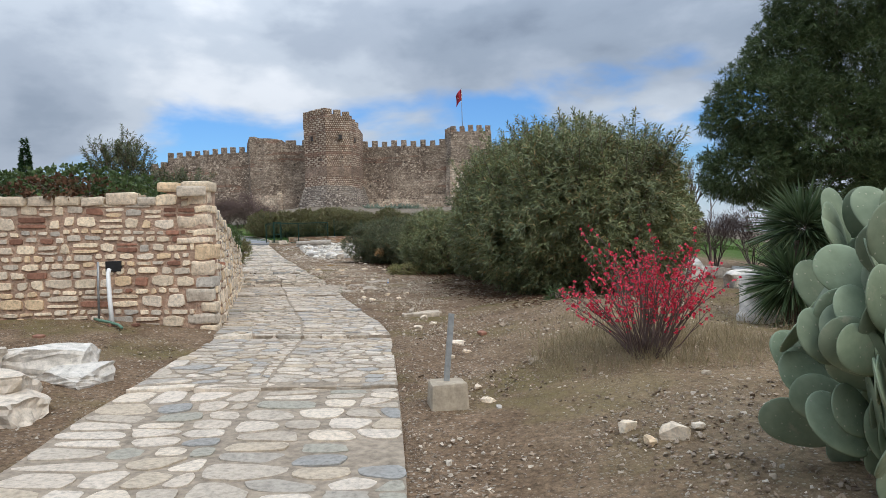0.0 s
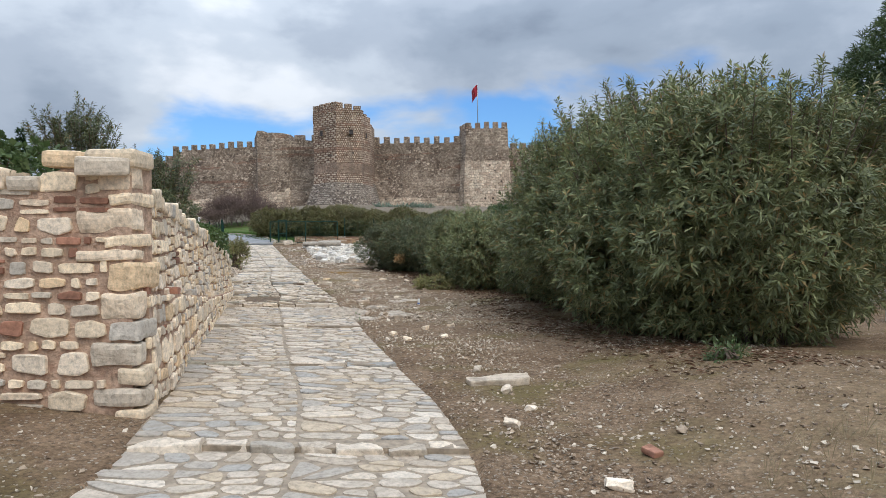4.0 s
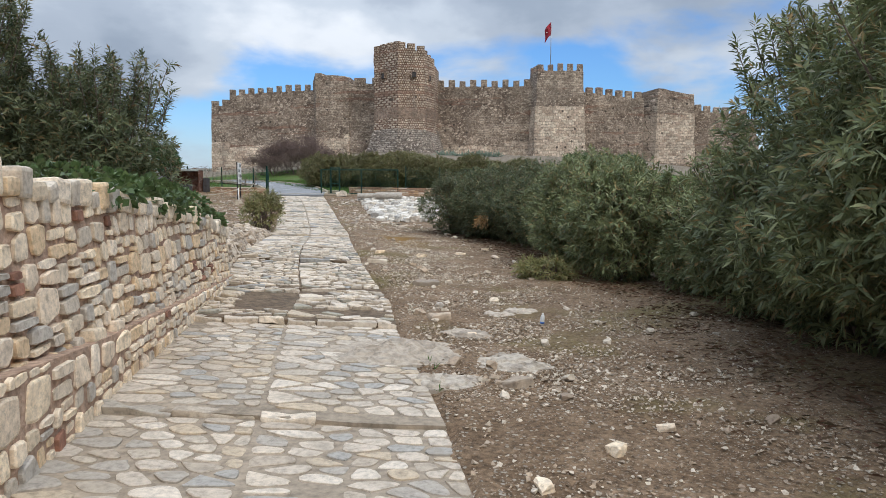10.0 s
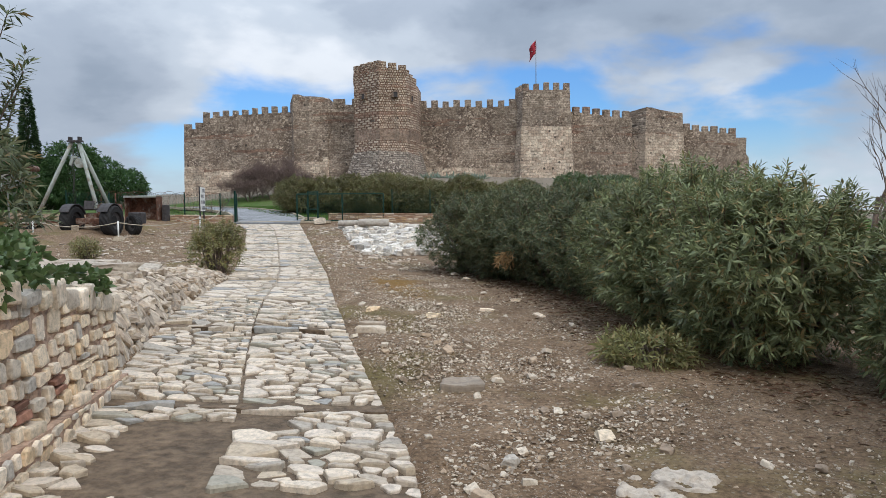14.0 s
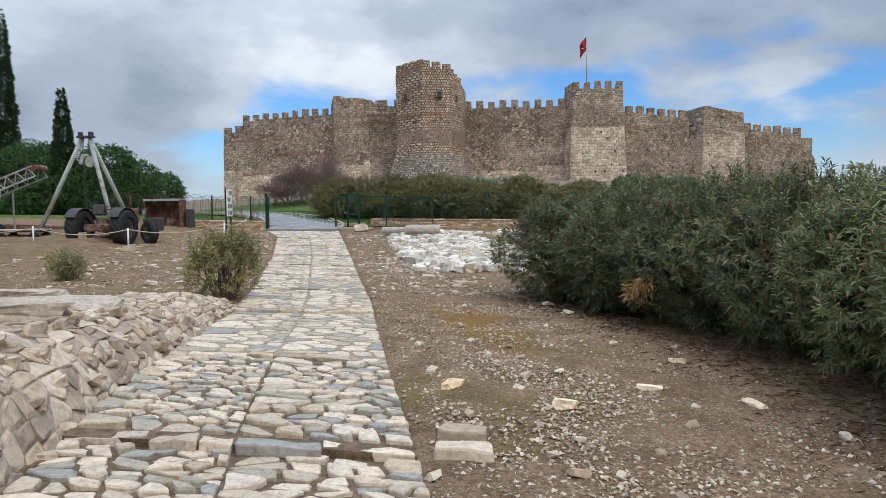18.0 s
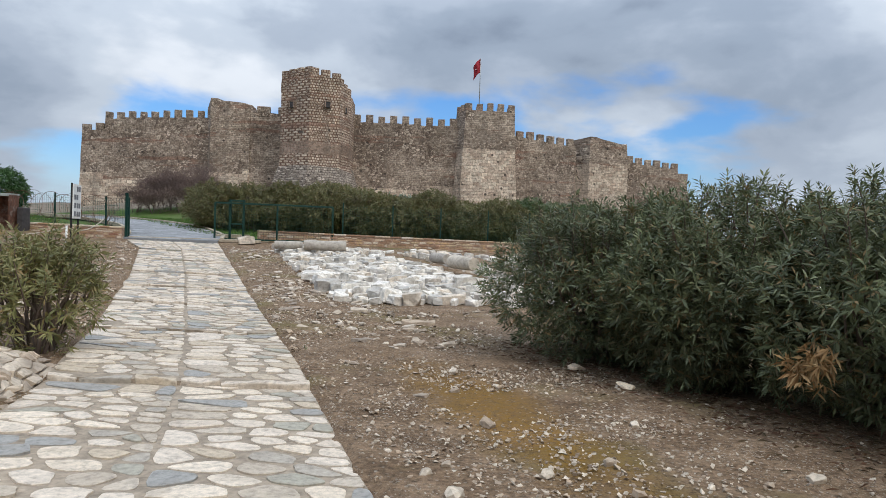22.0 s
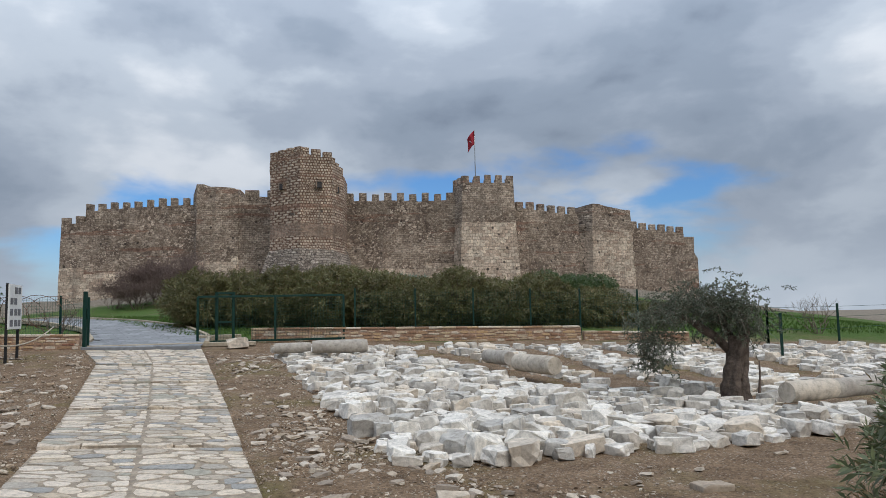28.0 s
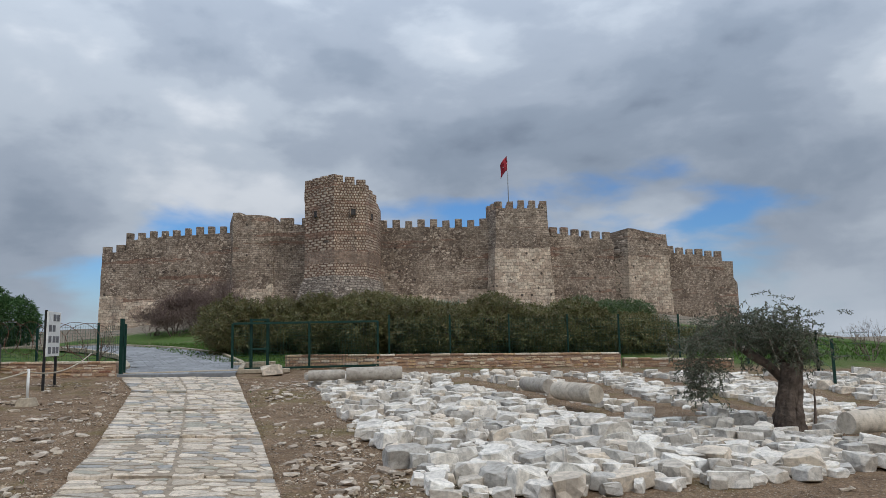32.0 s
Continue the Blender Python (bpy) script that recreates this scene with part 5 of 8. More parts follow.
# ---- masonry walls ----
def masonry(parent, length, bottom, top, place, rng, row=(0.12, 0.22), width=(1.0, 2.4), mat=None, proud=0.05, bricks=0.06, gap=0.03, start=None, soft=0.0):
    """Roughly coursed rubble on a face: u along, v up, place(u, v, h) to the world. bottom, top and start are functions; width is in heights of the row."""
    v = min(bottom(0), bottom(length))
    vmax = max(top(length * i / 10) for i in range(11))
    seed = rng.uniform(0, 50)

    def wave(u, v):
        return v + 0.085 * noise.noise((u * 0.8, v * 1.2, seed)) + 0.035 * noise.noise((u * 2.7, v * 2.5, seed))

    while v < vmax:
        h = rng.uniform(*row)
        u = rng.uniform(-0.15, 0.0)
        while u < length:
            w = min(0.55, max(0.09, h * rng.uniform(*width)))
            u0, u1 = max(start(v + h / 2) if start else 0.0, u) + gap / 2, min(length, u + w) - gap / 2
            u += w
            if u1 - u0 < 0.06:
                continue
            mid = (u0 + u1) / 2
            lo, hi = bottom(mid) - 0.06, top(mid)
            v0, v1 = wave(mid, v) + gap / 2, wave(mid, v + h) - gap / 2
            if v0 < lo or v0 > hi - 0.03:
                continue
            v1 = min(v1, hi)
            brick = noise.noise((mid * 0.9, v * 2.2, seed + 20)) > 0.1 and rng.random() < bricks * 2.2
            split = (v1 - v0 > 0.12 and rng.random() < 0.3) or (brick and v1 - v0 > 0.1)
            m = rng.uniform(0.35, 0.65)
            spans = ((v0, v0 + (v1 - v0) * m - gap / 2), (v0 + (v1 - v0) * m + gap / 2, v1)) if split else ((v0, v1),)
            for a, b in spans:
                k = min(0.24 * (b - a), 0.2 * (u1 - u0)) * (0.5 if brick else 1.0)
                jig = lambda q: rng.uniform(0, q)
                poly = [(u0 + jig(k), a + jig(k)), (u1 - jig(k), a + jig(k)), (u1 - jig(k * 1.3), b - jig(k)), (u0 + jig(k * 1.3), b - jig(k))]
                if rng.random() < 0.5:
                    m2 = rng.uniform(0.3, 0.7)
                    poly.insert(3, (u0 + (u1 - u0) * m2, b + jig(k * 0.4)))
                if rng.random() < 0.5:
                    m2 = rng.uniform(0.3, 0.7)
                    poly.insert(1, (u0 + (u1 - u0) * m2, a - jig(k * 0.4)))
                red = brick or rng.random() < bricks * 0.25
                d, f = stone_data(poly, place, proud * rng.uniform(0.4, 1.35), rng, 0.72, 0.86, soft, lean=0.09)
                link_mesh("brick" if red else "stone", d, f, RED_BRICK if red else (mat or WALL_STONE), parent)
        v += h


def wall_core(name, label, length, bottom, top, place, thick, mat, kind="structure", category="wall", start=0.0):
    n = max(2, int(length / 0.5))
    verts = []
    for i in range(n + 1):
        u = start + (length - start) * i / n
        verts += [place(u, bottom(u) - 0.3, 0), place(u, top(u), 0), place(u, top(u), -thick), place(u, bottom(u) - 0.3, -thick)]
    faces = []
    for i in range(n):
        for k in range(4):
            a, b = i * 4 + k, i * 4 + (k + 1) % 4
            faces.append((a, a + 4, b + 4, b))
    faces += [(0, 1, 2, 3), tuple(n * 4 + k for k in (3, 2, 1, 0))]
    return tagged(link_mesh(name, verts, faces, mat), label, category, kind=kind)


TOP_Y = (10.6, 12, 15, 18, 20.7, 22.8)
TOP_Z = (2.45, 2.2, 1.96, 1.69, 1.44, 1.08)
LEDGE_Y = (10.6, 11.6, 13.5, 16.3, 19.5, 21.8, 22.8)
LEDGE_Z = (1.3, 1.22, 1.04, 0.75, 0.53, 0.40, 0.36)


def build_retaining_walls():
    rng = random.Random(21)
    a, b = Vector((-3.47, 10.64)), Vector((-6.52, 22.8))
    d = (b - a).normalized()
    out = Vector((d.y, -d.x))
    length = (b - a).length

    def side(u, v, h):
        p = a + d * u + out * (h - 0.07 * max(0.0, v - 0.4))
        return (p.x, p.y, v - 0.0192 * p.x)

    def y_at(u):
        return a.y + d.y * u

    # the corner is bonded with blocks of uneven size, some reaching into the front, some into the side
    quoins, z = [], 0.16
    while z < 2.2:
        hh = rng.choice((0.12, 0.16, 0.2, 0.24, 0.27)) * rng.uniform(0.9, 1.1)
        lx = rng.uniform(0.3, 0.56) if len(quoins) % 2 else rng.uniform(0.18, 0.3)
        quoins.append((z, hh, lx, rng.uniform(0.18, 0.28) if len(quoins) % 2 else rng.uniform(0.3, 0.5)))
        z += hh

    def quoin(v):
        """How far the corner's blocks reach along the front and along the side at this height."""
        for z, hh, lx, ly in quoins:
            if z <= v < z + hh:
                return lx - 0.01, ly
        return 0.25, 0.25

    top = lambda u: float(np.interp(y_at(u), TOP_Y, TOP_Z)) - 0.10
    low = lambda u: 0.05
    w = wall_core("wall_west", "long retaining wall of pale rubble stone in earthy mortar", length, low, top, side, 0.45, WALL_MORTAR, start=0.35)
    ledge = lambda u: float(np.interp(y_at(u), LEDGE_Y, LEDGE_Z))
    masonry(w, length, lambda u: ledge(u) - 0.1, top, side, rng, (0.1, 0.24), (0.7, 1.9), proud=0.025, bricks=0.012, gap=0.018, start=lambda v: quoin(v)[1])
    # capping of upright grey slabs
    u = 0.0
    while u < length - 0.1:
        wd = rng.uniform(0.14, 0.34)
        hh = rng.uniform(0.10, 0.22)
        t = top(u + wd / 2) - 0.04
        bm = bmesh.new()
        p = side(u + wd / 2, t, 0)
        box(bm, wd * 0.94, 0.42, hh, Matrix.Translation((p[0] - out.x * 0.16, p[1] - out.y * 0.16, p[2] + hh / 2 - 0.02)) @ Matrix.Rotation(math.atan2(d.y, d.x) + rng.uniform(-.08, .08), 4, "Z") @ Matrix.Rotation(rng.uniform(-.12, .12), 4, "Y"), 0.03)
        for v in bm.verts:
            v.co += noise.noise_vector(v.co * 5.0) * 0.02
        part("capping_stone", bm, WALL_STONE, w)
        u += wd

    # the footing that stands out below
    def foot(u, v, h):
        p = a + d * u + out * (h + 0.02 + 0.05 * float(smoothstep(0.2, 1.8, u)))
        return (p.x, p.y, v - 0.0192 * p.x)

    f = wall_core("footing", "low stone footing that steps out from the retaining wall", length, low, lambda u: ledge(u) - 0.03, foot, 0.3, WALL_MORTAR, start=0.25)
    masonry(f, length, lambda u: 0.2, lambda u: ledge(u) - 0.04, foot, rng, (0.12, 0.24), (0.7, 1.7), proud=0.025, bricks=0.02, gap=0.018, start=lambda v: quoin(v)[1])
    u = 0.05
    while u < length - 0.2:
        wd = rng.uniform(0.18, 0.42)
        if rng.random() < 0.8:
            u += wd
            continue
        p = foot(u + wd / 2, ledge(u + wd / 2), -0.12)
        bm = bmesh.new()
        box(bm, wd * 0.9, 0.22, 0.09, Matrix.Translation(p) @ Matrix.Rotation(math.atan2(d.y, d.x), 4, "Z") @ Matrix.Rotation(0.08, 4, "Y"), 0.02)
        for v in bm.verts:
            v.co += noise.noise_vector(v.co * 4.0) * 0.02
        red = rng.random() < 0.12
        part("brick" if red else "stone", bm, RED_BRICK if red else WALL_STONE, f)
        u += wd

    # the front face, square to the path's start
    def front(u, v, h):
        x = -3.5 - u
        return (x, 10.62 - h + 0.05 * max(0.0, v - 0.4), v - 0.0192 * x)

    ftop = lambda u: 2.34 if u < 0.75 else 2.14
    fw = wall_core("wall_south", "front face of the retaining wall, mixed pale stone, grey stone and red brick", 6.2, lambda u: 0.05, ftop, front, 0.4, WALL_MORTAR, start=0.06)
    masonry(fw, 6.2, lambda u: 0.28, ftop, front, rng, (0.08, 0.25), (1.0, 2.7), proud=0.016, bricks=0.12, gap=0.028, start=lambda v: quoin(v)[0])
    for z, hh, lx, ly in quoins:
        bm = bmesh.new()
        lean = 0.05 * max(0.0, z - 0.4)
        box(bm, lx, ly, hh - 0.022, None, min(0.04, hh * 0.22))
        bmesh.ops.subdivide_edges(bm, edges=[e for e in bm.edges if e.calc_length() > 0.1], cuts=2, use_grid_fill=True)
        m = Matrix.Translation((-3.468 - lean - lx / 2, 10.607 + lean + ly / 2, z + hh / 2 + 0.066)) @ Matrix.Rotation(rng.uniform(-.05, .05), 4, "Z") @ Matrix.Rotation(rng.uniform(-.03, .03), 4, "Y")
        for v in bm.verts:
            v.co = m @ v.co
            v.co += noise.noise_vector(v.co * 4.0) * 0.03 + noise.noise_vector(v.co * 11.0) * 0.012
        part("corner_stone", bm, WALL_STONE, fw)
    u = 0.0
    while u < 6.1:
        wd = rng.uniform(0.28, 0.55)
        bm = bmesh.new()
        hh = rng.uniform(0.13, 0.19)
        p = front(u + wd / 2, ftop(u + wd / 2) + hh / 2 - 0.02, -0.16)
        box(bm, wd * 0.95, 0.42, hh, Matrix.Translation(p), 0.04)
        for v in bm.verts:
            v.co += noise.noise_vector(v.co * 4.0) * 0.025
        part("capping_stone", bm, WALL_STONE, fw)
        u += wd


# ---- loose stones ----
rock_rng = random.Random(31)
ROCKS = [hull_mesh("rock", rock_rng, rock_rng.choice((6, 9, 12)), (1, rock_rng.uniform(0.6, 0.95), rock_rng.uniform(0.4, 0.7)), worn=0.05) for _ in range(16)]


def coat(meshes, mat):
    out = []
    for me in meshes:
        c = me.copy()
        c.materials.clear()
        c.materials.append(mat)
        out.append(c)
    return out


BLOCKS = [hull_mesh("block", rock_rng, rock_rng.choice((3, 4, 6)), (1, rock_rng.uniform(0.6, 0.95), rock_rng.uniform(0.5, 0.85)), (0.54, 0.74), 0.05) for _ in range(24)]
BANK_STONE = stone_material("bank_stone", ((0.47, 0.415, 0.345), (0.37, 0.315, 0.255), (0.54, 0.48, 0.405), (0.31, 0.268, 0.222), (0.43, 0.355, 0.28), (0.50, 0.44, 0.365)), 0.92, grain=12.0, dirt=(0.20, 0.155, 0.115), dirt_amount=0.75, bump=1.0)
LEDGE_ROCK = stone_material("ledge_rock", ((0.42, 0.385, 0.335), (0.38, 0.34, 0.29), (0.46, 0.415, 0.36)), 0.9, grain=16.0, dirt=(0.15, 0.118, 0.088), dirt_amount=0.85, bump=1.0)
BANK_ROCKS = coat(ROCKS, BANK_STONE)
MARBLE_ROCKS, LIME_ROCKS = coat(BLOCKS, MARBLE), coat(ROCKS, WALL_STONE)


def rock(meshes, x, y, size, rng, label="", category="stone", group="", name="stone", sink=0.15, flat=1.0, parent=None, z=None):
    ob = new(name, rng.choice(meshes))
    s = (size * rng.uniform(0.8, 1.25), size * rng.uniform(0.7, 1.1), size * rng.uniform(0.7, 1.1) * flat)
    zz = gz(x, y) if z is None else z
    ob.matrix_world = Matrix.LocRotScale((x, y, zz - sink * s[2]), Euler((rng.uniform(-.2, .2), rng.uniform(-.2, .2), rng.uniform(0, 6.28))), s)
    if parent is not None:
        ob.parent = parent
    else:
        tagged(ob, label, category, group)
    return ob


def build_bank():
    """The rough rubble bank that carries the wall on beside the path."""
    rng = random.Random(41)
    bank = thing("rubble_bank", "low bank of rough brownish-grey rubble stones beside the path", "stone bank", kind="structure", at=Matrix())
    HY, HH = (22.4, 25, 28, 32.3), (0.82, 0.62, 0.5, 0.16)
    along = (0.0, 0.145, 0.455, 0.755, 1.215, 2.015)      # distance up the slope
    across = (0.0, 0.06, 0.22, 0.45, 0.9, 1.7)
    rise = (-0.12, 0.10, 0.55, 0.86, 1.0, 1.04)

    def face(u, v, h):
        y = 22.3 + u
        s = float(np.interp(v, along, across))
        x = float(left_edge(y)) - 0.02 - s
        top = float(np.interp(y, HY, HH))
        z = path_z(y) - 0.0192 * x + top * float(np.interp(s, across, rise)) + 0.05 * noise.noise((x * 1.7, y * 1.7, 2.0))
        out = 0.85 if s < 0.5 else 0.2
        return (x + h * out, y, z + h * (1 - 0.5 * out))

    n, m = 40, 9
    verts = [face(10.0 * i / n, 2.015 * k / m, 0.0) for i in range(n + 1) for k in range(m + 1)]
    faces = [(i * (m + 1) + k, i * (m + 1) + k + 1, (i + 1) * (m + 1) + k + 1, (i + 1) * (m + 1) + k) for i in range(n) for k in range(m)]
    link_mesh("core", verts, faces, plain("bank_mortar", (0.36, 0.30, 0.235), 0.4, 12, 0.95, bump=0.9, dist=0.04), bank)
    seeds, v = [], 0.06
    while v < 1.95:
        u = rng.uniform(0, 0.2)
        while u < 10:
            du = rng.uniform(0.12, 0.36)
            seeds.append((u + du / 2, v + rng.uniform(-0.06, 0.06)))
            u += du
        v += rng.uniform(0.12, 0.2) if v < 0.9 else rng.uniform(0.17, 0.26)
    for poly in cells(seeds, 0.0, 0.0, 10.0, 2.015, 0.014):
        if poly is None or area(poly) < 0.006:
            continue
        d, f = stone_data(poly, face, rng.uniform(0.004, 0.035), rng, 0.5, 0.74, jag=0.1, lean=0.16)
        link_mesh("stone", d, f, BANK_STONE, bank)
    for k in range(210):
        yy = rng.uniform(22.6, 31.5)
        s = rng.uniform(0.05, 0.85) if k < 110 else rng.uniform(0.8, 1.15)
        x, _, z = face(yy - 22.3, s, 0.03)
        rock(BANK_ROCKS, x, yy, rng.uniform(0.08, 0.2), rng, parent=bank, z=z - (0.05 if s < 0.85 else 0.0), sink=0.25)
    # flat slabs on the terrace behind
    for k, (x, yy, sx, sy, sz) in enumerate(((-9.4, 27.2, 1.3, 0.75, 0.34), (-9.5, 28.4, 1.2, 0.65, 0.32), (-10.6, 27.6, 1.5, 0.85, 0.36), (-10.5, 28.9, 1.2, 0.65, 0.34), (-11.8, 27.0, 1.3, 0.75, 0.36), (-10.4, 26.3, 1.3, 0.75, 0.34), (-9.3, 26.0, 1.0, 0.65, 0.3), (-12.2, 28.3, 1.3, 0.8, 0.34), (-11.6, 29.3, 1.0, 0.6, 0.3))):
        boulder(x, yy, sx, sy, sz, rng.uniform(-30, 40), LEDGE_ROCK, 30 + k, "flat weathered pale stone slab lying on the terrace", "stone_slab", "slabs on the terrace")


def inside(x, y, poly):
    c = False
    for i, (x1, y1) in enumerate(poly):
        x2, y2 = poly[i - 1]
        if (y1 > y) != (y2 > y) and x < (x2 - x1) * (y - y1) / (y2 - y1) + x1:
            c = not c
    return c


FIELD = [(-10.9, 52.6), (-7.75, 41.2), (-7.0, 38.7), (-2.8, 39.6), (0.6, 41.5), (5.5, 44.0), (10.5, 50.5), (7, 52.4), (-9.6, 52.7)]


def build_field():
    rng = random.Random(51)
    spots = []
    lanes = (((-6.4, 51.8), (-3.6, 44.8)), ((-3.4, 51.8), (-2.35, 45.0)), ((-0.95, 51.6), (-0.5, 45.2)), ((2.4, 51.8), (2.0, 45.6)), ((-0.2, 42.7), (5.0, 45.2)))

    def off_lane(px, py):
        for (ax, ay), (bx, by) in lanes:
            t = max(0.0, min(1.0, ((px - ax) * (bx - ax) + (py - ay) * (by - ay)) / ((bx - ax) ** 2 + (by - ay) ** 2)))
            if math.hypot(px - ax - t * (bx - ax), py - ay - t * (by - ay)) < 0.5:
                return False
        return True

    y = 38.6
    while y < 54:
        x = -11.2
        while x < 11:
            px, py = x + rng.uniform(-.1, .1), y + rng.uniform(-.1, .1)
            if inside(px, py, FIELD) and off_lane(px, py) and math.hypot(px + 1.0, py - 43.6) > 0.6:
                spots.append((px, py))
            x += 0.30
        y += 0.275
    spots.sort(key=lambda p: math.hypot(p[0] + 7, p[1] - 30))
    rest_v, rest_f = [], []
    for i, (x, y) in enumerate(spots):
        size = 0.2 + 0.27 * rng.random() ** 1.6
        if i < 300:
            rock(MARBLE_ROCKS, x, y, size, rng, "broken white marble block in the rubble field", "stone block", "marble fragments", "marble_block", 0.08, 0.85)
        else:
            me = rng.choice(BLOCKS)
            m = Matrix.LocRotScale((x, y, gz(x, y) - 0.05), Euler((rng.uniform(-.15, .15), rng.uniform(-.15, .15), rng.uniform(0, 6.28))), (size, size * 0.82, size * 0.72))
            b = len(rest_v)
            rest_v += [tuple(m @ v.co) for v in me.vertices]
            rest_f += [tuple(b + k for k in p.vertices) for p in me.polygons]
    far = link_mesh("marble_rubble", rest_v, rest_f, stone_material("far_marble", ((0.71, 0.655, 0.58), (0.59, 0.545, 0.48), (0.75, 0.695, 0.61), (0.62, 0.53, 0.425), (0.46, 0.43, 0.385), (0.67, 0.62, 0.55)), 0.9, True, 13.0, (0.25, 0.22, 0.185), 0.7, 1.0, False))
    tagged(far, "many broken white marble blocks laid out in rows", "stone blocks", "marble fragments", "stuff")
    for x, y, ln, r0, ang in ((-9.9, 50.0, 0.95, 0.15, 10), (-8.66, 50.0, 1.45, 0.19, 8), (-4.78, 47.5, 1.1, 0.18, -69), (-4.2, 45.9, 1.4, 0.21, -67), (-0.35, 42.3, 1.1, 0.19, 22), (0.75, 42.75, 1.3, 0.18, 22)):
        c = thing("column_drum", "fallen weathered marble column shaft", "column", "column shafts", at=pose(x, y, gz(x, y) + 0.16 + r0, 0, 0, ang))
        n = 9
        tube([(ln * (i / n - 0.5), 0, 0) for i in range(n + 1)], [r0 * 0.92 * (0.93 if i in (0, n) else 1.0) * (1 + 0.012 * math.sin(i * 1.3)) for i in range(n + 1)], SHAFT_STONE, c, "shaft", 36).data.shade_flat()


def build_pebbles():
    """Scattered gravel on the bare ground: uncountable, one mesh."""
    rng = random.Random(61)
    verts, faces = [], []
    small = [hull_mesh("pebble_shape", rng, 8, (1, 0.8, 0.5)) for _ in range(5)]
    shapes = [([v.co.copy() for v in me.vertices], [tuple(p.vertices) for p in me.polygons]) for me in small]
    tiny = []
    for _ in range(4):
        bm = bmesh.new()
        for _ in range(7):
            v = Vector([rng.uniform(-1, 1) for _ in range(3)]).normalized()
            bm.verts.new((v.x * 0.5, v.y * 0.42, v.z * 0.3 + 0.1))
        bmesh.ops.convex_hull(bm, input=bm.verts)
        bm.verts.index_update()
        tiny.append(([v.co.copy() for v in bm.verts], [tuple(v.index for v in f.verts) for f in bm.faces]))
        bm.free()
    count = 0
    while count < 21000:
        y = rng.uniform(3, 40)
        right = rng.random() < 0.86
        x = float(right_edge(y)) + abs(rng.gauss(0, 1.9)) + 0.05 if right else float(left_edge(y)) - abs(rng.gauss(0, 1.2)) - 0.1
        if not right and 10.3 < y < 23:
            continue
        if noise.noise((x * 0.5, y * 0.5, 3.3)) < rng.uniform(-0.5, 0.35):
            continue
        if count > 16000:
            y = rng.uniform(34, 52)
            x = float(left_edge(y)) - 0.1 - 6 * rng.random() ** 1.5 if rng.random() < 0.6 else float(right_edge(y)) + 0.1 + rng.uniform(0, 2.4)
        elif count > 9000:
            y = rng.uniform(17, 30)
            x = float(right_edge(y)) + 0.2 + abs(rng.gauss(0.9, 1.0))
        size = 0.02 + 0.05 * rng.random() ** 3 + (0.07 * rng.random() if rng.random() < (0.012 if y < 17 else 0.016) else 0) + (0.006 if y > 34 else 0)
        vs, fs = rng.choice(tiny if size < 0.07 else shapes)
        m = Matrix.LocRotScale((x, y, gz(x, y) - size * 0.05), Euler((rng.uniform(-.4, .4), rng.uniform(-.4, .4), rng.uniform(0, 6.28))), (size, size, size))
        b = len(verts)
        verts += [tuple(m @ v) for v in vs]
        faces += [tuple(b + k for k in f) for f in fs]
        count += 1
    for _ in range(26000):
        y = rng.uniform(14, 33)
        x = float(right_edge(y)) + 0.9 + rng.gauss(0.7, 1.0)
        if x < float(right_edge(y)) + 0.05 or noise.noise((x * 0.8, y * 0.8, 9.3)) < rng.uniform(-0.6, 0.2):
            continue
        size = 0.016 + 0.042 * rng.random() ** 2.4
        vs, fs = rng.choice(tiny)
        m = Matrix.LocRotScale((x, y, gz(x, y) - size * 0.05), Euler((rng.uniform(-.4, .4), rng.uniform(-.4, .4), rng.uniform(0, 6.28))), (size, size, size))
        b = len(verts)
        verts += [tuple(m @ v) for v in vs]
        faces += [tuple(b + k for k in f) for f in fs]
    for _ in range(11000):
        y = rng.uniform(3.0, 15)
        x = float(right_edge(y)) + 0.05 + rng.uniform(0, 4.6) if rng.random() < 0.82 else float(left_edge(y)) - 0.1 - rng.uniform(0, 3.2)
        if (x < -3 and y > 10.3) or noise.noise((x * 0.9, y * 0.9, 2.3)) < rng.uniform(-0.7, 0.25):
            continue
        size = 0.014 + 0.04 * rng.random() ** 2.6
        vs, fs = rng.choice(tiny)
        m = Matrix.LocRotScale((x, y, gz(x, y)), Euler((rng.uniform(-.4, .4), rng.uniform(-.4, .4), rng.uniform(0, 6.28))), (size, size, size))
        b = len(verts)
        verts += [tuple(m @ v) for v in vs]
        faces += [tuple(b + k for k in f) for f in fs]
    for _ in range(9000):
        y = rng.uniform(32.5, 47)
        x = float(right_edge(y)) + 0.05 + 3.6 * rng.random() if rng.random() < 0.45 else float(left_edge(y)) - 0.1 - 6.5 * rng.random() ** 1.2
        if inside(x, y, FIELD) or noise.noise((x * 0.8, y * 0.8, 5.3)) < rng.uniform(-0.7, 0.2):
            continue
        size = 0.02 + 0.045 * rng.random() ** 2.6
        vs, fs = rng.choice(tiny)
        m = Matrix.LocRotScale((x, y, gz(x, y)), Euler((rng.uniform(-.4, .4), rng.uniform(-.4, .4), rng.uniform(0, 6.28))), (size, size, size))
        b = len(verts)
        verts += [tuple(m @ v) for v in vs]
        faces += [tuple(b + k for k in f) for f in fs]
    tagged(link_mesh("gravel", verts, faces, PEBBLE), "scattered pale gravel and stone chips on the earth", "gravel", kind="stuff")
    # flat stones strewn over the bare terrace and along the upper path
    verts, faces = [], []
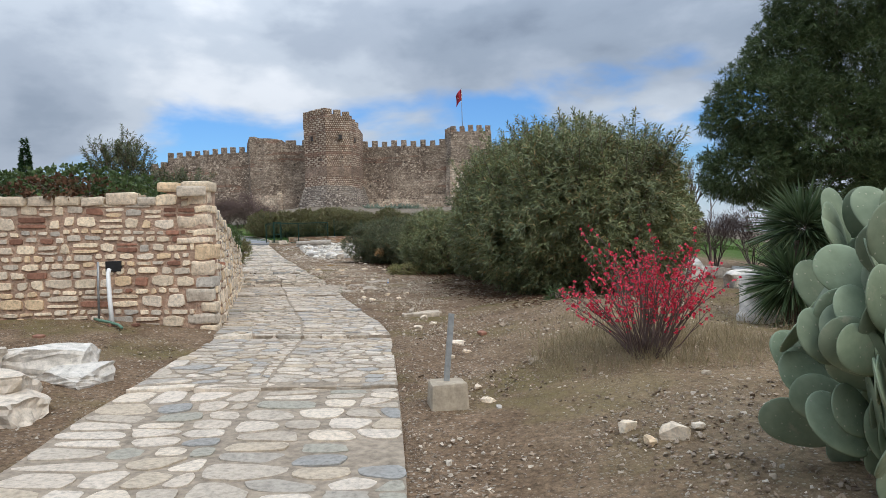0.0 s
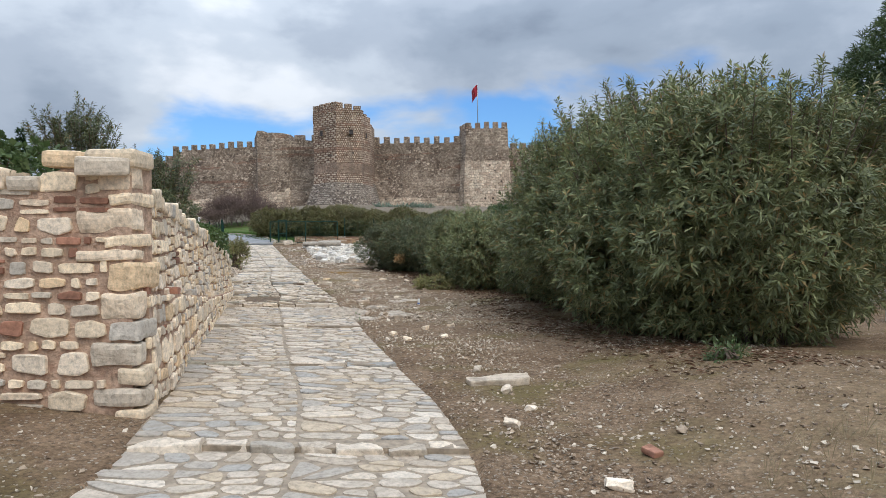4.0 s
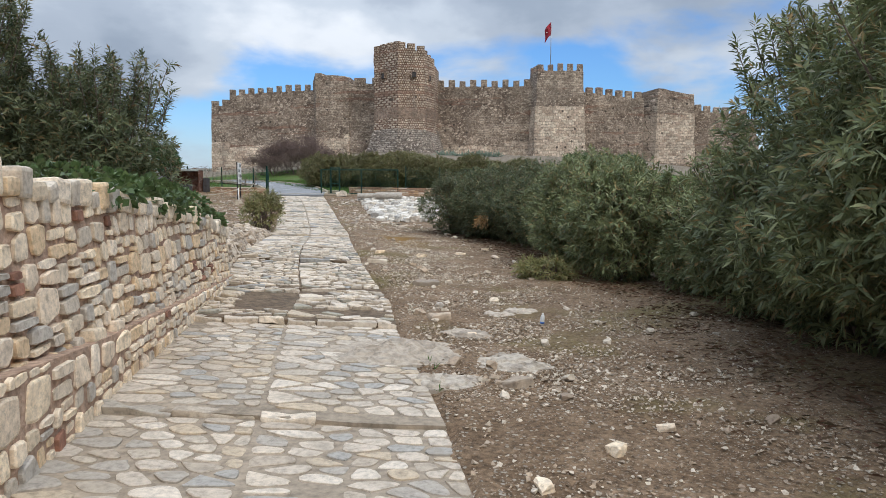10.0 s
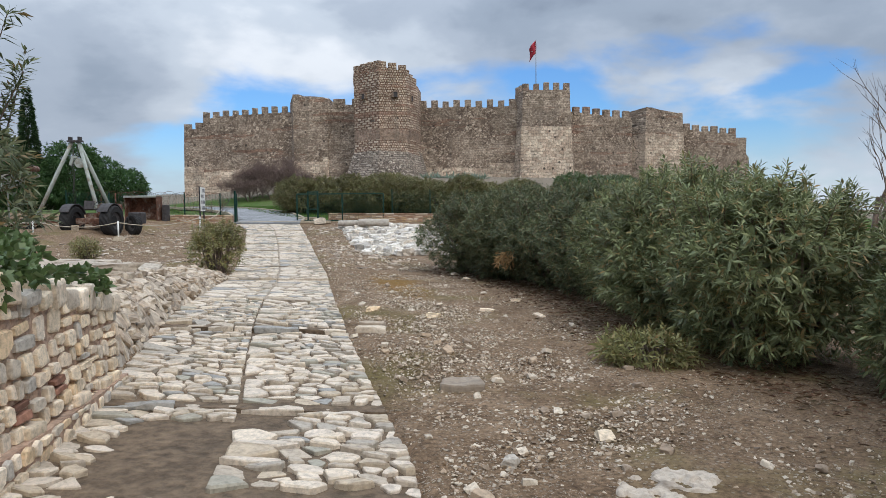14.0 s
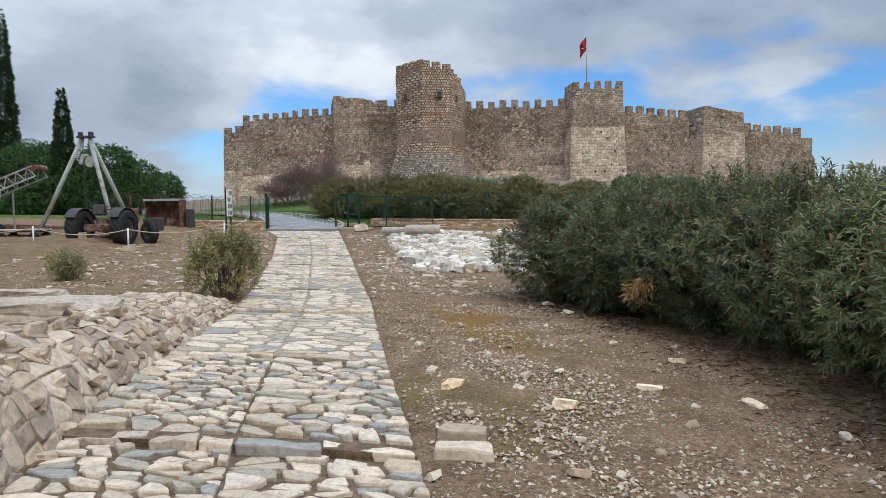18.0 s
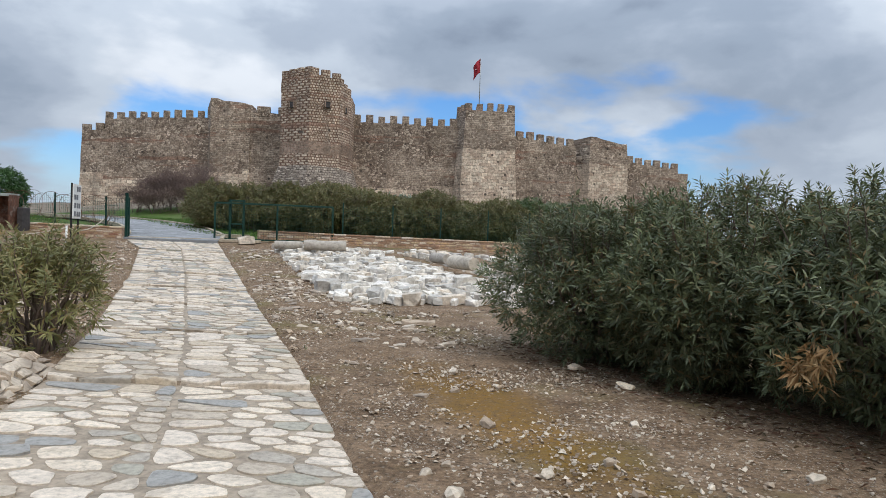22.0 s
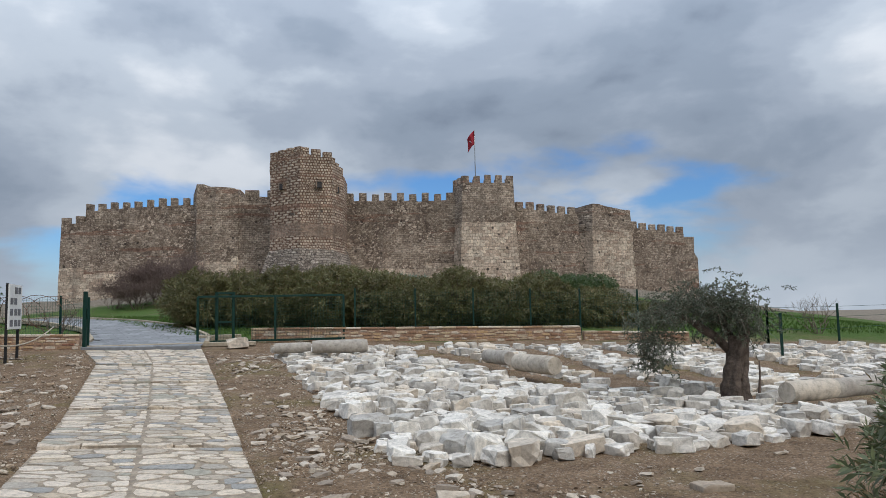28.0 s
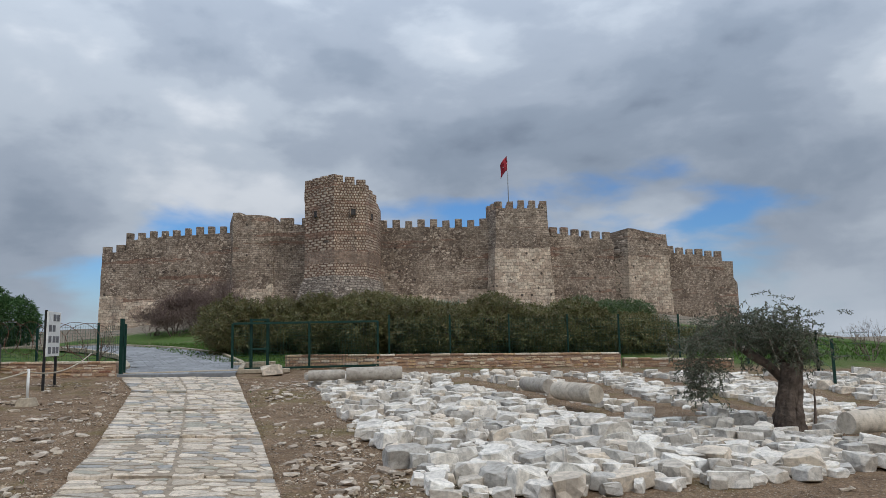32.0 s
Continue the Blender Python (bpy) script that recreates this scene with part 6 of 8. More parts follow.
    for k in range(5400):
        if k >= 4200:
            y = rng.uniform(31, 42)
            x = float(right_edge(y)) + 0.2 + rng.uniform(0, 8.5)
            if inside(x, y, FIELD):
                continue
        elif k < 3000:
            y = rng.uniform(27, 52)
            x = float(left_edge(y)) - 0.3 - 11 * rng.random() ** 1.3
            if y < 32 and x > left_edge(y) - 1.9:
                continue
        else:
            y = rng.uniform(34, 51)
            x = float(right_edge(y)) + 0.15 + rng.uniform(0, 2.2)
        if noise.noise((x * 0.45, y * 0.45, 1.3)) < rng.uniform(-0.45, 0.35):
            continue
        size = (0.045 + 0.13 * rng.random() ** 2.4) * (0.62 if k >= 4200 else 1.0)
        vs, fs = rng.choice(shapes if size > 0.1 else tiny)
        m = Matrix.LocRotScale((x, y, gz(x, y) - size * 0.06), Euler((rng.uniform(-.2, .2), rng.uniform(-.2, .2), rng.uniform(0, 6.28))), (size * 1.25, size, size * 0.6))
        b = len(verts)
        verts += [tuple(m @ v) for v in vs]
        faces += [tuple(b + q for q in f) for f in fs]
    tagged(link_mesh("rubble", verts, faces, RUBBLE), "pale flat rubble stones strewn over the bare earth", "rubble", kind="stuff")
    # brown grit and clods
    verts, faces = [], []
    for k in range(24000):
        if k < 11000:
            y = rng.uniform(3.2, 12)
            x = rng.uniform(-0.5, 5.0) if rng.random() < 0.75 else rng.uniform(-7.5, -2.9)
        elif k < 17000:
            y = rng.uniform(12, 34)
            x = float(right_edge(y)) + rng.uniform(0, 3.6)
        else:
            y = rng.uniform(33, 51)
            x = float(right_edge(y)) + rng.uniform(0, 3.0) if rng.random() < 0.55 else float(left_edge(y)) - 6.5 * rng.random() ** 1.3
        if left_edge(y) - 0.05 < x < right_edge(y) + 0.03 or (x < -3 and 10.3 < y < 33):
            continue
        if noise.noise((x * 0.7, y * 0.7, 6.1)) < rng.uniform(-0.55, 0.3):
            continue
        size = 0.016 + 0.045 * rng.random() ** 3 + (0.012 if y > 33 else 0)
        vs, fs = rng.choice(tiny)
        m = Matrix.LocRotScale((x, y, gz(x, y) - size * 0.02), Euler((rng.uniform(-.4, .4), rng.uniform(-.4, .4), rng.uniform(0, 6.28))), (size, size, size))
        b = len(verts)
        verts += [tuple(m @ v) for v in vs]
        faces += [tuple(b + q for q in f) for f in fs]
    tagged(link_mesh("grit", verts, faces, CLOD), "brown grit and small clods of earth", "grit", kind="stuff")


# ---- far trees and shrubs ----
def build_far_plants():
    # hedge in front of the castle
    rng = np.random.default_rng(7)
    r = random.Random(7)
    for i in range(12):
        x = -15.2 + i * 1.75
        low = max(0.0, x + 2.0)
        y = 60.5 + r.uniform(-.6, .6) + 0.1 * low
        h = 2.5 + r.uniform(-.3, .3) - 0.05 * max(0.0, x + 11) - 0.12 * low
        oleander(x, y, 1.45, 1.6, h, 200 + i, 40, HEDGE_LEAF, "trimmed olive-green shrub in the hedge below the castle", 8, 0.2, 26, "hedge_shrub", "hedge below the castle", 0.6)
    for i in range(7):
        x = -12.5 + i * 2.5
        oleander(x, 64.0 + r.uniform(-1, 1), 1.8, 1.8, 2.3 + r.uniform(-.3, .3) - 0.06 * max(0, x + 10), 230 + i, 30, HEDGE_LEAF, "olive-green shrub in the hedge below the castle", 8, 0.2, 8, "hedge_shrub", "hedge below the castle", 0.6)
    for k, (x, y, h) in enumerate(((5.5, 92, 2.6), (8.5, 95, 2.2), (11.5, 97, 2.2))):
        oleander(x, y, 1.9, 1.6, h, 250 + k, 22, IVY, "green shrub on the slope below the castle", 6, 0.28, 6, "shrub", sprays=0.4)
    # pines and cypresses to the west
    for k, (x, y, s) in enumerate(((-50.5, 92, 1.0), (-55, 90, 1.05), (-62, 94, 1.1), (-47.5, 95, 0.8), (-72, 90, 1.1))):
        z = gz(x, y)
        cr = [(x + r.uniform(-3, 3) * s, y + r.uniform(-2, 2), z + r.uniform(2.4, 6.8) * s, r.uniform(2.4, 3.4) * s, 2.6 * s, r.uniform(1.5, 2.2) * s) for _ in range(11)]
        crown_tree("pine_tree", "broad dark green pine with a rounded crown", x, y, z, 3.0 * s, cr, PINE, 300 + k, 8, 0.45, 0.09, 6, 0.25)
    for k, (x, y, h) in enumerate(((-52.2, 89, 13.5), (-59.4, 90, 21.0), (-41.5, 62, 8.5))):
        z = gz(x, y)
        cr = [(x, y, z + h * f, 1.25 * w, 1.25 * w, h * 0.15) for f, w in ((0.14, 0.85), (0.28, 1.0), (0.42, 0.95), (0.56, 0.8), (0.7, 0.62), (0.82, 0.42), (0.91, 0.25))]
        crown_tree("cypress_tree", "tall narrow dark cypress", x, y, z, h * 0.5, cr, CYPRESS, 320 + k, 10, 0.34, 0.06, 30, 0.16, spread=0.5)
    # big pine to the east of the path's start
    x, y = 12.5, 21.0
    z = gz(x, y)
    cr = [(11.2, 20.5, z + 4.3, 2.6, 2.4, 1.7), (9.6, 20.6, z + 5.0, 1.9, 1.9, 1.4), (8.9, 20.4, z + 3.2, 1.4, 1.6, 1.0), (12.6, 21, z + 6.2, 2.8, 2.5, 2.0), (14.5, 21, z + 8.0, 3.2, 2.8, 2.2), (11.6, 20.6, z + 7.9, 1.9, 2.0, 1.5), (14, 19.8, z + 4.6, 3.0, 2.4, 2.0), (10.6, 20.8, z + 6.6, 1.6, 1.6, 1.3), (11.2, 20.4, z + 2.7, 2.0, 1.9, 1.1), (13.6, 20.0, z + 2.9, 2.4, 2.0, 1.3)]
    crown_tree("pine_tree", "large dark pine with drooping outer branches", x, y, z, 3.4, cr, PINE_NEAR, 340, 13, 0.2, 0.02, 46, 0.32, spread=0.9)
    for k, (x, y, h) in enumerate(((5.3, 32.6, 5.4), (6.9, 33.4, 5.6), (8.6, 32.2, 5.0), (12.5, 33, 5.2), (15.5, 31, 6.0), (9.5, 27, 5.0), (13, 28, 5.4))):
        bare_tree("bare_tree", "leafless grey tree beyond the oleanders", x, y, gz(x, y), h, 350 + k, levels=5, radius=0.07)
    for k, (x, y, h) in enumerate(((6.2, 25.0, 3.2), (8.0, 26.0, 3.6), (9.8, 25.4, 3.0), (11.6, 26.4, 3.4), (7.2, 28.5, 3.6), (13.4, 25.8, 3.2))):
        bare_tree("bare_shrub", "leafless brown shrub behind the oleanders", x, y, gz(x, y), h, 390 + k, PURPLE_TWIG, 4, 0.03, 0.9, "shrub", fuzz=True, first=0.3)
    for k, (x, y, h) in enumerate(((-30.6, 101, 9.6), (-32.6, 102, 8.4), (-28.6, 102, 10.4), (-34.6, 101, 6.8), (-26.8, 100, 8.6), (-31.6, 99, 6.4), (-29.2, 99, 7.4), (-24.6, 100, 6.0))):
        bare_tree("bare_shrub", "leafless reddish shrub below the castle wall", x, y, gz(x, y) - 0.6, h * 1.1, 370 + k, PURPLE_TWIG, 5, 0.04, 1.3, "shrub", fuzz=True, first=0.2)
    bare_tree("bare_shrub", "leafless shrub on the grassy slope", 8.9, 57.2, gz(8.9, 57.2) - 0.1, 2.4, 372, None, 4, 0.022, 0.75, "shrub", first=0.34)


build_far_plants()


# ---- things beside the start of the path ----
def settle(parent):
    """Lets parts that were built in world places keep them under their thing."""
    inv = parent.matrix_world.inverted()
    for c in parent.children:
        c.matrix_parent_inverse = inv


def build_quince():
    r = random.Random(71)
    rng = np.random.default_rng(71)
    x, y = 1.98, 6.9
    z = gz(x, y)
    b = thing("quince_bush", "leafless flowering quince bush covered in red blossom", "bush", at=pose(x, y, z))
    lines, spots, outs = [], [], []
    for _ in range(95):
        a, s = r.uniform(0, 6.28), r.uniform(0.05, 1.0) ** 0.7
        ln = r.uniform(0.8, 1.32) * (1.0 - 0.25 * s)
        p = Vector((0.13 * s * math.cos(a), 0.13 * s * math.sin(a), -0.05))
        d = Vector((math.cos(a) * s * 0.72, math.sin(a) * s * 0.72, 1)).normalized()
        pts, rad = [p.copy()], [0.008]
        for k in range(5):
            d = (d + Vector((r.uniform(-.24, .24), r.uniform(-.24, .24), r.uniform(-.14, .08)))).normalized()
            p = p + d * ln / 5
            pts.append(p.copy())
            rad.append(0.0072 - 0.0011 * k)
            if k > 1:
                for _ in range(3):
                    if r.random() < 0.5:
                        spots.append(p + Vector([r.uniform(-.06, .06) for _ in range(3)]))
                        outs.append(d)
                if r.random() < 0.8:
                    e = (d + Vector((r.uniform(-.9, .9), r.uniform(-.9, .9), r.uniform(-.3, .5)))).normalized()
                    q = p + e * r.uniform(0.12, 0.3)
                    lines.append(([p.copy(), q], [0.004, 0.002]))
                    for f in (0.5, 0.8, 1.0):
                        spots.append(p.lerp(q, f))
                        outs.append(e)
        lines.append((pts, rad))
    many_tubes("stem", lines, PURPLE_TWIG, b, 5)
    leaf_cloud("blossom", np.array(spots), np.array(outs), 6, 0.026, 0.024, BLOSSOM, b, rng, 1.0, 0.0)


def build_yucca():
    rng = np.random.default_rng(72)
    x, y = 4.3, 8.7
    z = gz(x, y)
    t = thing("yucca", "spiky green yucca with two round heads of stiff leaves", "plant", at=pose(x, y, z))
    tube([(0, 0, -0.1), (0.05, 0.02, 0.5), (0.12, 0.05, 1.0)], [0.16, 0.13, 0.11], BARK, t, "trunk", 10)
    for n, (cx, cy, cz, ln) in enumerate(((-0.05, -0.1, 0.5, 0.55), (0.25, 0.2, 1.15, 0.62))):
        k = 900
        d = rng.normal(0, 1, (k, 3))
        d[:, 2] = d[:, 2] * 0.9 + 0.12
        d /= np.linalg.norm(d, axis=1)[:, None]
        d = d[d[:, 2] > -0.85]
        leaf_cloud("leaf_head", np.tile((cx, cy, cz), (len(d), 1)) + d * 0.06, d, 1, ln, 0.03, YUCCA, t, rng, 0.03, 0.02)


def build_cactus():
    """Prickly pear: flat oval pads joined end to end."""
    r = random.Random(73)
    base = Vector((2.62, 3.8))
    z0 = gz(*base)
    c = thing("prickly_pear", "tall prickly pear cactus with grey-green oval pads", "cactus", at=pose(base.x, base.y, z0))
    bm = bmesh.new()
    bmesh.ops.create_uvsphere(bm, u_segments=20, v_segments=14, radius=0.5)
    for v in bm.verts:
        t = v.co.z + 0.5
        v.co.x *= 0.50 + 0.30 * t
        v.co.y *= 0.115 - 0.03 * t
        v.co.z += 0.5
    pad_me = bpy.data.meshes.new("pad")
    bm.to_mesh(pad_me)
    bm.free()
    pad_me.materials.append(CACTUS)
    pad_me.polygons.foreach_set("use_smooth", [True] * len(pad_me.polygons))
    pads = []

    def pad(p, tilt, yaw, size, lev):
        m = Matrix.Translation(p) @ Euler((0, 0, yaw)).to_matrix().to_4x4() @ Matrix.Rotation(tilt, 4, "Y") @ Matrix.Rotation(r.uniform(-0.5, 0.35), 4, "X") @ Matrix.Rotation(r.uniform(-0.6, 0.6), 4, "Z")
        ob = new("pad", pad_me)
        ob.parent = c
        ob.matrix_basis = m @ Matrix.Diagonal((size, size, size, 1))
        pads.append(ob)
        if lev == 0:
            return
        for _ in range(r.choice((2, 2, 3))):
            s = r.uniform(-0.8, 0.8)
            q = m @ Vector((0.40 * size * s, 0, size * (0.94 - 0.26 * abs(s))))
            if q.z > 0.05 and q.x > -0.7 + 0.62 * max(0.0, q.z - 0.75):
                pad(q, tilt * 0.75 + s * 1.0 + r.uniform(-.25, .25), 0.45 + 0.5 * (yaw - 0.45) + r.uniform(-.6, .6), r.uniform(0.32, 0.42), lev - 1)

    for bx, by, tilt, yaw, size, lev in ((-0.05, -0.15, -0.35, 0.3, 0.42, 3), (0.25, 0.1, 0.2, 0.6, 0.42, 4), (0.0, -0.3, -0.8, 0.4, 0.40, 2), (0.45, -0.25, 0.3, 0.1, 0.42, 4), (-0.2, 0.1, -1.05, 0.3, 0.38, 2), (-0.25, -0.35, -1.15, 0.3, 0.40, 1), (0.0, -0.45, -0.6, 0.5, 0.40, 3), (0.2, -0.5, -0.1, 0.4, 0.42, 4), (0.5, 0.2, 0.1, 0.5, 0.42, 4), (0.4, -0.6, 0.1, 0.4, 0.40, 4)):
        pad(Vector((bx, by, -0.04)), tilt, yaw, size, lev)


def outcrop(x0, y0, ax, ay, high, ang, seed, base):
    """Bare layered rock that breaks through the ground: a low ragged hump with steps in it. base(x, y) is the level round it."""
    n, rings = 60, 18
    turn = radians(ang)
    verts, faces = [], []
    for j in range(rings + 1):
        q = j / rings
        for i in range(n):
            a = 2 * math.pi * i / n
            edge = 1 + 0.32 * noise.noise((math.cos(a) * 1.6, math.sin(a) * 1.6, seed)) + 0.14 * noise.noise((math.cos(a) * 5, math.sin(a) * 5, seed))
            u, v = ax * q * edge * math.cos(a), ay * q * edge * math.sin(a)
            x, y = x0 + u * math.cos(turn) - v * math.sin(turn), y0 + u * math.sin(turn) + v * math.cos(turn)
            h = high * (1 - q ** 3) * (0.9 + 0.9 * noise.noise((x * 1.8, y * 1.8, seed)) - 0.9 * abs(noise.noise((x * 4.5, y * 4.5, seed))) + 0.45 * noise.noise((x * 10, y * 10, seed)))
            h = 0.4 * h + 0.6 * 0.028 * math.floor(h / 0.028) + 0.014 * noise.noise((x * 19, y * 19, seed))
            verts.append((x, y, base(x, y) + (h if j < rings else -0.12)))
    for j in range(rings):
        for i in range(n):
            b = j * n + (i + 1) % n
            faces.append((j * n + i, b, b + n, j * n + i + n) if j else (0, b + n, j * n + i + n))
    return tagged(link_mesh("rock_outcrop", verts, faces, LEDGE_ROCK), "low outcrop of pale layered rock at the path's edge", "rock", "outcrops at the path's edge")


def boulder(x, y, sx, sy, sz, ang, mat, seed, label, name="marble_block", group=""):
    """A large broken block with chipped edges and a rough, weathered skin."""
    r = random.Random(seed)
    bm = bmesh.new()
    made = bmesh.ops.create_cube(bm, size=1.0)["verts"]
    for v in made:
        v.co += Vector([r.uniform(-0.1, 0.1) for _ in range(3)])
    for _ in range(6):
        n = Vector([r.choice((-1, 1)) * r.uniform(0.15, 1) for _ in range(3)]).normalized()
        got = bmesh.ops.bisect_plane(bm, geom=list(bm.verts) + list(bm.edges) + list(bm.faces), plane_co=n * r.uniform(0.45, 0.6), plane_no=n, clear_outer=True)
        rim = [e for e in got["geom_cut"] if isinstance(e, bmesh.types.BMEdge)]
        if len(rim) > 2:
            bmesh.ops.contextual_create(bm, geom=rim)
    bmesh.ops.triangulate(bm, faces=list(bm.faces))
    bmesh.ops.subdivide_edges(bm, edges=list(bm.edges), cuts=5, use_grid_fill=True)
    for v in bm.verts:
        q = v.co * 3.0 + Vector((seed, 0, 0))
        v.co += noise.noise_vector(q) * 0.06 + noise.noise_vector(q * 2.7) * 0.035 + noise.noise_vector(q * 8) * 0.014
        v.co.z += 0.035 * math.floor(v.co.z * 5 + noise.noise(q) * 0.5) * 0.3
    bmesh.ops.recalc_face_normals(bm, faces=list(bm.faces))
    me = bpy.data.meshes.new(name)
    bm.to_mesh(me)
    bm.free()
    me.materials.append(mat)
    ob = new(name, me)
    ob.matrix_world = pose(x, y, gz(x, y) + sz * 0.36, r.uniform(-5, 5), r.uniform(-5, 5), ang) @ Matrix.Diagonal((sx, sy, sz, 1))
    return tagged(ob, label, "stone block", group)


def build_start_bits():
    r = random.Random(74)
    # steel angle set in a block of concrete
    x, y = 0.0, 6.25
    s = thing("marker_post", "leaning grey steel angle set in a rough concrete block", "post", at=pose(x, y, gz(x, y), 0, 0, 12))
    bm = bmesh.new()
    box(bm, 0.33, 0.28, 0.32, pose(0, 0, 0.08), 0.03)
    for v in bm.verts:
        k = 1.03 - 0.08 * (v.co.z + 0.07) / 0.34
        v.co.x, v.co.y = v.co.x * k, v.co.y * k
        v.co += noise.noise_vector(v.co * 7) * 0.015
    part("base", bm, CONCRETE, s)
    bm = bmesh.new()
    m = pose(0, 0, 0.25, -4, 7, 0)
    box(bm, 0.045, 0.005, 0.62, m @ pose(0, 0, 0.28), 0.001)
    box(bm, 0.005, 0.045, 0.62, m @ pose(-0.02, 0.024, 0.28), 0.001)
    part("steel_angle", bm, STEEL, s)
    # column stump and stones by the yucca
    c = thing("column_stump", "short white marble column stump", "column", at=pose(3.95, 8.95, gz(3.95, 8.95)))
    tube([(0, 0, -0.05), (0, 0, 0.06), (0, 0, 0.1), (0, 0, 0.55), (0, 0, 0.58)], [0.24, 0.24, 0.2, 0.19, 0.17], MARBLE, c, "shaft", 24)
    for x, y, sz in ((8.4, 21.4, 1.0), (7.3, 21.0, 0.9), (9.3, 21.8, 0.9), (6.6, 19.4, 0.7), (7.6, 17.6, 0.9), (8.8, 17.9, 0.8)):
        rock(MARBLE_ROCKS, x, y, sz, r, "weathered marble block lying in the dry grass", "stone block", "blocks beyond the red bush", "marble_block")
    # big marble fragments on the west side
    for k, (x, y, sx, sy, sz, ang) in enumerate(((-4.2, 7.45, 0.85, 0.6, 0.34, 12), (-3.85, 7.25, 0.6, 0.45, 0.2, -20), (-4.15, 6.35, 0.7, 0.6, 0.36, 5), (-3.95, 6.1, 0.85, 0.6, 0.22, -8), (-4.9, 6.9, 0.8, 0.7, 0.3, 40), (-5.0, 6.0, 0.8, 0.6, 0.4, 15))):
        boulder(x, y, sx, sy, sz, ang, MARBLE, k, "large broken block of white marble beside the path", group="marble blocks at the path's start")
    level = lambda x, y: path_z(y) - 0.0192 * x
    outcrop(-3.05, 18.4, 0.8, 0.5, 0.075, 8, 1.0, level)
    outcrop(-1.95, 18.15, 0.36, 0.27, 0.07, -15, 2.0, gz)
    outcrop(-2.55, 17.5, 0.4, 0.22, 0.05, 20, 3.0, gz)
    outcrop(-2.0, 20.7, 0.42, 0.3, 0.07, 25, 4.0, gz)
    outcrop(-2.45, 19.4, 0.32, 0.2, 0.05, -30, 5.0, gz)
    for x, y in ((-5.2, 9.0), (-4.75, 10.1), (-4.5, 10.25), (0.5, 9.7)):
        b = thing("brick", "broken red brick lying on the earth", "brick", "loose bricks", at=pose(x, y, gz(x, y) + 0.02, r.uniform(-8, 8), r.uniform(-8, 8), r.uniform(0, 180)))
        bm = bmesh.new()
        box(bm, r.uniform(0.1, 0.17), 0.09, 0.05, None, 0.012)
        for v in bm.verts:
            v.co += noise.noise_vector(v.co * 9 + Vector((x, y, 0))) * 0.012
        part("body", bm, RED_BRICK, b)
    # flat stones beside the path
    for x, y, sx, sy, ang in ((-0.42, 12.1, 0.62, 0.24, 8), (-4.62, 25.65, 0.4, 0.2, 6), (-4.66, 26.05, 0.36, 0.24, -4), (-3.3, 22.9, 0.4, 0.3, 5), (-5.6, 36.3, 0.5, 0.16, -6), (-4.1, 37.7, 0.35, 0.2, 10), (-6.6, 37.5, 0.3, 0.18, 5), (-1.9, 17.5, 0.22, 0.2, 50), (-2.8, 20.1, 0.26, 0.2, 20)):
        bm = bmesh.new()
        box(bm, sx, sy, 0.1, None, 0.022)
        bmesh.ops.subdivide_edges(bm, edges=[g for g in bm.edges if g.calc_length() > 0.1], cuts=3, use_grid_fill=True)
        for v in bm.verts:
            v.co += noise.noise_vector(v.co * 5 + Vector((x, y, 0))) * 0.035
        me = bpy.data.meshes.new("flat_stone")
        bm.to_mesh(me)
        bm.free()
        me.materials.append(BANK_STONE)
        ob = new("flat_stone", me)
        ob.matrix_world = pose(x, y, gz(x, y) + 0.02, r.uniform(-4, 4), r.uniform(-4, 4), ang)
        tagged(ob, "flat pale stone lying on the earth by the path", "stone", "flat stones by the path")
    for x, y, sz in ((1.25, 4.95, 0.14), (1.31, 4.6, 0.1), (1.5, 4.62, 0.17), (1.67, 4.68, 0.09), (0.36, 6.35, 0.12), (0.45, 6.1, 0.1), (0.3, 6.9, 0.1), (0.05, 8.3, 0.12), (0.25, 8.6, 0.1), (-0.35, 11.7, 0.16), (-0.2, 11.0, 0.13), (-0.4, 10.5, 0.12), (0.15, 9.2, 0.16),
                    (-1.53, 15.0, 0.15), (-1.77, 15.55, 0.12), (-1.3, 16.1, 0.12), (-0.9, 16.6, 0.1), (-1.0, 15.3, 0.11), (-1.6, 19.0, 0.12), (-2.4, 19.3, 0.14), (-2.9, 21.0, 0.12), (-2.2, 21.6, 0.14), (-3.9, 26.9, 0.2), (-3.1, 27.6, 0.18), (-2.3, 27.2, 0.2), (-2.6, 28.9, 0.15), (-1.9, 26.4, 0.13), (-4.9, 27.4, 0.18), (-3.6, 32.4, 0.16), (-3.9, 33.2, 0.16)):
        rock(LIME_ROCKS, x, y, sz, r, "small pale stone lying on the gravelly earth", "stone", "loose stones", "loose_stone")
    # drain niche with pipes and hose at the foot of the wall
    d = thing("drain_pipe", "white plastic drain pipe leaning from a black block painting the shade inside the drain hole in the wall", "pipe", at=Matrix())
    # no recess is cut: a solid black block paints the niche's shade
    bm = bmesh.new()
    box(bm, 0.24, 0.06, 0.16, pose(-4.98, 10.662, 1.3), 0.01)
    part("niche", bm, BLACK, d, "black block painting the shade inside the drain hole")
    tube([(-4.98, 10.50, 1.26), (-4.97, 10.44, 1.2), (-4.90, 10.32, 0.82), (-4.83, 10.22, 0.45)], 0.032, WHITE, d, "pipe", 12)
    tube([(-5.14, 10.46, 0.45), (-5.15, 10.5, 1.0), (-5.14, 10.5, 1.38)], 0.018, STEEL, d, "standpipe", 8, "thin grey standpipe")
    h = thing("garden_hose", "pale green hose lying at the foot of the wall", "hose", at=Matrix())
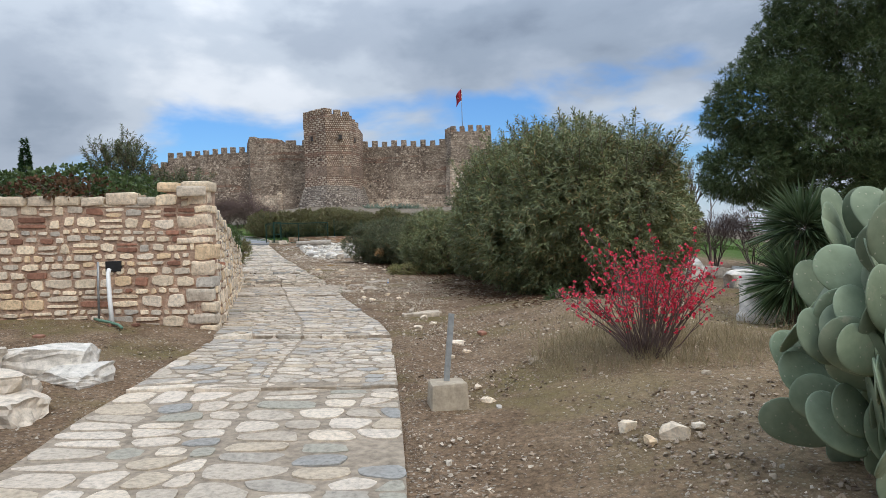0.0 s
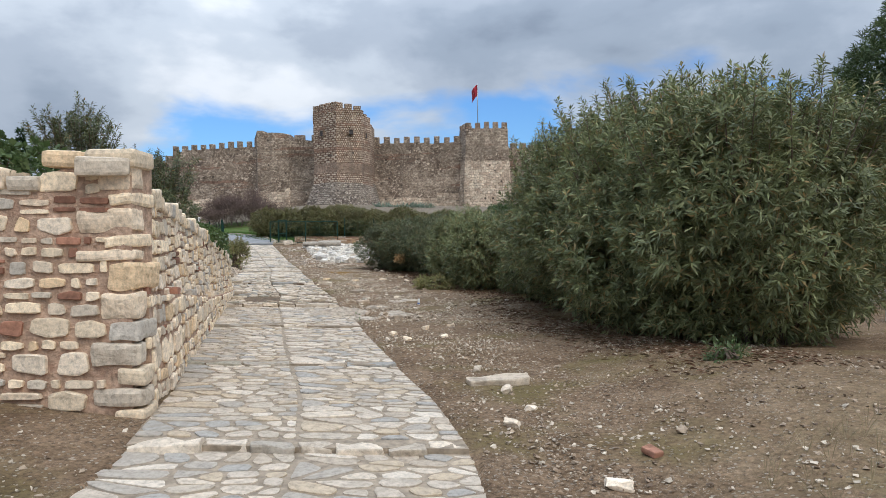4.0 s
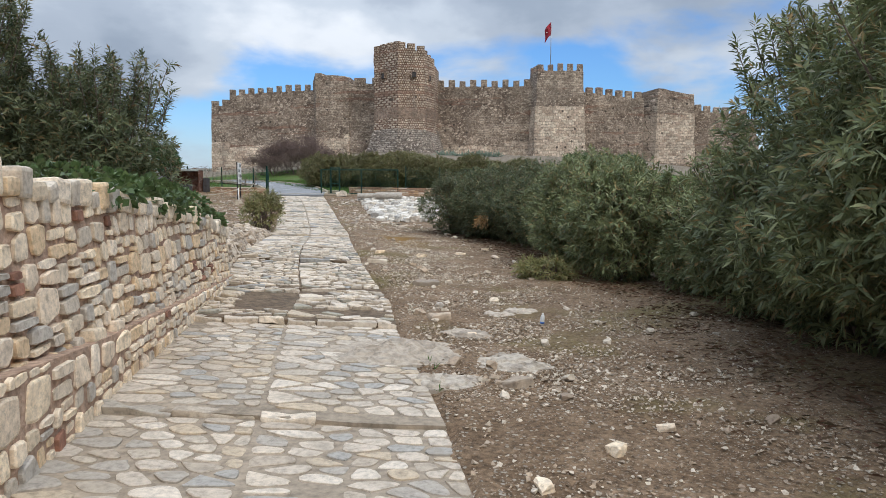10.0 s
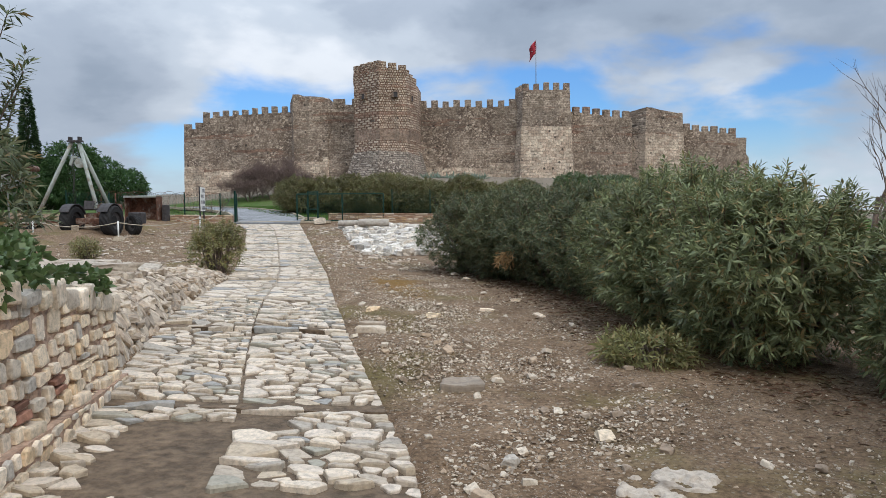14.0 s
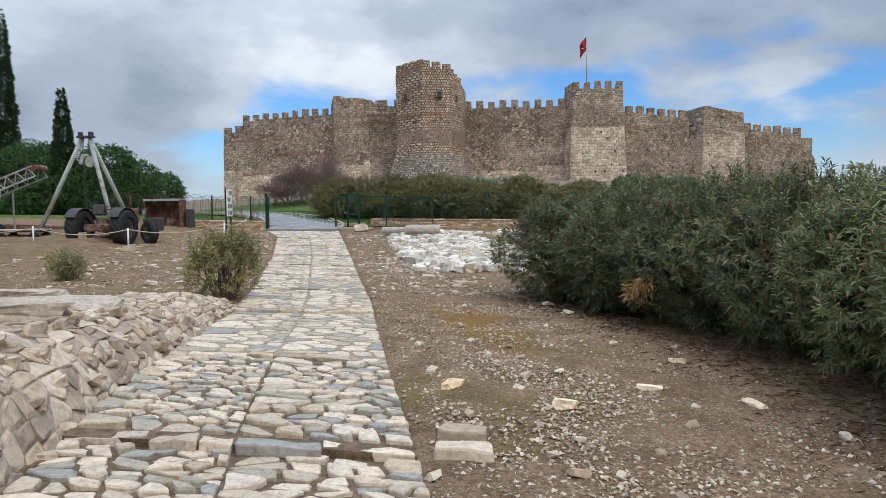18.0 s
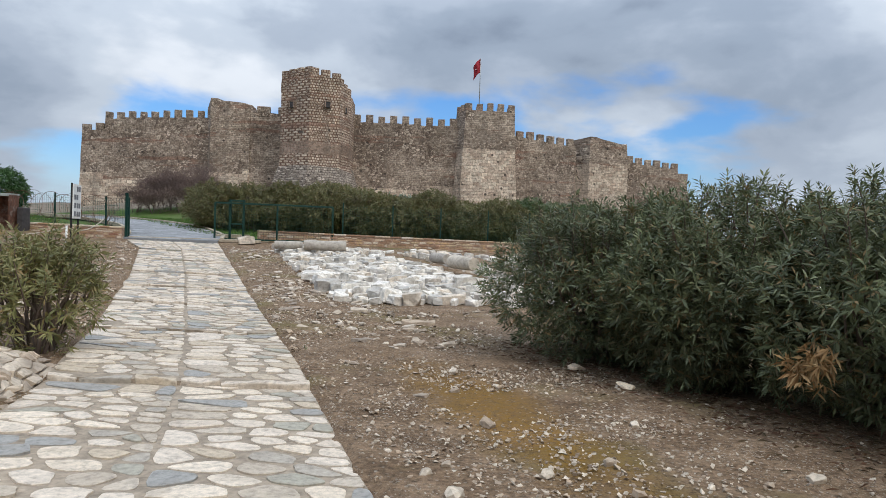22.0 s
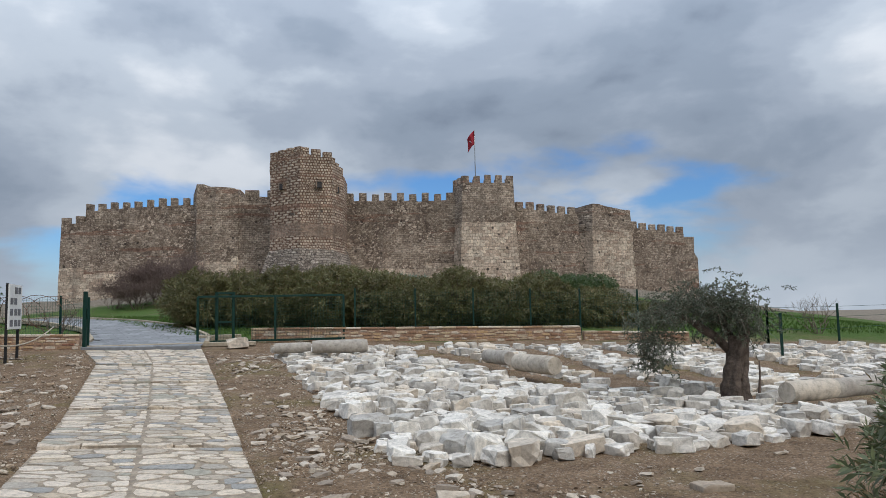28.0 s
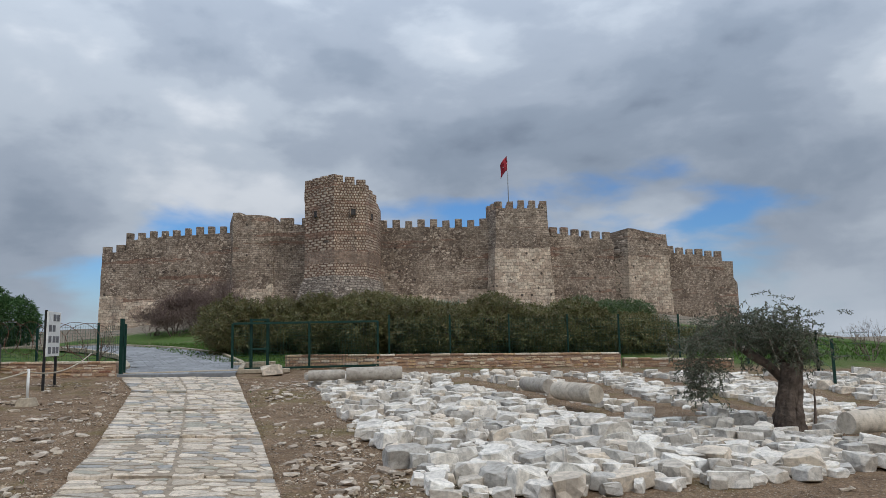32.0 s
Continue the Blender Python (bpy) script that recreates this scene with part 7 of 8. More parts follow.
    pts = [(-5.15, 10.35, 0), (-5.0, 10.2, 0), (-4.8, 10.08, 0), (-4.62, 9.95, 0), (-4.5, 9.8, 0)]
    tube([(x, y, gz(x, y) + 0.05) for x, y, _ in pts], 0.02, HOSE, h, "tube", 8)
    # plastic bottle
    x, y = -1.6, 20.0
    b = thing("plastic_bottle", "small clear plastic bottle with a blue label standing on the gravel", "bottle", at=pose(x, y, gz(x, y) + 0.005, 6, 4, 0) @ Matrix.Scale(0.68, 4))
    prof = ((0, 0.033), (0.02, 0.036), (0.07, 0.036), (0.13, 0.036), (0.17, 0.03), (0.19, 0.014))
    tube([(0, 0, z) for z, _ in prof], [q for _, q in prof], WHITE, b, "body", 14)
    tube([(0, 0, 0.19), (0, 0, 0.21)], 0.016, WHITE, b, "cap", 12)
    tube([(0, 0, 0.03), (0, 0, 0.065)], 0.0375, plain("blue_label", (0.08, 0.16, 0.42), 0.1), b, "label", 14)


def build_ivy():
    rng = np.random.default_rng(75)
    # creepers on top of the front wall
    z = 2.42
    for n, (blobs, mat, lab) in enumerate((
            ([(-5.0, 11.3, z, 0.7, 0.5, 0.28), (-6.0, 11.4, z + 0.1, 0.9, 0.6, 0.4), (-8.3, 11.5, z + 0.15, 1.1, 0.6, 0.42), (-9.4, 11.7, z + 0.15, 1.0, 0.6, 0.5)], IVY, "green creeper mounded on top of the retaining wall"),
            ([(-6.1, 10.95, z + 0.08, 0.6, 0.35, 0.24), (-5.5, 10.95, z + 0.04, 0.45, 0.3, 0.2)], IVY_DRY, "dead brown creeper on top of the retaining wall"),
            ([(-7.5, 12.8, z + 0.15, 1.0, 0.8, 0.45), (-6.2, 13.2, z, 0.9, 0.8, 0.4), (-9.0, 13.6, z + 0.2, 1.3, 0.9, 0.5)], IVY, "broad-leaved green shrub above the wall"),
            ([(-5.5, 17.2, 1.85, 0.4, 0.9, 0.2), (-5.9, 18.8, 1.75, 0.42, 1.0, 0.24), (-6.3, 20.4, 1.6, 0.4, 0.9, 0.22), (-6.8, 22.0, 1.3, 0.45, 0.9, 0.22), (-7.4, 21.0, 1.6, 0.9, 1.3, 0.4)], IVY, "ivy trailing over the top of the retaining wall"))):
        t = thing("creeper", lab, "creeper", at=pose(*blobs[0][:3]))
        P, O = blob_points(blobs, 90, rng, 0.55)
        leaf_cloud("leaves", P, O, 5, 0.085, 0.06, mat, t, rng, 0.8, 0.2)
        r = random.Random(n)
        many_tubes("stem", [([(b[0] + r.uniform(-.3, .3), b[1] + 0.1, b[2] - b[5] * 0.9), (b[0], b[1], b[2]), (b[0] + r.uniform(-.5, .5) * b[3], b[1] - 0.2, b[2] + b[5] * 0.5)], [0.012, 0.008, 0.004]) for b in blobs for _ in range(5)], TWIG, t)
        settle(t)
    oleander(-9.6, 32.9, 0.62, 0.6, 1.0, 151, 24, OLEANDER_DRY, "small olive-green oleander shrub beside the path", 9, 0.13, 60, sprays=0.8)
    oleander(-14.2, 35.2, 0.35, 0.35, 0.65, 152, 70, OLEANDER_DRY, "small sparse shrub on the bare terrace", 8, 0.1, 10, sprays=0.4)
    oleander(-1.35, 24.1, 0.5, 0.35, 0.3, 153, 60, OLEANDER_DRY, "low clump of yellowish oleander suckers at the hedge's foot", 8, 0.12, 12, sprays=0.4)
    oleander(1.9, 12.0, 0.14, 0.12, 0.14, 154, 160, IVY, "low green weed at the foot of the bush", 8, 0.09, 4, "weed", sprays=0.2)


# ---- machines on the west terrace ----
def lathe(name, prof, mat, parent, m, seg=28, label="", lugs=0):
    """A body turned about its own x axis; prof holds (along, radius)."""
    verts, faces = [], []
    n = len(prof)
    for k in range(seg):
        a = 2 * math.pi * k / seg
        for i, (h, q) in enumerate(prof):
            if lugs and 1 < i < n - 2 and (k + (i % 2)) % 2 == 0:
                q *= 1.035
            verts.append(tuple(m @ Vector((h, q * math.cos(a), q * math.sin(a)))))
    for k in range(seg):
        for i in range(n - 1):
            a, b = k * n + i, ((k + 1) % seg) * n + i
            faces.append((a, a + 1, b + 1, b))
    faces.append(tuple(k * n for k in reversed(range(seg))))
    faces.append(tuple(k * n + n - 1 for k in range(seg)))
    return link_mesh(name, verts, faces, mat, parent, label)


def wheel(parent, x, y, z, radius, width, turn=0.0):
    m = pose(x, y, z, 0, 0, turn)
    w = width / 2
    t = lathe("wheel", [(-w * 0.5, radius * 0.52), (-w, radius * 0.62), (-w, radius * 0.9), (-w * 0.7, radius), (-w * 0.25, radius * 1.0), (w * 0.25, radius * 1.0), (w * 0.7, radius), (w, radius * 0.9), (w, radius * 0.62), (w * 0.5, radius * 0.52)], RUBBER, parent, m, 32, "black tyre", 1)
    lathe("rim", [(-w * 0.4, radius * 0.2), (-w * 0.6, radius * 0.5), (-w * 0.72, radius * 0.58), (w * 0.72, radius * 0.58), (w * 0.6, radius * 0.5), (w * 0.4, radius * 0.2)], DARK_STEEL_AND_SHADE, t, m, 24, "rusty steel rim")


def build_tractor():
    x, y = -20.1, 45.6
    t = thing("tractor", "old rusty tractor seen from behind with large black rear wheels", "tractor", at=pose(x, y, gz(x, y)))
    for sx in (-1, 1):
        wheel(t, sx * 0.88, 0.0, 0.62, 0.64, 0.46)
        wheel(t, sx * 0.72, 1.95, 0.40, 0.42, 0.24)
        verts, faces = [], []
        for k in range(13):
            a = math.radians(22 + 10.5 * k)
            for dx, q in ((-0.24, 0.72), (0.2, 0.72), (0.2, 0.75), (-0.24, 0.75)):
                verts.append((sx * 0.84 + dx, q * math.cos(a), 0.62 + q * math.sin(a)))
        for k in range(12):
            for i in range(4):
                p, q = k * 4 + i, k * 4 + (i + 1) % 4
                faces.append((p, q, q + 4, p + 4))
        faces += [(0, 3, 2, 1), (48, 49, 50, 51)]
        link_mesh("fender", verts, faces, DARK_STEEL_AND_SHADE, t)
    bm = bmesh.new()
    box(bm, 1.3, 0.3, 0.26, pose(0, 0, 0.62), 0.05)
    box(bm, 0.5, 0.9, 0.5, pose(0, 0.4, 0.72), 0.08)
    box(bm, 0.42, 0.5, 0.4, pose(0, 1.1, 0.7), 0.05)
    part("axle", bm, RUST, t)
    bm = bmesh.new()
    box(bm, 0.55, 1.25, 0.62, pose(0, 1.5, 1.05), 0.1)
    part("bonnet", bm, RUST, t)
    bm = bmesh.new()
    box(bm, 0.44, 0.4, 0.08, pose(0, 0.05, 1.12), 0.03)
    box(bm, 0.44, 0.08, 0.38, pose(0, -0.16, 1.3, -12, 0, 0), 0.03)
    part("seat", bm, DARK_STEEL_AND_SHADE, t)
    tube([(0.19 * math.cos(a * 0.35), 0.62 + 0.16 * math.sin(a * 0.35), 1.38 + 0.08 * math.sin(a * 0.35)) for a in range(19)], 0.014, BLACK, t, "steering_wheel", 6)
    tube([(0, 0.62, 1.38), (0, 0.85, 1.1)], 0.02, DARK_STEEL_AND_SHADE, t, "steering_column", 8)
    tube([(0.15, 1.7, 1.3), (0.15, 1.7, 1.85)], 0.03, RUST, t, "exhaust_pipe", 8)
    for sx in (-0.35, 0.35):
        beam((sx, -0.1, 0.5), (sx * 0.9, -0.75, 0.38), 0.05, 0.05, RUST, t, "lift_arm")
    bm = bmesh.new()
    box(bm, 0.3, 0.08, 0.42, pose(-0.42, -0.55, 0.25), 0.02)
    part("counterweight", bm, CONCRETE, t)
    bm = bmesh.new()
    box(bm, 0.6, 0.5, 0.5, pose(1.55, 0.9, 0.72), 0.06)
    part("side_box", bm, DARK_STEEL_AND_SHADE, t)
    wheel(t, 1.5, 0.7, 0.42, 0.44, 0.28, 60)


def build_crane():
    x, y = -21.55, 47.0
    z = gz(x, y)
    c = thing("lifting_tripod", "tall grey steel lifting tripod with a pulley", "crane", at=pose(x, y, z))
    apex = Vector((0, 0, 4.08))
    for fx, fy in ((-2.1, -0.3), (1.3, -0.2), (0.9, 1.9)):
        foot = Vector((fx, fy, gz(x + fx, y + fy) - z))
        top = apex + Vector((0.16 if fx > 0 else -0.16, 0, -0.05))
        leg = tube([foot, foot.lerp(top, 0.5), top], [0.085, 0.085, 0.08], GREY_STEEL, c, "leg", 12)
        bm = bmesh.new()
        box(bm, 0.3, 0.3, 0.04, Matrix.Translation(foot + Vector((0, 0, 0.02))), 0.005)
        part("foot_plate", bm, RUST, leg)
    bm = bmesh.new()
    box(bm, 0.62, 0.3, 0.08, pose(0, 0, 4.07), 0.01)
    box(bm, 0.1, 0.22, 0.24, pose(-0.22, 0, 4.15), 0.02)
    box(bm, 0.1, 0.22, 0.24, pose(0.22, 0, 4.15), 0.02)
    part("head_plate", bm, DARK_STEEL_AND_SHADE, c)
    lathe("pulley", [(-0.06, 0.06), (-0.06, 0.22), (-0.02, 0.19), (0.02, 0.19), (0.06, 0.22), (0.06, 0.06)], GREY_STEEL, c, pose(0.18, 0, 3.1, 0, 0, 90), 24)
    bm = bmesh.new()
    box(bm, 0.14, 0.12, 0.42, pose(-0.18, 0, 3.2, 0, 20, 0), 0.03)
    box(bm, 0.3, 0.1, 0.1, pose(-0.05, 0, 3.36), 0.02)
    part("hook_block", bm, GREY_STEEL, c)
    for dx, z0 in ((-0.16, 0.7), (-0.1, 0.7), (0.1, 3.2), (0.2, 3.25)):
        tube([(dx, 0, 4.05), (dx, 0, z0)], 0.012, DARK_STEEL_AND_SHADE, c, "cable", 5)
    bm = bmesh.new()
    box(bm, 0.3, 0.3, 0.42, pose(-0.15, 0.1, 1.0), 0.04)
    part("winch", bm, GREY_STEEL, c)


def build_hopper():
    x, y = -20.9, 51.7
    h = thing("loader_bucket", "rusty open-fronted steel loader bucket", "machine", at=pose(x, y, gz(x, y), 0, 0, 4))
    for name, sx, sy, sz, m in (("back_plate", 1.6, 0.03, 1.35, pose(0, 0.4, 0.75, -8, 0, 0)), ("side_plate", 0.04, 0.75, 1.4, pose(-0.8, 0.05, 0.75)), ("side_plate", 0.04, 0.75, 1.4, pose(0.8, 0.05, 0.75)), ("top_plate", 1.66, 0.8, 0.05, pose(0, 0.05, 1.45)), ("floor_plate", 1.6, 0.9, 0.05, pose(0, 0.0, 0.12, 8, 0, 0)), ("lip", 1.66, 0.06, 0.1, pose(0, -0.38, 1.42))):
        bm = bmesh.new()
        box(bm, sx, sy, sz, m, 0.012)
        part(name, bm, GREY_STEEL if name in ("top_plate", "lip") else RUST, h)
    for k in range(7):
        bm = bmesh.new()
        box(bm, 0.07, 0.24, 0.04, pose(-0.66 + 0.22 * k, -0.5, 0.08), 0.01)
        part("tooth", bm, DARK_STEEL_AND_SHADE, h)
    bm = bmesh.new()
    box(bm, 0.2, 0.6, 0.9, pose(1.0, 0.4, 0.55), 0.03)
    part("arm", bm, DARK_STEEL_AND_SHADE, h)
    r = random.Random(3)
    for k in range(5):
        rock(LIME_ROCKS, x - 0.5 + 0.25 * k, y - 0.75 + r.uniform(-.1, .1), 0.24, r, "stone lying below the loader bucket", "stone", "stones by the machines", "loose_stone")


def build_conveyor():
    z = gz(-25, 47)
    c = thing("conveyor", "old inclined belt conveyor on a white lattice frame", "conveyor", at=pose(-25, 47, z))
    p, q = Vector((-2.6, 0, 1.05)), Vector((1.5, 0, 2.5))
    d = (q - p)
    up = Vector((-d.z, 0, d.x)).normalized() * 0.42
    for dy in (-0.35, 0.35):
        o = Vector((0, dy, 0))
        f = beam(p + o, q + o, 0.06, 0.06, GREY_STEEL, c, "lower_chord")
        beam(p + o + up, q + o + up, 0.06, 0.06, GREY_STEEL, c, "upper_chord")
        for k in range(9):
            a, b = p + d * (k / 9), p + d * ((k + 1) / 9)
            beam(a + o, a.lerp(b, 0.5) + up + o, 0.035, 0.035, GREY_STEEL, c, "strut")
            beam(a.lerp(b, 0.5) + up + o, b + o, 0.035, 0.035, GREY_STEEL, c, "strut")
        beam(p.lerp(q, 0.62) + o, (Vector((-0.5 + 0.3, dy * 1.6, 0.0))), 0.07, 0.07, GREY_STEEL, c, "support_leg")
    bm = bmesh.new()
    box(bm, d.length, 0.6, 0.03, Matrix.Translation((p + q) / 2 + up * 1.2) @ Matrix.Rotation(-math.atan2(d.z, d.x), 4, "Y"), 0.01)
    part("belt", bm, BLACK, c)
    lathe("end_roller", [(-0.36, 0.02), (-0.36, 0.13), (0.36, 0.13), (0.36, 0.02)], RUST, c, Matrix.Translation(q + up * 0.8) @ pose(0, 0, 0, 0, 0, 90), 18)
    wheel(c, -0.9, -0.6, 0.3, 0.3, 0.16, 90)
    wheel(c, -0.9, 0.6, 0.3, 0.3, 0.16, 90)
    t = thing("flat_cart", "low flat-bed cart with plank deck", "cart", at=pose(-23.4, 45.7, gz(-23.4, 45.7), 0, 0, 8))
    for k in range(5):
        bm = bmesh.new()
        box(bm, 1.7, 0.19, 0.045, pose(0, -0.4 + 0.2 * k, 0.5), 0.008)
        part("deck_plank", bm, PALE_WOOD, t)
    for dy in (-0.4, 0.4):
        beam((-0.85, dy, 0.44), (0.85, dy, 0.44), 0.07, 0.07, RUST, t, "side_rail")
    for dx in (-0.6, 0.65):
        for dy in (-0.42, 0.42):
            wheel(t, dx, dy, 0.2, 0.2, 0.12, 90)
    tube([(-0.85, 0, 0.42), (-1.6, 0.1, 0.25), (-2.2, 0.1, 0.12)], 0.03, RUST, t, "drawbar", 8)
    # scrap lying behind
    for k, (a, b) in enumerate((((-28, 48.6), (-23.5, 48.9)), ((-27, 49.3), (-22.6, 49.2)), ((-29, 47.6), (-25, 48.2)))):
        s = thing("scrap_beam", "rusty steel beam lying on the ground", "beam", "scrap beams", at=Matrix())
        beam((*a, gz(*a) + 0.35), (*b, gz(*b) + 0.3), 0.2, 0.16, RUST, s, "bar", 0.02)
        for e in (a, b):
            bm = bmesh.new()
            box(bm, 0.3, 0.3, 0.4, pose(e[0], e[1], gz(*e) + 0.1), 0.03)
            part("block", bm, CONCRETE, s)


def build_rope_barrier():
    spots = ((-25.5, 44.6), (-21.6, 43.9), (-17.85, 43.6), (-15.9, 46.9), (-16.9, 51.8))
    tops = []
    for x, y in spots[:4]:
        z = gz(x, y)
        p = thing("barrier_post", "short white barrier post on a concrete foot", "post", "rope barrier posts", at=pose(x, y, z))
        tube([(0, 0, 0.05), (0, 0, 0.78)], 0.03, WHITE, p, "pole", 10)
        bm = bmesh.new()
        box(bm, 0.36, 0.36, 0.2, pose(0, 0, 0.06), 0.03)
        for v in bm.verts:
            if v.co.z > 0.1:
                v.co.x, v.co.y = v.co.x * 0.75, v.co.y * 0.75
        part("foot", bm, CONCRETE, p)
        tops.append(Vector((x, y, z + 0.72)))
    tops.append(Vector((-16.9, 51.8, gz(-16.9, 51.8) + 0.75)))
    r = thing("barrier_rope", "pale rope slung between the barrier posts", "rope", at=Matrix())
    for a, b in zip(tops, tops[1:]):
        tube([a.lerp(b, k / 8) - Vector((0, 0, 0.22 * (1 - (k / 4 - 1) ** 2))) for k in range(9)], 0.018, ROPE, r, "rope", 6)


# ---- the gate, fences and low walls ----
def wire_panel(parent, a, b, z0, z1, name="wire_mesh", sx=0.10, sz=0.10, t=0.0026):
    """A welded mesh panel: thin bars both ways."""
    a, b = Vector((*a, 0)), Vector((*b, 0))
    run = (b - a).length
    d = (b - a) / run
    n = Vector((d.y, -d.x, 0)) * t
    verts, faces = [], []

    def bar(p, q, w):
        k = len(verts)
        for s in (-1, 1):
            for e in (p, q):
                for o in (-1, 1):
                    verts.append(tuple(e + n * s + w * o))
        faces.extend(((k, k + 1, k + 3, k + 2), (k + 4, k + 6, k + 7, k + 5), (k, k + 2, k + 6, k + 4), (k + 1, k + 5, k + 7, k + 3)))

    for i in range(int(run / sx) + 1):
        p = a + d * min(run, i * sx)
        bar(p + Vector((0, 0, z0)), p + Vector((0, 0, z1)), d * t)
    for j in range(int((z1 - z0) / sz) + 1):
        z = Vector((0, 0, z0 + j * sz))
        bar(a + z, b + z, Vector((0, 0, t)))
    return link_mesh(name, verts, faces, WIRE_GREEN, parent)


def fence_run(points, label, height=1.5, lift=0.0, mesh=True):
    f = thing("fence", label, "fence", at=Matrix())
    zs = [gz(x, y) + lift for x, y in points]
    for (x, y), z in zip(points, zs):
        beam((x, y, z - 0.2), (x, y, z + height), 0.06, 0.06, GREEN_PAINT, f, "post")
    for (a, b, z0, z1) in zip(points, points[1:], zs, zs[1:]):
        if mesh:
            wire_panel(f, a, b, (z0 + z1) / 2 + 0.05, (z0 + z1) / 2 + height - 0.06)
        else:
            for s in (0.35, 0.65, 0.92):
                tube([(*a, z0 + height * s), (*b, z1 + height * s)], 0.006, WIRE_GREEN, f, "wire", 5)
    return f


def build_gate():
    g = thing("sliding_gate", "open green steel gate with wire mesh infill", "gate", at=Matrix())
    a, b = Vector((-13.55, 54.2, 0)), Vector((-8.95, 55.0, 0))
    zb, zt = 1.30, 2.78
    for k, p in enumerate((a, a.lerp(b, 0.52), b)):
        beam(p + Vector((0, 0, zb)), p + Vector((0, 0, zt)), 0.07, 0.07, GREEN_PAINT, g, "gate_post")
    for z in (zb + 0.03, zt):
        beam(a + Vector((0, 0, z)), b + Vector((0, 0, z)), 0.07, 0.07, GREEN_PAINT, g, "rail")
    wire_panel(g, a.xy, b.xy, zb + 0.06, zt - 0.05)
    f = thing("gate_guide", "green steel guide frame of the sliding gate", "gate frame", at=Matrix())
    p, q = Vector((-13.0, 54.4, 1.15)), Vector((-12.5, 54.55, 1.15))
    for e in (p, q):
        beam(e, e + Vector((0, 0, 1.78)), 0.09, 0.09, GREEN_PAINT, f, "post")
    for z in (0.8, 1.74):
        beam(p + Vector((0, 0, z)), q + Vector((0, 0, z)), 0.07, 0.07, GREEN_PAINT, f, "crossbar")
    n = thing("gate_stop_post", "green steel gate post on the other side of the path", "post", at=Matrix())
    z = gz(-16.45, 52.75)
    beam((-16.45, 52.75, z - 0.2), (-16.45, 52.75, z + 1.72), 0.1, 0.1, GREEN_PAINT, n, "post")
    beam((-16.36, 52.75, z + 0.9), (-16.36, 52.75, z + 1.2), 0.05, 0.08, GREEN_PAINT, n, "latch")
    fence_run([(-8.65, 56.3), (-6.5, 56.4), (-4.4, 56.5), (-2.3, 56.55), (-0.45, 56.6), (1.6, 56.3), (3.7, 55.6)], "green wire fence on posts behind the low wall", 1.5, 0.25)
    fence_run([(4.9, 53.4), (3.25, 49.6)], "green fence posts with single wires beside the olive tree", 1.25, mesh=False)
    fence_run([(4.9, 53.4), (8.0, 54.5), (11.0, 56.0)], "green fence posts with single wires on the slope", 1.3, mesh=False)
    w = fence_run([(-16.5, 53.1), (-17.7, 53.9), (-20.0, 54.6), (-22.5, 55.2), (-25.0, 55.8), (-28, 56.5)], "green wire fence beside the gate", 1.5, 0.05)
    # razor wire coil along it
    c = thing("razor_wire", "loose coil of rusty barbed wire along the fence", "barbed wire", at=Matrix())
    pts = []
    for k in range(260):
        s = k / 260
        x, y = -17.6 - 8.5 * s, 53.3 + 2.0 * s
        a = k * 0.42
        q = 0.5 + 0.3 * noise.noise((k * 0.11, 2.0, 0.0))
        pts.append((x + q * math.cos(a), y + 0.3 * math.cos(a * 1.1), gz(x, y) + 1.1 + q * math.sin(a)))
    tube(pts, 0.009, RUST, c, "coil", 4)
    bare_tree("bare_shrub", "small leafless shrub behind the wire fence", -18.6, 55.5, gz(-18.6, 55.5), 1.7, 380, TWIG, 4, 0.02, 0.75, "shrub")
    # sign board
    s = thing("sign_board", "white information board with grey pictures on black posts", "sign", at=pose(-17.05, 49.9, gz(-17.05, 49.9), 0, 0, 13))
    for dy in (-0.5, 0.5):
        beam((0, dy, -0.1), (0, dy, 2.0 if dy < 0 else 1.85), 0.06, 0.06, BLACK, s, "post")
    bm = bmesh.new()
    box(bm, 0.04, 1.1, 1.15, pose(0.05, 0, 1.4), 0.008)
    bd = part("board", bm, WHITE, s)
    for j, row in enumerate(((0.0, 0.3), (-0.36, -0.04), (-0.36, 0.0, 0.3), (-0.36, 0.02, 0.32))):
        for yy in row:
            bm = bmesh.new()
            box(bm, 0.006, 0.24, 0.17, pose(0.073, yy, 1.82 - 0.28 * j), 0.001)
            part("picture", bm, GREY_PRINT, bd)


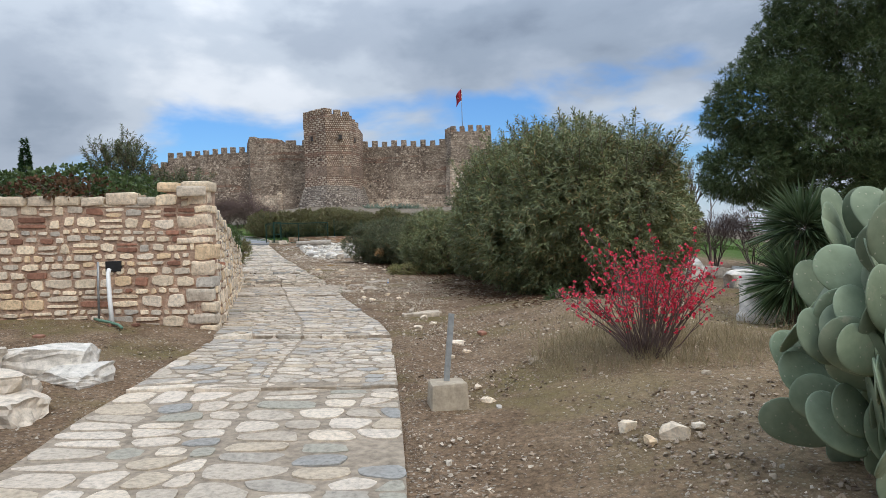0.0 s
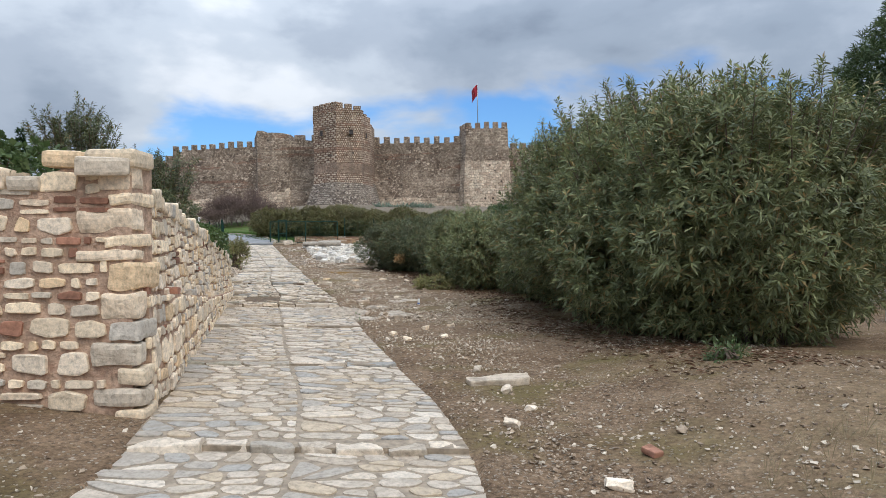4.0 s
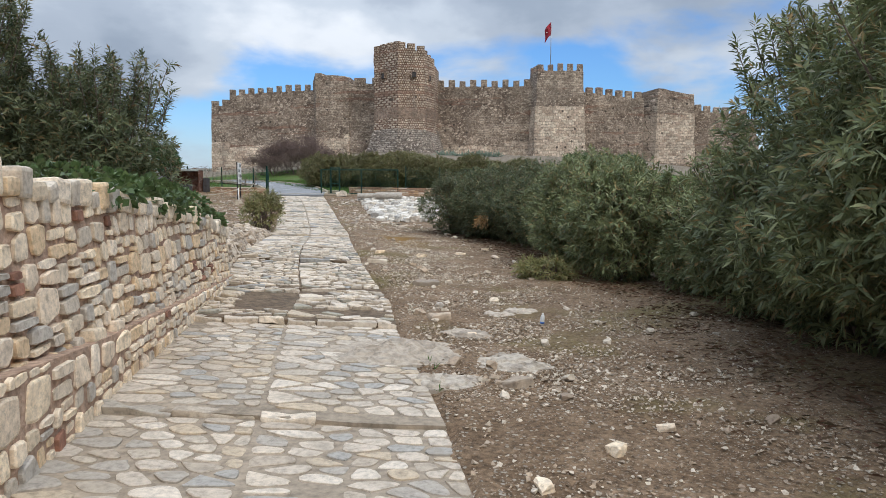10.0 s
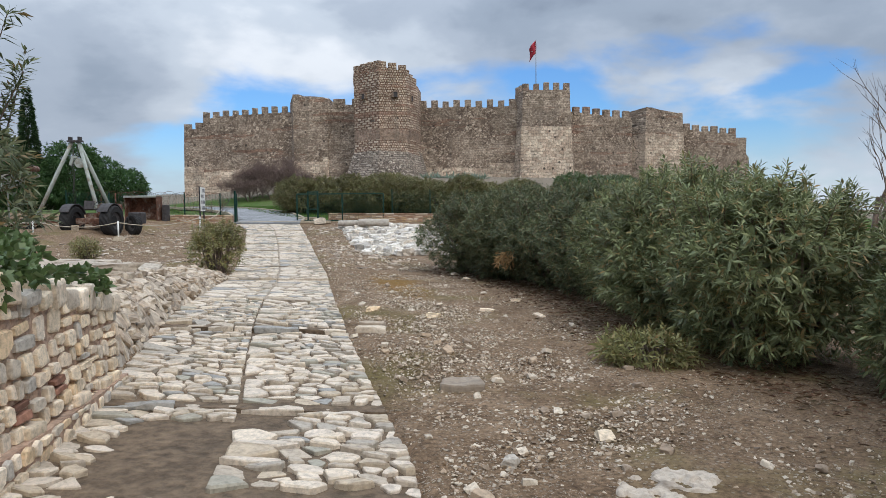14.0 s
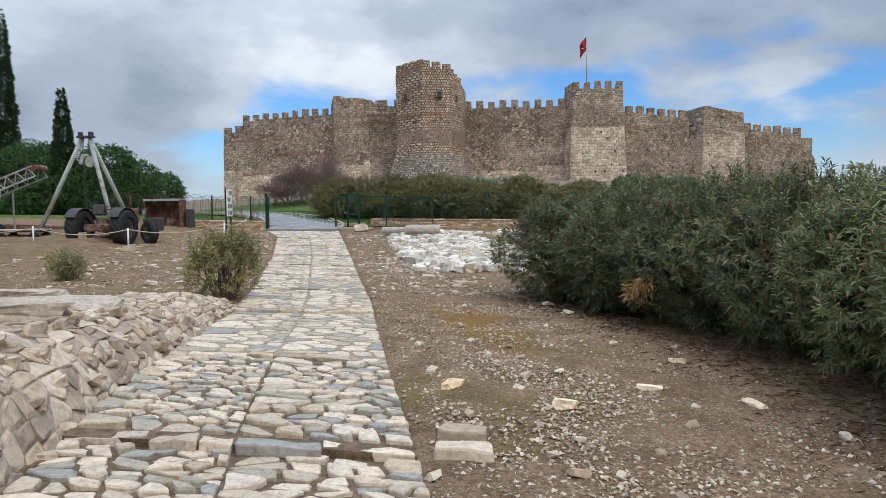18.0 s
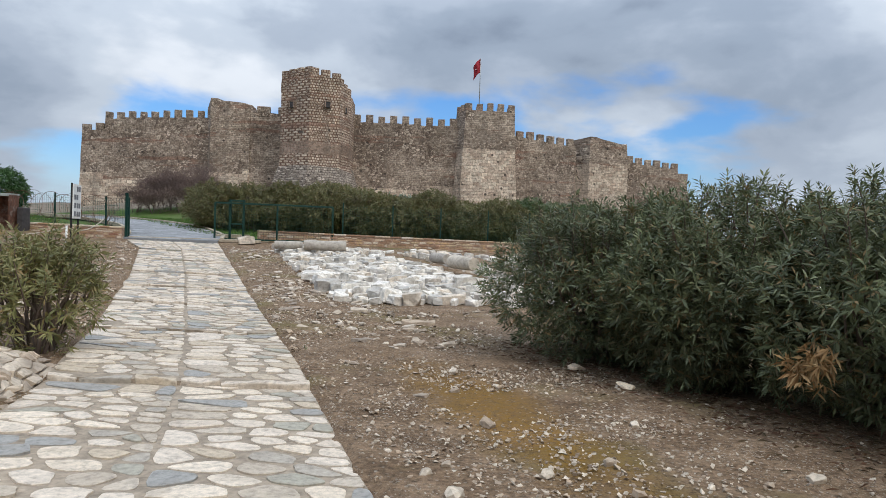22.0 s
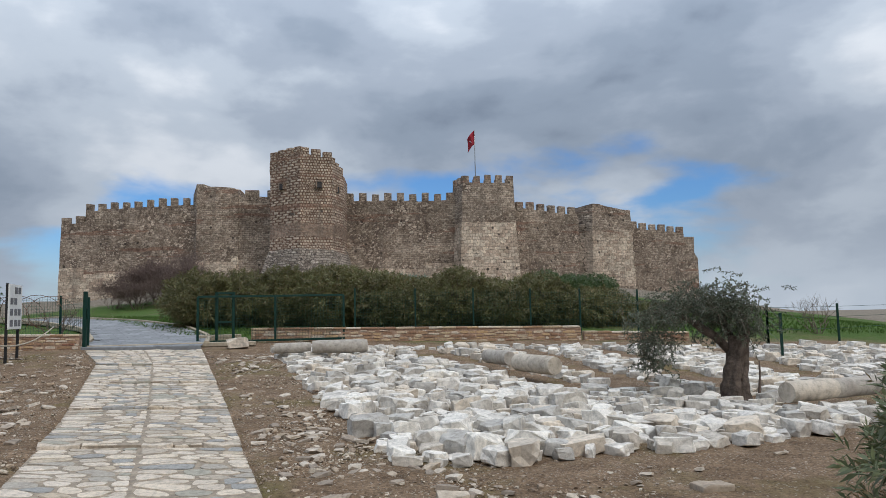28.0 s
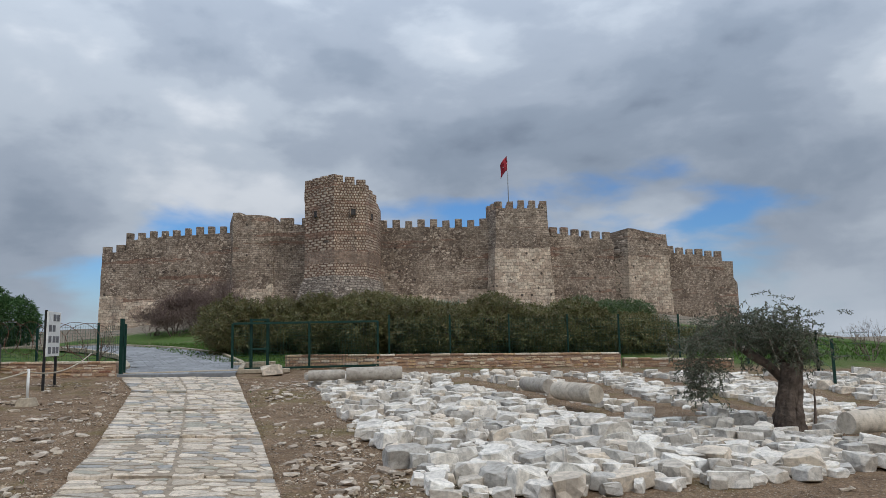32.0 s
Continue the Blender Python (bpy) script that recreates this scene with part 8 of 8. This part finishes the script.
def build_low_walls():
    rng = random.Random(81)

    def run_wall(name, label, p, q, z0, z1, height, seed, bottom=-0.15):
        p, q = Vector(p), Vector(q)
        d = (q - p).normalized()
        out = Vector((d.y, -d.x))
        ln = (q - p).length

        def place(u, v, h):
            c = p + d * u + out * h
            return (c.x, c.y, z0 + (z1 - z0) * u / ln + v)

        w = wall_core(name, label, ln, lambda u: bottom, lambda u: height, place, 0.35, WALL_MORTAR)
        masonry(w, ln, lambda u: bottom + 0.1, lambda u: height - 0.05, place, random.Random(seed), (0.05, 0.12), (1.6, 4.5), LOW_WALL_STONE, 0.025, 0.02, 0.022)
        u = 0.0
        while u < ln - 0.1:
            wd = min(ln - u, rng.uniform(0.35, 0.7))
            bm = bmesh.new()
            c = place(u + wd / 2, height + 0.02, -0.17)
            box(bm, wd * 0.97, 0.42, 0.06, Matrix.Translation(c) @ Matrix.Rotation(math.atan2(d.y, d.x), 4, "Z"), 0.012)
            part("capping_stone", bm, LOW_WALL_STONE, w)
            u += wd

    run_wall("wall_north", "low retaining wall of thin brown and cream stones", (-12.0, 54.9), (-0.8, 55.2), 1.22, 1.06, 0.46, 1)
    run_wall("wall_north_east", "lower stretch of the thin-stone retaining wall", (-0.7, 55.2), (2.9, 54.9), 0.92, 0.82, 0.42, 2)
    run_wall("wall_east", "lowest stretch of the thin-stone retaining wall", (3.0, 54.9), (10.5, 53.2), 0.62, 0.1, 0.28, 3)
    run_wall("wall_gate", "low stone wall beside the gate", (-21.5, 52.4), (-16.6, 52.75), 1.3, 1.22, 0.42, 4)


def build_road():
    """The paved lane that climbs away behind the gate."""
    rng = random.Random(82)
    mid = [(-14.75, 52.62), (-15.4, 55.5), (-17.2, 59.0), (-20.5, 62.5), (-25.5, 66.0), (-32.0, 69.5), (-40, 72)]
    P = [Vector(m) for m in mid]
    dist = [0.0]
    for a, b in zip(P, P[1:]):
        dist.append(dist[-1] + (b - a).length)

    def place(s, t, h=0.0):
        x, y = float(np.interp(s, dist, [p.x for p in P])), float(np.interp(s, dist, [p.y for p in P]))
        x2, y2 = float(np.interp(s + 0.3, dist, [p.x for p in P])), float(np.interp(s + 0.3, dist, [p.y for p in P]))
        d = Vector((x2 - x, y2 - y))
        if d.length < 1e-6:
            d = P[-1] - P[-2]
        d.normalize()
        if s < 1.2:
            d = d.lerp(Vector((0.0, 1.0)), 1 - s / 1.2).normalized()
        c = Vector((x, y)) + Vector((d.y, -d.x)) * t
        z0, z1 = gz(x, y), gz(c.x, c.y)
        return (c.x, c.y, max(z0, z1) * 0.6 + z0 * 0.4 + 0.07 + h)

    n, half = 40, 1.75
    L = dist[-1]
    verts = [place(L * i / n, half * (k / 4 - 1)) for i in range(n + 1) for k in range(9)]
    faces = [(i * 9 + k, i * 9 + k + 1, (i + 1) * 9 + k + 1, (i + 1) * 9 + k) for i in range(n) for k in range(8)]
    front = [(p[0], p[1] - 0.02, p[2] - 0.35) for p in verts[:9]]
    b = len(verts)
    verts += front
    faces += [(b + k, b + k + 1, k + 1, k) for k in range(8)]
    road = tagged(link_mesh("road", verts, faces, PAVING), "grey paved lane climbing behind the gate", "road", kind="structure")
    s = 0.05
    count = 0
    while s < 12 and count < 290:
        t = -half + (0.2 if int(s / 0.42) % 2 else 0.0)
        while t < half - 0.1:
            a, b = t + 0.012, min(half, t + 0.52) - 0.012
            v = [place(s + 0.012, a, 0.012), place(s + 0.012, b, 0.012), place(s + 0.40, b, 0.012), place(s + 0.40, a, 0.012)]
            low = [(p[0], p[1], p[2] - 0.03) for p in v]
            link_mesh("paving_slab", v + low, [(0, 1, 2, 3), (0, 4, 5, 1), (1, 5, 6, 2), (2, 6, 7, 3), (3, 7, 4, 0)], PAVING, road)
            t += 0.52
            count += 1
        s += 0.42
    for side in (-1, 1):
        s = 0.6
        while s < L - 1:
            a, b = Vector(place(s, side * (half + 0.08))), Vector(place(s + 0.95, side * (half + 0.08)))
            beam(a, b, 0.14, 0.16, CONCRETE, road, "kerb_stone", 0.012)
            s += 0.98
    # threshold slab under the gate
    bm = bmesh.new()
    box(bm, 5.2, 0.5, 0.12, pose(-14.2, 53.4, gz(-14.2, 53.4) + 0.04, 0, 0, 9), 0.015)
    part("threshold", bm, CONCRETE, road)
    bm = bmesh.new()
    box(bm, 1.4, 0.5, 0.2, pose(-13.2, 55.6, gz(-13.2, 55.6) + 0.08, 0, 0, 9), 0.02)
    part("step", bm, CONCRETE, road)
    r = random.Random(5)
    rock(MARBLE_ROCKS, -11.95, 52.75, 0.62, r, "squared white marble block by the gate", "stone block", "marble fragments", "marble_block", 0.02)


def build_olive():
    r = random.Random(91)
    rng = np.random.default_rng(91)
    x, y = -1.0, 43.55
    z = gz(x, y)
    t = thing("olive_tree", "old pruned olive tree with a twisted trunk and sparse grey-green leaves", "tree", at=pose(x, y, z))
    # twisted trunk from many knotty strands
    lines = []
    for k in range(13):
        a, w0 = k * 0.483, r.uniform(0.05, 0.085)
        pts, rad = [], []
        for i in range(13):
            s = i / 12
            q = (0.25 - 0.26 * s + 0.15 * s * s) * r.uniform(0.86, 1.1) * (1.0 if k % 3 else 0.8)
            ang = a + 1.5 * s + 0.25 * math.sin(5 * s + k)
            lean = 0.10 * s * s + (0.12 if math.cos(a) > 0 else -0.06) * max(0.0, s - 0.6)
            pts.append(Vector((q * math.cos(ang) + lean, q * 0.85 * math.sin(ang), -0.08 + 1.22 * s)))
            rad.append(w0 * (1.25 - 0.45 * s) * r.uniform(0.8, 1.25))
        lines.append((pts, rad))
    many_tubes("trunk", lines, OLIVE_BARK, t, 8)
    limbs = (((0.0, 0, 0.8), (-0.3, 0.03, 1.12), (-0.55, 0.0, 1.27), (-0.72, 0.0, 1.4), 0.085), ((0.16, 0, 0.95), (0.22, 0, 1.2), (0.2, 0.03, 1.36), (0.24, 0.05, 1.5), 0.10), ((0.05, 0.05, 1.0), (-0.05, 0.15, 1.3), (-0.2, 0.2, 1.6), (-0.25, 0.3, 1.85), 0.065), ((-0.55, 0, 1.27), (-0.95, 0.05, 1.52), (-1.3, 0.05, 1.62), (-1.6, 0.1, 1.55), 0.04))
    for a, b, c, d2, q in limbs:
        ob = tube([a, b, c, d2], [q, q * 0.9, q * 0.95, q * 0.75], OLIVE_BARK, t, "limb", 9)
        if q > 0.07:
            d = (Vector(d2) - Vector(c)).normalized()
            tube([Vector(d2) - d * 0.01, Vector(d2) + d * 0.012], q * 0.68, PALE_WOOD, ob, "cut_end", 12, "pale sawn end")
    twigs, pts, outs = [], [], []
    for cx, cy, cz, sp, n in ((-0.95, 0, 1.72, 0.42, 95), (-1.45, 0, 1.55, 0.38, 90), (-1.5, 0, 1.1, 0.3, 80), (-1.45, 0.05, 0.7, 0.2, 34), (-0.55, 0.1, 1.8, 0.42, 90), (-0.1, 0.15, 1.8, 0.42, 150), (0.22, 0.1, 1.55, 0.34, 110), (-0.2, 0.1, 1.35, 0.3, 60), (0.42, 0.1, 1.25, 0.2, 24)):
        for _ in range(n):
            p = Vector((cx + r.gauss(0, sp * 0.5), cy + r.gauss(0, 0.35), cz + r.gauss(0, sp * 0.38)))
            d = Vector((r.uniform(-1, 1), r.uniform(-1, 1), r.uniform(-1.2, 0.35))).normalized()
            q = p + d * r.uniform(0.2, 0.42)
            twigs.append(([p, q], [0.005, 0.0025]))
            for f in range(7):
                pts.append(p.lerp(q, f / 6))
                outs.append(d)
    tagged(many_tubes("twig", twigs, TWIG, t, 4), kind="stuff")
    leaf_cloud("leaves", np.array(pts), np.array(outs), 5, 0.065, 0.016, OLIVE, t, rng, 0.8, 0.1)
    for k, (sx, sy, h) in enumerate(((-0.55, 43.6, 1.2), (4.5, 54.4, 2.6))):
        bare_tree("sapling", "thin bare sapling stem", sx, sy, gz(sx, sy), h, 385 + k, TWIG, 1, 0.035, 0.2)


def build_small_plants():
    rng = np.random.default_rng(95)
    r = random.Random(95)
    # agaves at the castle's foot
    for k in range(16):
        x = -12.5 + k * 0.85 if k < 11 else 8.0 + (k - 11) * 1.6
        y = 116.5 if k < 11 else 112.0 + (k - 11) * 0.6
        z = gz(x, y)
        a = thing("agave", "pale grey-green agave rosette below the castle wall", "plant", "agaves below the castle", at=pose(x, y, z))
        d = rng.normal(0, 1, (26, 3))
        d[:, 2] = np.abs(d[:, 2]) + 0.35
        d /= np.linalg.norm(d, axis=1)[:, None]
        leaf_cloud("leaves", np.tile((0, 0, 0.15), (26, 1)), d, 1, 1.35, 0.2, AGAVE, a, rng, 0.05, 0.0)

    def blades(name, label, n, xs, ys, length, mat, cond=None, width=0.006, kind="stuff", cat="grass"):
        x, y = rng.uniform(*xs, n), rng.uniform(*ys, n)
        if cond is not None:
            m = cond(x, y)
            x, y = x[m], y[m]
        p = np.stack([x, y, ground_z(x, y)], 1)
        o = np.tile((0.0, 0.0, 1.0), (len(p), 1))
        tagged(leaf_cloud(name, p, o, 5, length, width, mat, None, rng, 0.42, 0.2), label, cat, kind=kind)

    blades("dry_grass", "dry straw-coloured grass round the red bush", 3000, (0.9, 4.6), (6.0, 9.6), 0.2, DRY_GRASS, lambda x, y: (((x - 2.1) / 1.4) ** 2 + ((y - 7.3) / 1.1) ** 2 < 1) | (rng.random(len(x)) < 0.12), 0.005)
    blades("grass", "short green grass on the slope behind the gate", 9000, (-30, -7), (56.5, 68), 0.16, GRASS, lambda x, y: (np.abs(x + 14.75 + (y - 53) * 0.75) > 2.6), 0.02)
    blades("hill_grass", "green grass on the hill's east flank", 7000, (3, 26), (57, 74), 0.2, GRASS, None, 0.025)
    blades("weeds", "small green weeds at the edges of the path", 260, (-12, 1), (5, 52), 0.09, GRASS, lambda x, y: (np.abs(x - right_edge(y) - 0.12) < 0.14) | (np.abs(x - left_edge(y) + 0.2) < 0.25), 0.008, cat="weeds")
    # fallen leaves under the hedge
    n = 7000
    y = rng.uniform(11.5, 35, n)
    fx = np.interp(y, (11.5, 14, 17, 20, 22, 24.6, 28, 31, 34.5), (2.0, 1.3, 0.45, 0.2, 0.4, -1.1, -1.7, -2.7, -4.2))
    x = fx + rng.normal(0.25, 0.45, n)
    p = np.stack([x, y, ground_z(x, y) + 0.015], 1)
    o = rng.normal(0, 1, (n, 3))
    o[:, 2] = 0.0
    o /= np.linalg.norm(o, axis=1)[:, None]
    tagged(leaf_cloud("fallen_leaves", p, o, 1, 0.11, 0.018, IVY_DRY, None, rng, 0.05, 0.04), "dry fallen oleander leaves on the earth under the hedge", "leaves", kind="stuff")


build_quince()
build_yucca()
build_cactus()
build_start_bits()
build_ivy()
build_tractor()
build_crane()
build_hopper()
build_conveyor()
build_rope_barrier()
build_gate()
build_olive()
build_small_plants()
build_road()
build_low_walls()
build_retaining_walls()
build_bank()
build_field()
build_pebbles()
build_path()
